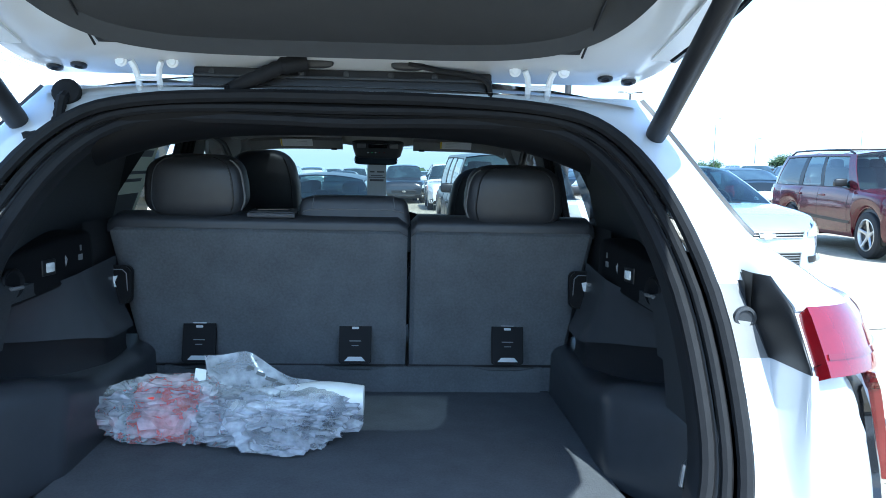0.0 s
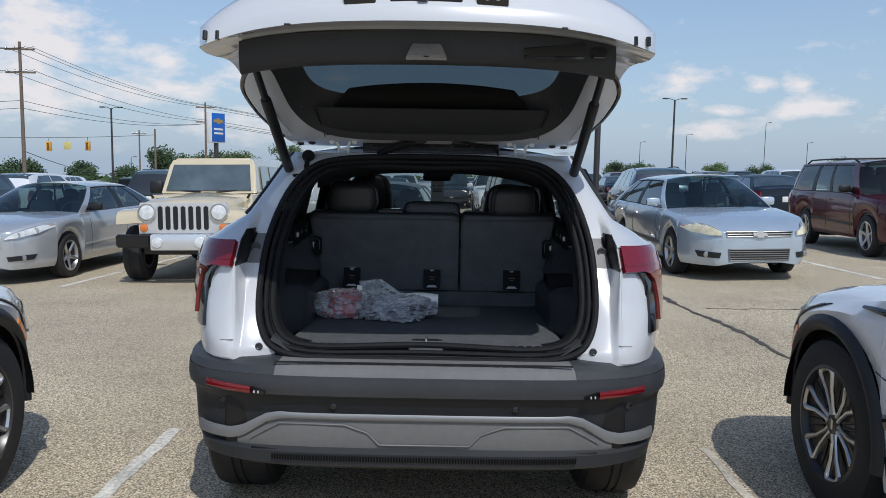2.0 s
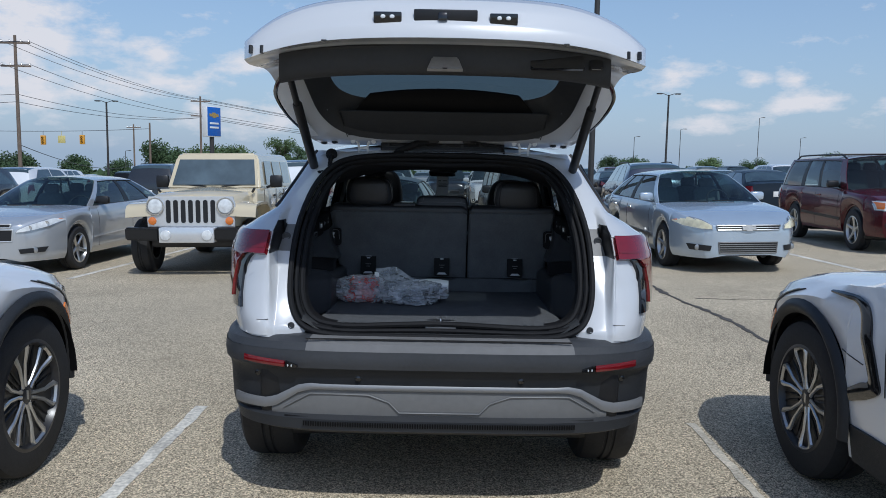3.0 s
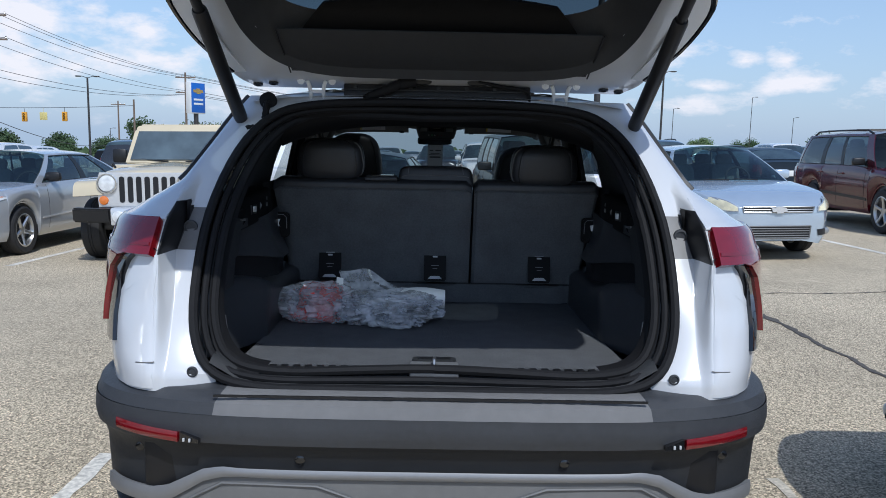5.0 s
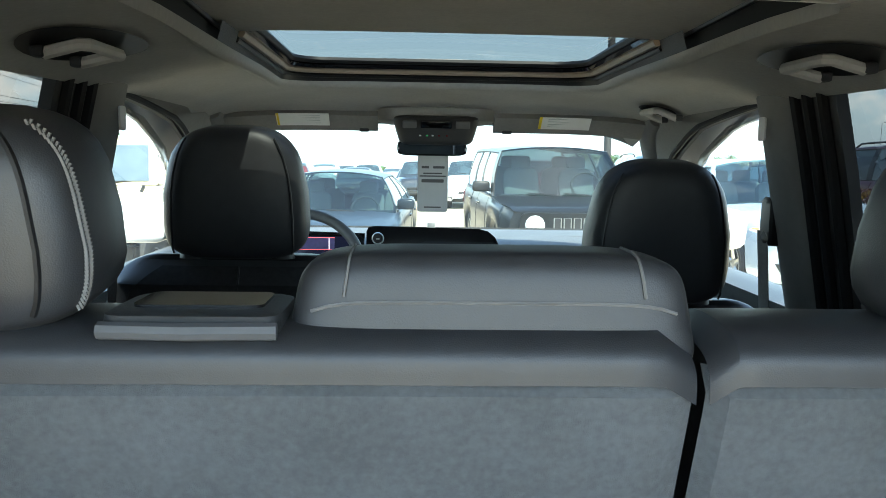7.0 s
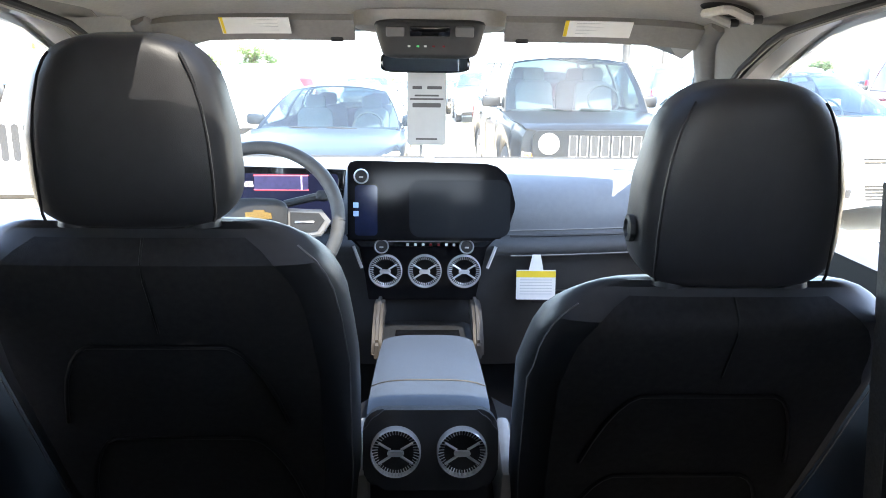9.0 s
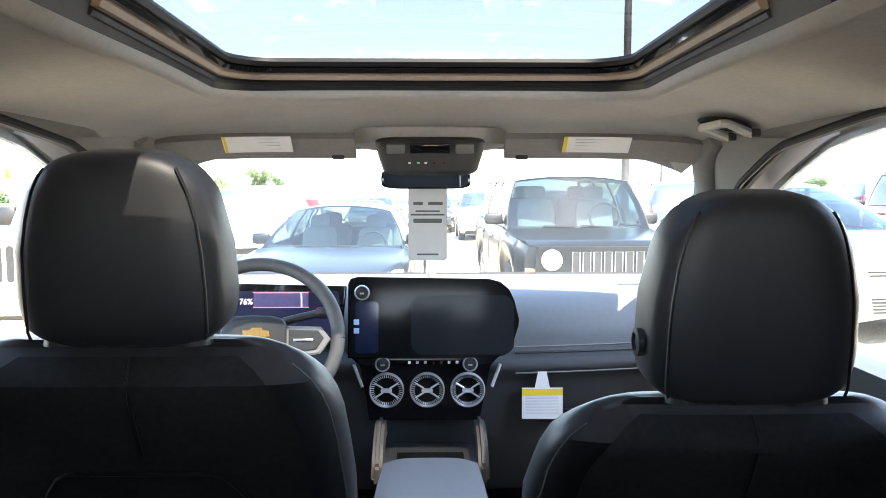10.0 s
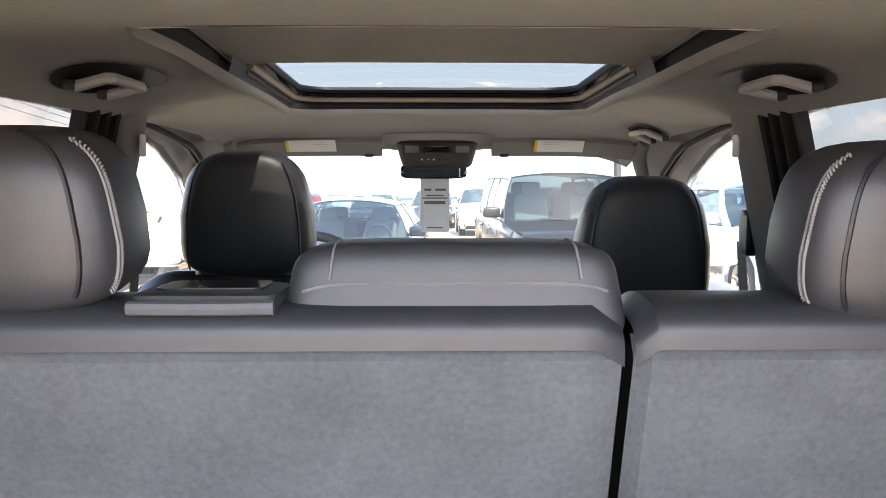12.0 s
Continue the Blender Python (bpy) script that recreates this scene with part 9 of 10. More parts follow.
def neighbour(m, label):
    r = car("electric_suv", label, LIFTED_WHITE, NEIGHBOUR, m, "car", "white electric SUVs", 6, "petal", grille=(0.86, 0.10, 0.70), low_grille=(1.0, 0.2, 0.42), clad=CLAD, wind=(1.55, 2.50), back=(4.2, 4.62), badge="gold")
    for s in (1, -1):
        bm = bmesh.new()
        a, q = 0.78, 0.388 + 0.115
        def marker(u, v, s=s):
            t = math.radians(34 + 18 * u)
            rr = q - 0.03 + 0.028 * v
            y = a - rr * math.cos(t)
            return Vector((s * (NEIGHBOUR.half(y) + 0.022), y, 0.388 + rr * math.sin(t)))
        sheet(bm, marker, 8, 2, thick=0.008)
        part("side_marker", bm, AMBER, r)
        def flank(y, z, off, s=s):
            y += 0.06
            lo, be = min(NEIGHBOUR.low(y), lerp(NEIGHBOUR.belt, y) - 0.06), lerp(NEIGHBOUR.belt, y)
            p = NEIGHBOUR.at(y, lerp([(0, 0), (0.3, 0.5), (0.72, 1), (1, 2)], (z - lo) / (be - lo)))
            return Vector((s * (p.x + off), y, z))
        outer = spline([(0.975, 0.980), (1.10, 0.990), (1.24, 0.985), (1.32, 0.93), (1.37, 0.82), (1.42, 0.70), (1.44, 0.63), (1.36, 0.58), (1.22, 0.53)], 40)
        inner = spline([(0.975, 0.968), (1.10, 0.966), (1.20, 0.955), (1.255, 0.91), (1.295, 0.80), (1.345, 0.70), (1.355, 0.655), (1.30, 0.635), (1.20, 0.585)], 40)
        bm = bmesh.new()
        sheet(bm, lambda u, v: flank(*(inner[round(u * 40)] * (1 - v) + outer[round(u * 40)] * v), 0.010 + 0.006 * math.sin(math.pi * v)), 40, 4, thick=0.012)
        part("fender_trim", bm, GLOSS_BLACK, r)
        bm = bmesh.new()
        tube(bm, [flank(y, 0.735 - 0.12 * (y - 1.10), 0.001) for y in np.linspace(1.11, 1.30, 6)], 0.003, 5)
        tube(bm, [flank(1.46 + 0.03 * (1 - z), z, 0.001) for z in np.linspace(0.62, 1.02, 8)], 0.003, 5)
        part("panel_joint", bm, BLACK, r)
        for i in range(4):
            bm = bmesh.new()
            box(bm, (s * 0.84, 0.50, 0.62 - 0.07 * i), (0.07, 0.02, 0.040), 0.004)
            part("arch_vent", bm, GREY_PAPER if i < 2 else BLACK, r)
    return r


neighbour(heading(-2.91, 1.09), "white electric SUV with black wheel-arch cladding, parked nose-out")
neighbour(heading(2.77, 1.26), "white electric SUV with black wheel-arch cladding, parked nose-out")

# silver sedans, the maroon SUV and what stands behind them
SEDAN_SHOULDER = [(0, 0.70), (0.12, 0.745), (0.4, 0.83), (0.9, 0.90), (1.35, 0.945), (3.2, 0.985), (4.3, 1.01), (5.1, 0.96)]
SEDAN_HOOD = [(0, 0.705), (0.06, 0.735), (0.2, 0.785), (0.5, 0.86), (0.9, 0.925), (1.35, 0.975), (3.2, 1.0), (4.3, 1.06), (4.85, 1.03), (5.1, 0.95)]
SEDAN_A = Saloon(4.87, 1.85, [(0, 0.775), (0.06, 0.805), (0.2, 0.85), (0.5, 0.905), (0.9, 0.955), (1.35, 0.99), (3.2, 1.0), (4.3, 1.06), (4.9, 1.0)], [(0, 0.755), (0.12, 0.80), (0.4, 0.87), (0.9, 0.92), (1.35, 0.95), (3.2, 0.985), (4.3, 1.01), (4.9, 0.96)],
                 (0.96, 3.70), 0.335, ((1.38, 0.97), (2.22, 1.365)), ((4.50, 1.02), (3.66, 1.365)), wr=0.575, crown=0.065, nose=0.36)
SEDAN_B = Saloon(5.09, 1.85, SEDAN_HOOD, SEDAN_SHOULDER, (1.00, 3.81), 0.335, ((1.40, 0.96), (2.20, 1.395)), ((4.55, 1.01), (3.72, 1.40)), wr=0.57, crown=0.065, nose=0.33)
SEDAN_A_LAMP = ([(0.47, 0.635), (0.62, 0.65), (0.78, 0.705), (0.895, 0.785)], [(0.49, 0.685), (0.62, 0.755), (0.78, 0.825), (0.90, 0.862)])
near_car("sedan", "silver sedan with a chrome-edged double grille, parked facing out", SILVER, SEDAN_A, facing(-6.53, 7.80, -1), SEDAN_A_LAMP,
         [(0.42, 0.715, 0.765, 0, BRIGHT_CHROME), (0.44, 0.52, 0.685, 0, BRIGHT_CHROME)], (0.52, 0.78, 0.34, 0.425), mirror=BLACK, strip=(0.46, BRIGHT_CHROME), badge=GOLD, amber=True)
near_car("sedan", "pale silver sedan with aged yellowish headlamps", PALE_SILVER, SEDAN_B, facing(4.31, 7.70, 2), ([(0.50, 0.63), (0.64, 0.632), (0.80, 0.665), (0.895, 0.72)], [(0.505, 0.70), (0.62, 0.765), (0.76, 0.815), (0.90, 0.83)]),
         [(0.455, 0.625, 0.69, 1, STEEL), (0.42, 0.30, 0.45, 4, GREY_TRIM)], (0.53, 0.78, 0.33, 0.425), lens=YELLOW_LENS, badge=BRIGHT_CHROME, strip=(0.42, GREY_TRIM))
SUV_SHOULDER = [(0, 0.86), (0.1, 0.92), (0.4, 1.0), (1.2, 1.06), (2.0, 1.10), (4.9, 1.12)]
near_car("suv", "dark maroon SUV with black roof rails and side steps", MAROON, Saloon(4.87, 1.90, [(0, 0.90), (0.06, 0.95), (0.25, 1.0), (0.8, 1.07), (1.3, 1.11), (4.9, 1.12)], SUV_SHOULDER, (0.93, 3.78), 0.37, ((1.30, 1.07), (1.86, 1.66)), ((4.82, 1.12), (4.62, 1.68)), sill=0.30, nose=0.13, tail=0.08, wr=0.64, tuck=0.09, crown=0.06, arch=0.07),
         facing(8.30, 9.88, -4), ([(0.56, 0.74), (0.72, 0.74), (0.88, 0.76)], [(0.56, 0.90), (0.72, 0.92), (0.885, 0.93)]), [(0.53, 0.74, 0.90, 2, BRIGHT_CHROME), (0.5, 0.42, 0.52, 1, None)], (0.60, 0.80, 0.44, 0.54), "SUV", windows=(0.08, 0.355, 0.39, 0.60, 0.65, 0.95), dark_from=0.6, mirror=BLACK, rails=True, badge=GOLD, strip=(0.52, BLACK), seats=CAR_DASH)
car("suv", "dark blue-grey SUV parked tail-first behind the sedan", DARK_BLUE, suv_shape(4.9, 1.93, 1.70, 1.08, 1.12, 0.36), heading(6.4, 24.0, -3), category="SUV", rails=True, detail=False, pillars=(0.36, 0.68))
car("sedan", "navy sedan in the row behind", NAVY, sedan_shape(4.7), heading(9.9, 24.5), detail=False, wind=(1.30, 2.25), back=(3.75, 4.35))
car("suv", "black SUV behind the cream off-roader", CHARCOAL, suv_shape(5.2, 2.02, 1.88, 1.15, 1.2, 0.38), heading(-11.7, 33.0), category="SUV", rails=True, detail=False, pillars=(0.36, 0.68))
car("suv", "white SUV behind the silver sedan", SNOW, suv_shape(), heading(-15.4, 29.0), category="SUV", detail=False)


BLUE_GLASS = mat("blue_grey_car_glass", (0.085, 0.115, 0.130), 0.04, coat=1.0, vary=0.5, scale=2.2)


def offroader(m):
    """The cream off-roader: upright body, seven-slot chrome grille, round lamps, flat wings, black bumper."""
    root = thing("off_roader", "cream four-door off-roader with a chrome seven-slot grille", "off-road car", "parked cars", m)
    bm = bmesh.new()
    box(bm, (0, 2.55, 0.92), (1.54, 3.1, 0.62), 0.04)
    tub = part("body", bm, CREAM, root)
    bm = bmesh.new()
    rings = []
    for y, w, z0, z1 in ((0.16, 0.56, 0.72, 1.13), (0.22, 0.60, 0.70, 1.16), (0.9, 0.68, 0.70, 1.20), (1.32, 0.73, 0.70, 1.24)):
        rings.append([(-w, y, z0), (w, y, z0), (w, y, z1 - 0.07), (w - 0.06, y, z1 - 0.01), (0, y, z1 + 0.025), (-w + 0.06, y, z1 - 0.01), (-w, y, z1 - 0.07)])
    loft(bm, rings)
    part("bonnet", bm, CREAM, root)
    # cabin with its pillars, roof and windows
    bm = bmesh.new()
    loft(bm, [[(-0.74, 1.36, 1.22), (0.74, 1.36, 1.22), (0.77, 4.1, 1.22), (-0.77, 4.1, 1.22)], [(-0.66, 1.62, 1.72), (0.66, 1.62, 1.72), (0.68, 4.0, 1.74), (-0.68, 4.0, 1.74)], [(-0.60, 1.66, 1.79), (0.60, 1.66, 1.79), (0.62, 3.96, 1.81), (-0.62, 3.96, 1.81)]])
    bmesh.ops.bevel(bm, geom=bm.edges[:], offset=0.03, segments=2, affect="EDGES")
    part("hard_top", bm, CREAM, root)
    def on(y, z, s):
        t = (z - 1.22) / 0.5
        return Vector((s * (0.762 - 0.085 * t + 0.006), y, z))
    bm = bmesh.new()
    sheet(bm, lambda u, v: Vector(((2 * u - 1) * (0.655 - 0.06 * v), 1.385 + 0.23 * v - 0.002, 1.285 + 0.40 * v)), 4, 3, thick=0.012)
    part("windscreen", bm, BLUE_GLASS, root)
    for s in (1, -1):
        for y0, y1 in ((1.78, 2.38), (2.50, 3.12), (3.25, 3.88)):
            bm = bmesh.new()
            sheet(bm, lambda u, v: on(y0 + (y1 - y0) * u + (0.10 * v if y0 < 2 and u < 0.5 else 0), 1.29 + 0.38 * v, s), 2, 3, thick=0.008)
            part("side_window", bm, BLUE_GLASS, root)
        bm = bmesh.new()
        cushion(bm, (s * 0.92, 1.72, 1.34), (0.20, 0.10, 0.20), 0.3, (6, 12))
        tube(bm, [(s * 0.76, 1.74, 1.24), (s * 0.85, 1.73, 1.28)], 0.02, 6)
        part("door_mirror", bm, BLACK, root)
        # wings
        bm = bmesh.new()
        def wing(u, v):
            p = spline([(0.10, 0.86), (0.16, 1.02), (0.45, 1.06), (0.95, 1.05), (1.25, 0.90), (1.40, 0.70)], 14)
            y, z = p[round(u * 14)]
            return Vector((s * (0.56 + 0.37 * v), y, z - 0.02 * v))
        sheet(bm, wing, 14, 4, thick=0.035)
        part("front_wing", bm, CREAM, root)
        bm = bmesh.new()
        def rear(u, v):
            a = math.pi * (0.08 + 0.84 * u)
            return Vector((s * (0.76 + 0.17 * v), 3.58 - 0.52 * math.cos(a), 0.52 + 0.50 * math.sin(a)))
        sheet(bm, rear, 12, 3, thick=0.03)
        part("rear_wing", bm, CREAM, root)
        for y in (1.50, 2.44, 3.18):
            bm = bmesh.new()
            box(bm, (s * 0.774, y, 0.96), (0.006, 0.01, 0.5), 0.001)
            part("door_joint", bm, BLACK, tub)
        for y in (2.28, 3.06):
            bm = bmesh.new()
            box(bm, (s * 0.785, y, 1.10), (0.03, 0.14, 0.03), 0.008)
            part("door_handle", bm, BLACK, tub)
        for y in (0.64, 3.58):
            wheel(root, s * 0.80, y, 0.40, 0.26, s, 5, "dark", 0.55)
        bm = bmesh.new()
        tube(bm, [(s * 0.70, 0.95, 1.18), (s * 0.74, 0.93, 1.24)], 0.018, 6)
        part("bonnet_catch", bm, BLACK, root)
        bm = bmesh.new()
        tube(bm, [(s * 0.12, 1.375, 1.26), (s * 0.50, 1.39, 1.30)], 0.012, 5)
        part("wiper", bm, BLACK, root)
    # grille
    bm = bmesh.new()
    slab(bm, [(-0.62, 0.70), (0.62, 0.70), (0.64, 1.0), (0.60, 1.14), (-0.60, 1.14), (-0.64, 1.0)], 0.05, pose(0, 0.17, 0, 90), 0.012)
    g = part("grille", bm, BRIGHT_CHROME, root, "chromed grille with seven slots")
    for i in range(7):
        bm = bmesh.new()
        slab(bm, [(x + (i - 3) * 0.106, 0.925 + y) for x, y in rounded(0.066, 0.33, 0.03, 4)], 0.012, pose(0, 0.125, 0, 90))
        part("slot", bm, BLACK, g)
    for s in (1, -1):
        bm = bmesh.new()
        lathe(bm, [(0.115, 0), (0.11, 0.03), (0.095, 0.05), (0, 0.065)], pose(s * 0.50, 0.13, 1.0, 90), 24)
        h = part("headlamp", bm, CLEAR_LENS, g)
        bm = bmesh.new()
        lathe(bm, [(0.112, 0), (0.128, 0.012), (0.128, 0.03), (0.112, 0.03)], pose(s * 0.50, 0.12, 1.0, 90), 24, True)
        part("lamp_ring", bm, CHROME, h)
        bm = bmesh.new()
        lathe(bm, [(0.06, 0), (0.055, 0.02), (0, 0.03)], pose(s * 0.55, 0.125, 0.79, 90), 18)
        part("indicator", bm, AMBER, g)
    bm = bmesh.new()
    box(bm, (0, -0.02, 0.60), (0.78, 0.20, 0.22), 0.02)
    b = part("bumper", bm, BRIGHT_CHROME, root)
    for s in (1, -1):
        bm = bmesh.new()
        rings = [[(s * x, y + dy, z) for dy, z in ((0.0, 0.70), (0.02, 0.52), (0.16, 0.52), (0.16, 0.70))] for x, y in ((0.39, -0.13), (0.7, -0.09), (0.92, 0.02))]
        loft(bm, rings)
        bmesh.ops.bevel(bm, geom=bm.edges[:], offset=0.02, segments=2, affect="EDGES")
        part("bumper_end", bm, BLACK, b)
        bm = bmesh.new()
        lathe(bm, [(0.075, 0), (0.07, 0.02), (0.05, 0.025), (0, 0.03)], pose(s * 0.29, -0.115, 0.60, 90), 20)
        part("fog_lamp", bm, CLEAR_LENS, b)
    bm = bmesh.new()
    box(bm, (0, 2.3, 0.50), (1.3, 4.0, 0.22), 0.04)
    part("underbody", bm, BLACK, root)
    bm = bmesh.new()
    lathe(bm, [(0.36, -0.12), (0.38, -0.05), (0.38, 0.05), (0.36, 0.12), (0.2, 0.12), (0.2, -0.12)], pose(0, 4.25, 1.05, 90), 28, True)
    part("spare_tyre", bm, TYRE, root)
    return root


offroader(facing(-3.60, 7.75, 1))

# ahead of the car, seen through its windscreen
near_car("sedan", "dark blue sedan facing the car's bonnet", NAVY, SEDAN_A, pose(-1.17, 8.4, gz(-1.17, 10.7)) @ pose(0, 0, 0, 0, 0, -3), SEDAN_A_LAMP,
         [(0.42, 0.715, 0.765, 0, BRIGHT_CHROME), (0.44, 0.52, 0.685, 0, BRIGHT_CHROME)], (0.52, 0.78, 0.34, 0.425), strip=(0.46, BRIGHT_CHROME), badge=GOLD)


def patriot(m):
    shape = Saloon(4.41, 1.78, [(0, 0.98), (0.05, 1.005), (0.3, 1.03), (1.15, 1.075), (4.4, 1.08)], [(0, 0.96), (0.1, 0.99), (0.4, 1.01), (1.2, 1.05), (4.4, 1.08)], (0.80, 3.43), 0.36, ((1.18, 1.05), (1.62, 1.60)), ((4.36, 1.08), (4.26, 1.62)), sill=0.30, nose=0.09, tail=0.05, wr=0.66, tuck=0.07, crown=0.05, arch=0.06)
    root = near_car("suv", "black boxy SUV with round headlamps and a slotted grille", JET, shape, m, ([(0.68, 0.66), (0.80, 0.67)], [(0.68, 0.73), (0.80, 0.74)]), [(0.60, 0.40, 0.50, 1, None)], (0.62, 0.78, 0.42, 0.52), "SUV", lens=AMBER, windows=(0.08, 0.355, 0.39, 0.62, 0.66, 0.95), dark_from=0.6, mirror=BLACK, amber=False)
    bm = bmesh.new()
    slab(bm, rounded(1.42, 0.30, 0.08), 0.03, pose(0, -0.055, 0.80, 90), 0.008)
    g = part("front_panel", bm, JET, root)
    for i in range(7):
        bm = bmesh.new()
        slab(bm, [(x + (i - 3) * 0.105, y) for x, y in rounded(0.072, 0.20, 0.02, 3)], 0.012, pose(0, -0.083, 0.80, 90))
        s = part("slot", bm, BLACK, g)
        bm = bmesh.new()
        tube(bm, [((i - 3) * 0.105 + x, -0.097, 0.80 + z) for x, z in ((-0.037, -0.1), (0.037, -0.1), (0.037, 0.1), (-0.037, 0.1), (-0.037, -0.1))], 0.006, 5)
        part("slot_frame", bm, STEEL, s)
    for s in (1, -1):
        bm = bmesh.new()
        lathe(bm, [(0.105, 0), (0.10, 0.03), (0.08, 0.05), (0, 0.062)], pose(s * 0.55, -0.08, 0.82, 90), 24)
        part("headlamp", bm, CLEAR_LENS, g)
        bm = bmesh.new()
        box(bm, (s * 0.70, -0.03, 0.70), (0.10, 0.05, 0.06), 0.012)
        part("indicator", bm, AMBER, g)
    return root


patriot(pose(1.74, 8.5, gz(1.74, 10.7)) @ pose(0, 0, 0, 0, 0, 2))
car("suv", "white SUV in the row ahead", SNOW, suv_shape(), facing(2.0, 27.0), category="SUV", pillars=(0.36, 0.68))
car("suv", "white SUV parked beyond the dark sedan", SNOW, suv_shape(5.1, 1.98, 1.85), heading(-4.1, 24.0), category="SUV", pillars=(0.36, 0.68))
car("suv", "dark SUV in the row ahead", CHARCOAL, suv_shape(), facing(0.2, 33.5), category="SUV", detail=False)

# rows further off
FAR = [("suv", CHARCOAL), ("sedan", SNOW), ("suv", SNOW), ("sedan", GRAPHITE), ("suv", SILVER), ("sedan", NAVY), ("suv", MAROON), ("sedan", SILVER), ("suv", JET), ("suv", GRAPHITE)]
WORDS = {CHARCOAL: "charcoal", SNOW: "white", GRAPHITE: "grey", SILVER: "silver", NAVY: "navy", MAROON: "maroon", JET: "black"}
first = {}
rng = random.Random(11)
spots = [(x, 36.0) for x in range(-33, 44, 3)] + [(x, 50.0) for x in range(-42, 60, 3)] + [(x, 19.5) for x in range(14, 36, 3)] + [(x, 18.5) for x in range(-33, -14, 3)] + [(x, 70.0) for x in range(-50, 84, 4)]
for i, (x, y) in enumerate(spots):
    if rng.random() < 0.18:
        continue
    k = rng.randrange(len(FAR))
    kind, pt = FAR[k]
    x, y = x + rng.uniform(-0.3, 0.3), y + rng.uniform(-0.3, 0.3)
    m = facing(x, y) if rng.random() < 0.5 else heading(x, y + 4.8)
    if k not in first:
        sh = sedan_shape() if kind == "sedan" else suv_shape()
        first[k] = car(kind, f"{WORDS[pt]} {kind if kind == 'sedan' else 'SUV'} in a far row of the lot", pt, sh, m, kind if kind == "sedan" else "SUV", "far parked cars", detail=False, plate=False, **({"wind": (1.30, 2.25), "back": (3.75, 4.35)} if kind == "sedan" else {"pillars": (0.36, 0.68)}))
    else:
        copy_thing(first[k], m)
# ---- poles, wires, signs, trees ----
POLE = mat("dark_bronze_pole", (0.055, 0.052, 0.050), 0.5, metal=0.3, vary=0.1)
WOOD = mat("weathered_pole_wood", (0.17, 0.13, 0.10), 0.9, vary=0.3, scale=12, bump=0.5, bscale=60)
WIRE = mat("black_wire", (0.03, 0.03, 0.035), 0.6, vary=0)
SIGN_BLUE = mat("blue_sign_face", (0.015, 0.12, 0.48), 0.35, vary=0.05, emit=0.0)


def lamp_post(x, y, h=8.5, r=0.075, heads=2, turn=0.0):
    root = thing("street_lamp", "dark double-headed parking lot lamp post" if heads == 2 else "dark single lamp post", "lamp post", "lamp posts", pose(x, y, gz(x, y), 0, 0, turn))
    bm = bmesh.new()
    tube(bm, [(0, 0, 0), (0, 0, h)], [r, r * 0.75], 12)
    part("pole", bm, POLE, root)
    bm = bmesh.new()
    lathe(bm, [(0.25, 0), (0.25, 0.6), (0.22, 0.64), (0, 0.64)], None, 18)
    part("footing", bm, mat("pale_concrete", (0.45, 0.44, 0.41), 0.9, vary=0.2), root)
    for s in ((1, -1) if heads == 2 else (1,)):
        bm = bmesh.new()
        tube(bm, [(s * 0.05, 0, h - 0.05), (s * 0.45, 0, h + 0.10), (s * 0.70, 0, h + 0.12)], 0.03, 8)
        part("arm", bm, POLE, root)
        bm = bmesh.new()
        cushion(bm, (s * 0.85, 0, h + 0.10), (0.55, 0.32, 0.11), 0.4, (8, 12))
        hd = part("lamp_head", bm, POLE, root)
        bm = bmesh.new()
        slab(bm, rounded(0.40, 0.22, 0.03), 0.01, pose(s * 0.85, 0, h + 0.036))
        part("lens", bm, CLEAR_LENS, hd)


lamp_post(-32.6, 73.1, 8.4, 0.11)
lamp_post(20.57, 69.9, 8.4, 0.11)
lamp_post(3.05, 13.0, 8.5, 0.065)
for x, y, h in ((36.8, 150, 8), (43.5, 142.6, 9), (64, 158, 12), (74, 161, 8), (-62, 150, 6), (120, 200, 12)):
    lamp_post(x, y, h, 0.07, 1, 0)


def utility_pole(x, y, h, arms=1):
    root = thing("utility_pole", "weathered wooden utility pole with a crossarm", "utility pole", "utility poles", pose(x, y, gz(x, y)))
    bm = bmesh.new()
    tube(bm, [(0, 0, 0), (0, 0, h)], [0.17, 0.11], 10)
    part("pole", bm, WOOD, root)
    for i in range(arms):
        bm = bmesh.new()
        box(bm, (0, 0, h - 0.6 - 1.8 * i), (2.4, 0.12, 0.14), 0.02)
        a = part("crossarm", bm, WOOD, root)
        for k in (-1.1, -0.45, 0.45, 1.1):
            bm = bmesh.new()
            lathe(bm, [(0.04, 0), (0.07, 0.06), (0.04, 0.12), (0.06, 0.16), (0, 0.2)], pose(k, 0, h - 0.53 - 1.8 * i), 8)
            part("insulator", bm, STEEL, a)


POLES = [(-34.2, 60.2, 12.5, 2), (-30.3, 95.0, 11.0, 2), (-53.0, 131.5, 10.0, 1), (-90, 62, 13, 1)]
for p in POLES:
    utility_pole(*p)


def wire(a, b, sag, r=0.022):
    bm = bmesh.new()
    a, b = Vector(a), Vector(b)
    tube(bm, [a.lerp(b, t) - Vector((0, 0, 4 * sag * t * (1 - t))) for t in np.linspace(0, 1, 20)], r, 4)
    single("overhead_wire", bm, WIRE, "black overhead power line strung between poles", "wire", "overhead wires")


def arm_z(p, drop):
    return gz(p[0], p[1]) + p[2] - drop


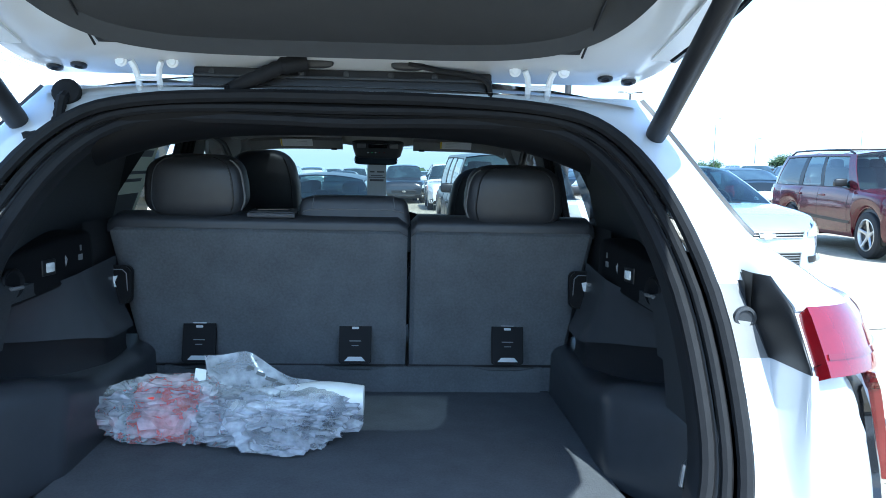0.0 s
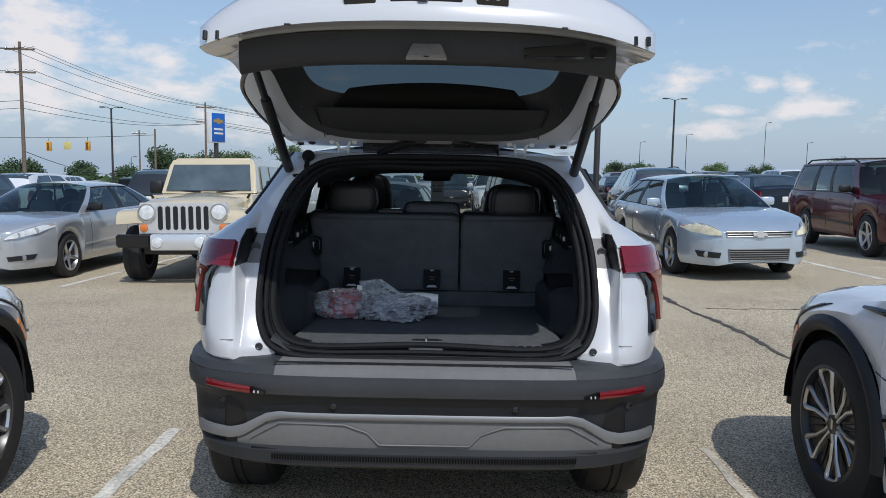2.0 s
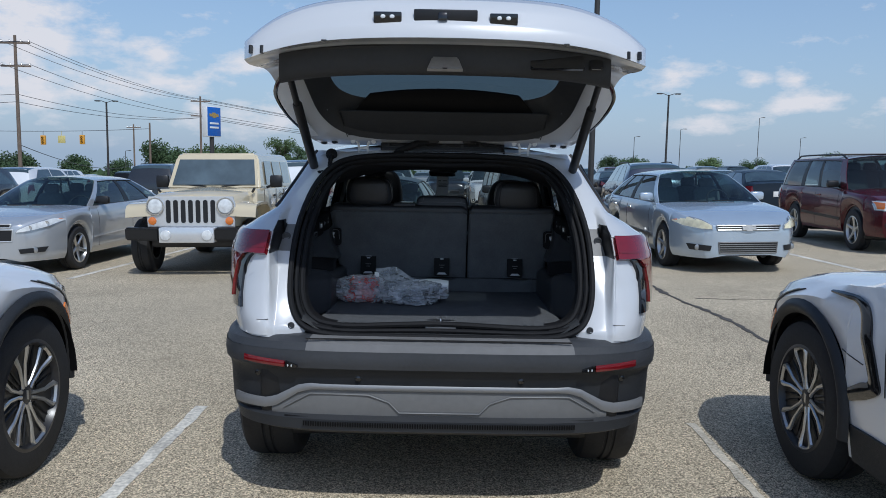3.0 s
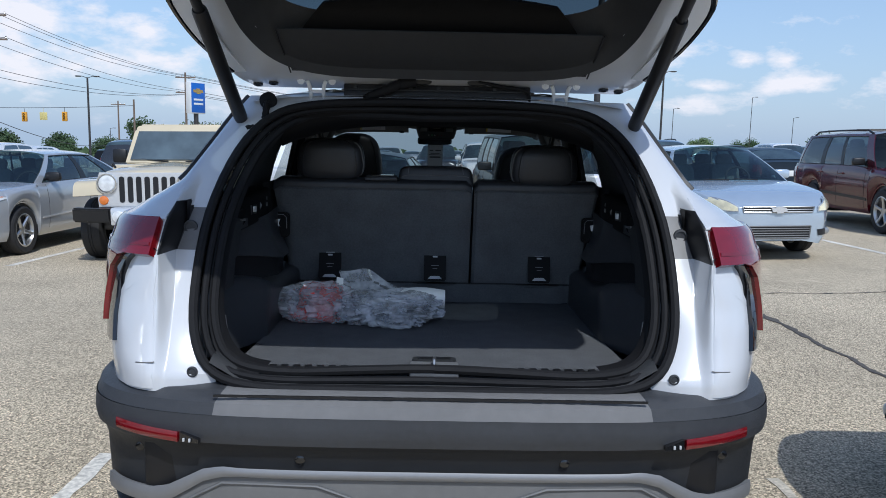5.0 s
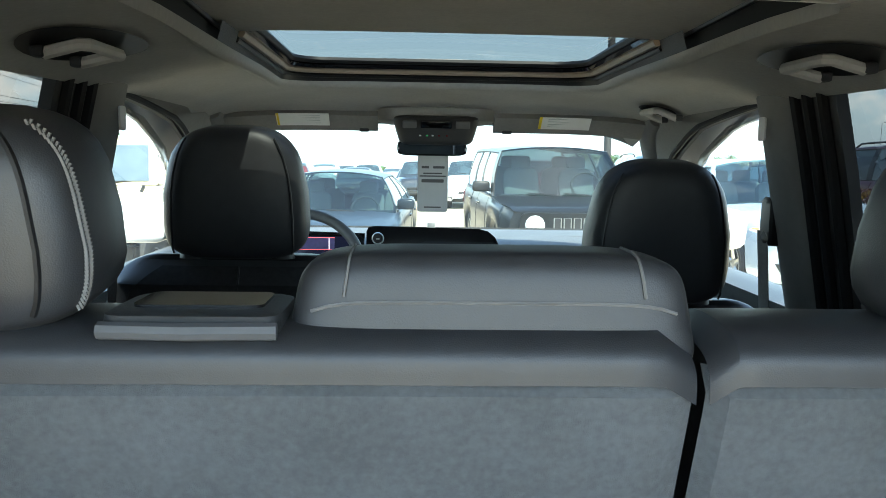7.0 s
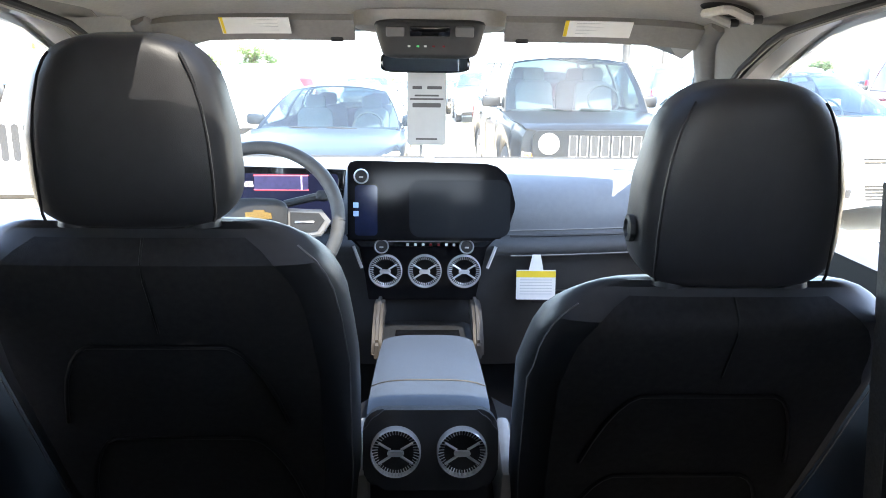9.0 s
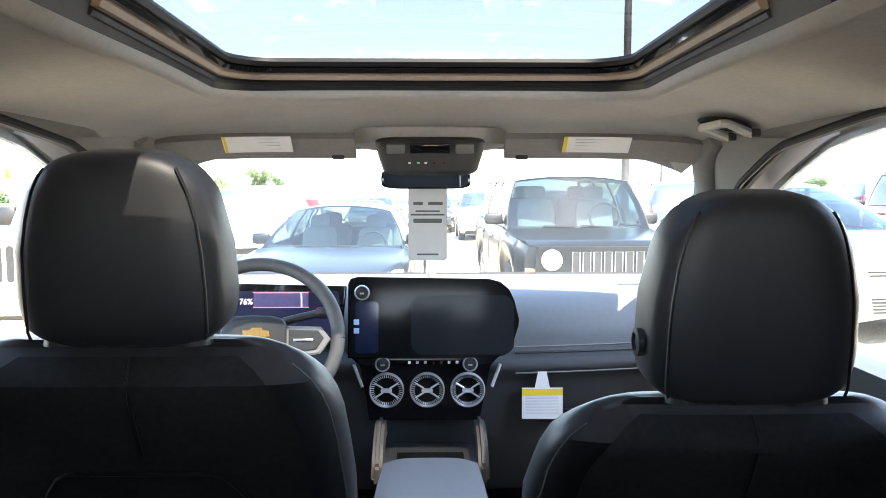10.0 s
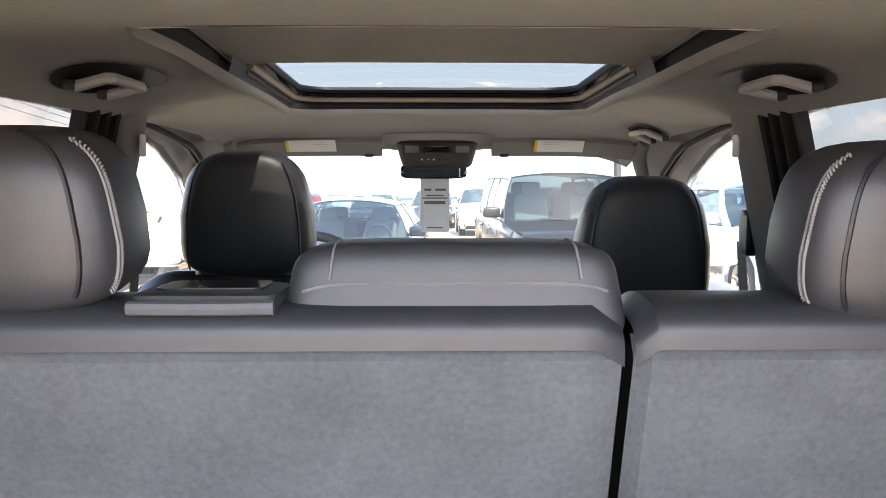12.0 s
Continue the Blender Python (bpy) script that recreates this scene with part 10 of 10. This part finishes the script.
for dx, drop in ((-1.1, 0.45), (0.45, 0.45), (1.1, 0.45), (-1.1, 2.25), (1.1, 2.25), (0, 4.6), (0, 5.2)):
    a, b = POLES[0], POLES[1]
    wire((a[0] + dx, a[1], arm_z(a, drop)), (b[0] + dx, b[1], arm_z(b, min(drop, 2.6))), 0.7, 0.02)
    wire((a[0] + dx, a[1], arm_z(a, drop)), (-80 + dx, 45, arm_z(a, drop) - 0.2), 1.2, 0.02)
    wire((b[0] + dx, b[1], arm_z(b, min(drop, 2.6))), (30 + dx, 190, arm_z(b, min(drop, 2.6)) - 1.5), 2.0, 0.025)
wire((-34.2, 60.2, arm_z(POLES[0], 8.6)), (-53, 131.5, arm_z(POLES[2], 6.9)), 1.2, 0.03)


def traffic_light(x, y, z):
    root = thing("traffic_light", "yellow traffic light hanging from a wire", "traffic light", "traffic lights", pose(x, y, z))
    bm = bmesh.new()
    box(bm, (0, 0, 0), (0.62, 0.4, 1.25), 0.06)
    c = part("housing", bm, mat("traffic_yellow", (0.70, 0.33, 0.03), 0.5, vary=0.1), root)
    for i in range(3):
        bm = bmesh.new()
        lathe(bm, [(0.13, 0), (0.13, 0.16), (0.115, 0.16), (0.11, 0.02), (0, 0.02)], pose(0, -0.14, 0.33 - 0.33 * i, 90), 16)
        part("visor", bm, BLACK, c)
    bm = bmesh.new()
    tube(bm, [(0, 0, 0.5), (0, 0, 1.2)], 0.03, 6)
    part("hanger", bm, BLACK, root)


# the span wire that they hang from, between two thin poles
for x in (-66.0, -40.0):
    utility_pole(x, 104.0, 8.4, 0)
wire((-66.0, 104.0, gz(-66, 104) + 7.6), (-40.0, 104.0, gz(-40, 104) + 7.6), 0.25, 0.03)
SPAN = [gz(-66, 104) + (gz(-40, 104) - gz(-66, 104)) * (x + 66) / 26 + 7.6 - 0.25 * 4 * ((x + 66) / 26) * (1 - (x + 66) / 26) for x in (-54.5, -49.2, -52.0)]
traffic_light(-54.5, 104.0, SPAN[0] - 1.18)
traffic_light(-49.2, 104.0, SPAN[1] - 1.18)
bm = bmesh.new()
box(bm, (-52.0, 104.0, SPAN[2] - 1.1), (1.0, 0.06, 1.0), 0.03)
tube(bm, [(-52.0, 104.0, SPAN[2] - 0.65), (-52.0, 104.0, SPAN[2])], 0.03, 6)
single("road_sign", bm, mat("pale_yellow_sign", (0.60, 0.52, 0.20), 0.5), "small pale yellow sign hanging between the traffic lights", "sign")


def pylon_sign():
    """The tall blue sign box on a pole, with a gold shape and white bars for its lettering."""
    root = thing("pylon_sign", "tall blue sign box with a gold emblem on a dark pole", "sign", at=pose(-20.2, 65.3, gz(-20.2, 65.3), 0, 0, 64))
    bm = bmesh.new()
    tube(bm, [(0, 0, 0), (0, 0, 4.7)], 0.2, 12)
    part("pole", bm, POLE, root)
    bm = bmesh.new()
    box(bm, (0, 0, 5.95), (1.75, 0.55, 2.6), 0.06)
    b = part("sign_box", bm, PAPER, root)
    bm = bmesh.new()
    box(bm, (0, -0.285, 5.95), (1.6, 0.02, 2.45), 0.01)
    part("sign_face", bm, SIGN_BLUE, b)
    bm = bmesh.new()
    slab(bm, [(-0.55, -0.12), (-0.2, -0.12), (-0.2, -0.22), (0.25, -0.22), (0.25, -0.12), (0.6, -0.12), (0.5, 0.12), (0.2, 0.12), (0.2, 0.22), (-0.25, 0.22), (-0.25, 0.12), (-0.62, 0.12)], 0.02, pose(0, -0.29, 6.5, 90))
    part("emblem", bm, GOLD, b)
    for z in (5.8, 5.45):
        bm = bmesh.new()
        box(bm, (0, -0.305, z), (1.1, 0.02, 0.16), 0.01)
        part("lettering_bar", bm, PAPER, b)


pylon_sign()

LEAF = mat("leaf_green", (0.042, 0.078, 0.026), 0.7, vary=0.4, scale=3, spread=0.15)
LEAF_LIGHT = mat("leaf_light_green", (0.082, 0.130, 0.042), 0.7, vary=0.4, scale=3, spread=0.15)
BARK = mat("bark", (0.10, 0.08, 0.06), 0.9, vary=0.3, scale=10)


def tree(x, y, h, w, seed, leaf, label="broad green tree beyond the lot"):
    """A tapered trunk with limbs, and a crown of many small leaf cards in uneven clumps."""
    rng = random.Random(seed)
    root = thing("tree", label, "tree", "trees", pose(x, y, gz(x, y)))
    bm = bmesh.new()
    tube(bm, [(0, 0, 0), (0.05 * h * rng.uniform(-1, 1), 0, h * 0.35), (0, 0, h * 0.75)], [0.035 * h, 0.024 * h, 0.008 * h], 8)
    clumps = []
    for i in range(19):
        a, q = rng.uniform(0, 6.28), rng.uniform(0.15, 1)
        z = h * rng.uniform(0.32, 0.93)
        rad = w / 2 * q * math.sqrt(max(0.05, 1 - ((z / h - 0.55) / 0.48) ** 2))
        c = Vector((rad * math.cos(a), rad * math.sin(a), z))
        clumps.append((c, w * rng.uniform(0.13, 0.24)))
        tube(bm, [(0, 0, h * rng.uniform(0.25, 0.5)), c * 0.6 + Vector((0, 0, 0.3 * c.z)), c], [0.012 * h, 0.007 * h, 0.003 * h], 5)
    part("trunk", bm, BARK, root)
    verts, faces = [], []
    for c, r in clumps:
        for _ in range(230):
            d = Vector((rng.gauss(0, 1), rng.gauss(0, 1), rng.gauss(0, 0.8))).normalized() * r * rng.uniform(0.35, 1.12)
            p = c + d
            s = w * rng.uniform(0.016, 0.034)
            u = Vector((rng.gauss(0, 1), rng.gauss(0, 1), rng.gauss(0, 1))).normalized()
            v = u.orthogonal().normalized()
            k = len(verts)
            verts += [p + u * s, p + v * s * 0.7, p - u * s, p - v * s * 0.7]
            faces.append((k, k + 1, k + 2, k + 3))
    me = bpy.data.meshes.new("crown")
    me.from_pydata(verts, [], faces)
    me.materials.append(leaf)
    ob = new("crown", me)
    ob.parent = root


rng = random.Random(21)
for x, y, h, w in ((-52, 140, 6.6, 8), (-46, 150, 6.9, 9), (-40, 146, 6.2, 7), (-44, 72, 3.4, 5), (-50, 76, 5.8, 6), (-58, 82, 6.4, 7), (-66, 84, 7, 8), (-90, 190, 5, 9), (-76, 185, 4.6, 8),
                   (-100, 180, 6, 9), (44, 204, 5.2, 6), (55, 225, 4.8, 9), (88, 259, 4.8, 9), (104, 260, 4.6, 8), (-22, 104, 6.6, 4.2), (-19, 100, 5.2, 3.4), (140, 280, 6, 12)):
    tree(x, y, h, w, int(x * 7 + y), LEAF if rng.random() < 0.55 else LEAF_LIGHT)


def far_wood():
    """The low line of distant woods along the horizon, of many small leaf clumps."""
    rng = random.Random(9)
    verts, faces = [], []
    for i in range(5200):
        a = rng.uniform(-1.25, 1.25)
        d = rng.uniform(260, 330)
        hh = 3.0 + 2.5 * noise.noise(Vector((a * 9, 3, 0))) + 2.0 * noise.noise(Vector((a * 31, 5, 0)))
        p = Vector((d * math.sin(a), d * math.cos(a), gz(d * math.sin(a), d * math.cos(a)) + rng.uniform(-1, max(0.6, hh - 1.4))))
        s = rng.uniform(0.6, 1.5)
        u = Vector((rng.gauss(0, 1), rng.gauss(0, 0.4), rng.gauss(0, 1))).normalized()
        v = u.orthogonal().normalized()
        k = len(verts)
        verts += [p + u * s, p + v * s, p - u * s, p - v * s]
        faces.append((k, k + 1, k + 2, k + 3))
    me = bpy.data.meshes.new("far_woods")
    me.from_pydata(verts, [], faces)
    me.materials.append(LEAF)
    tagged(new("far_woods", me), "low line of distant green woods along the horizon", "woods", kind="stuff")


far_wood()
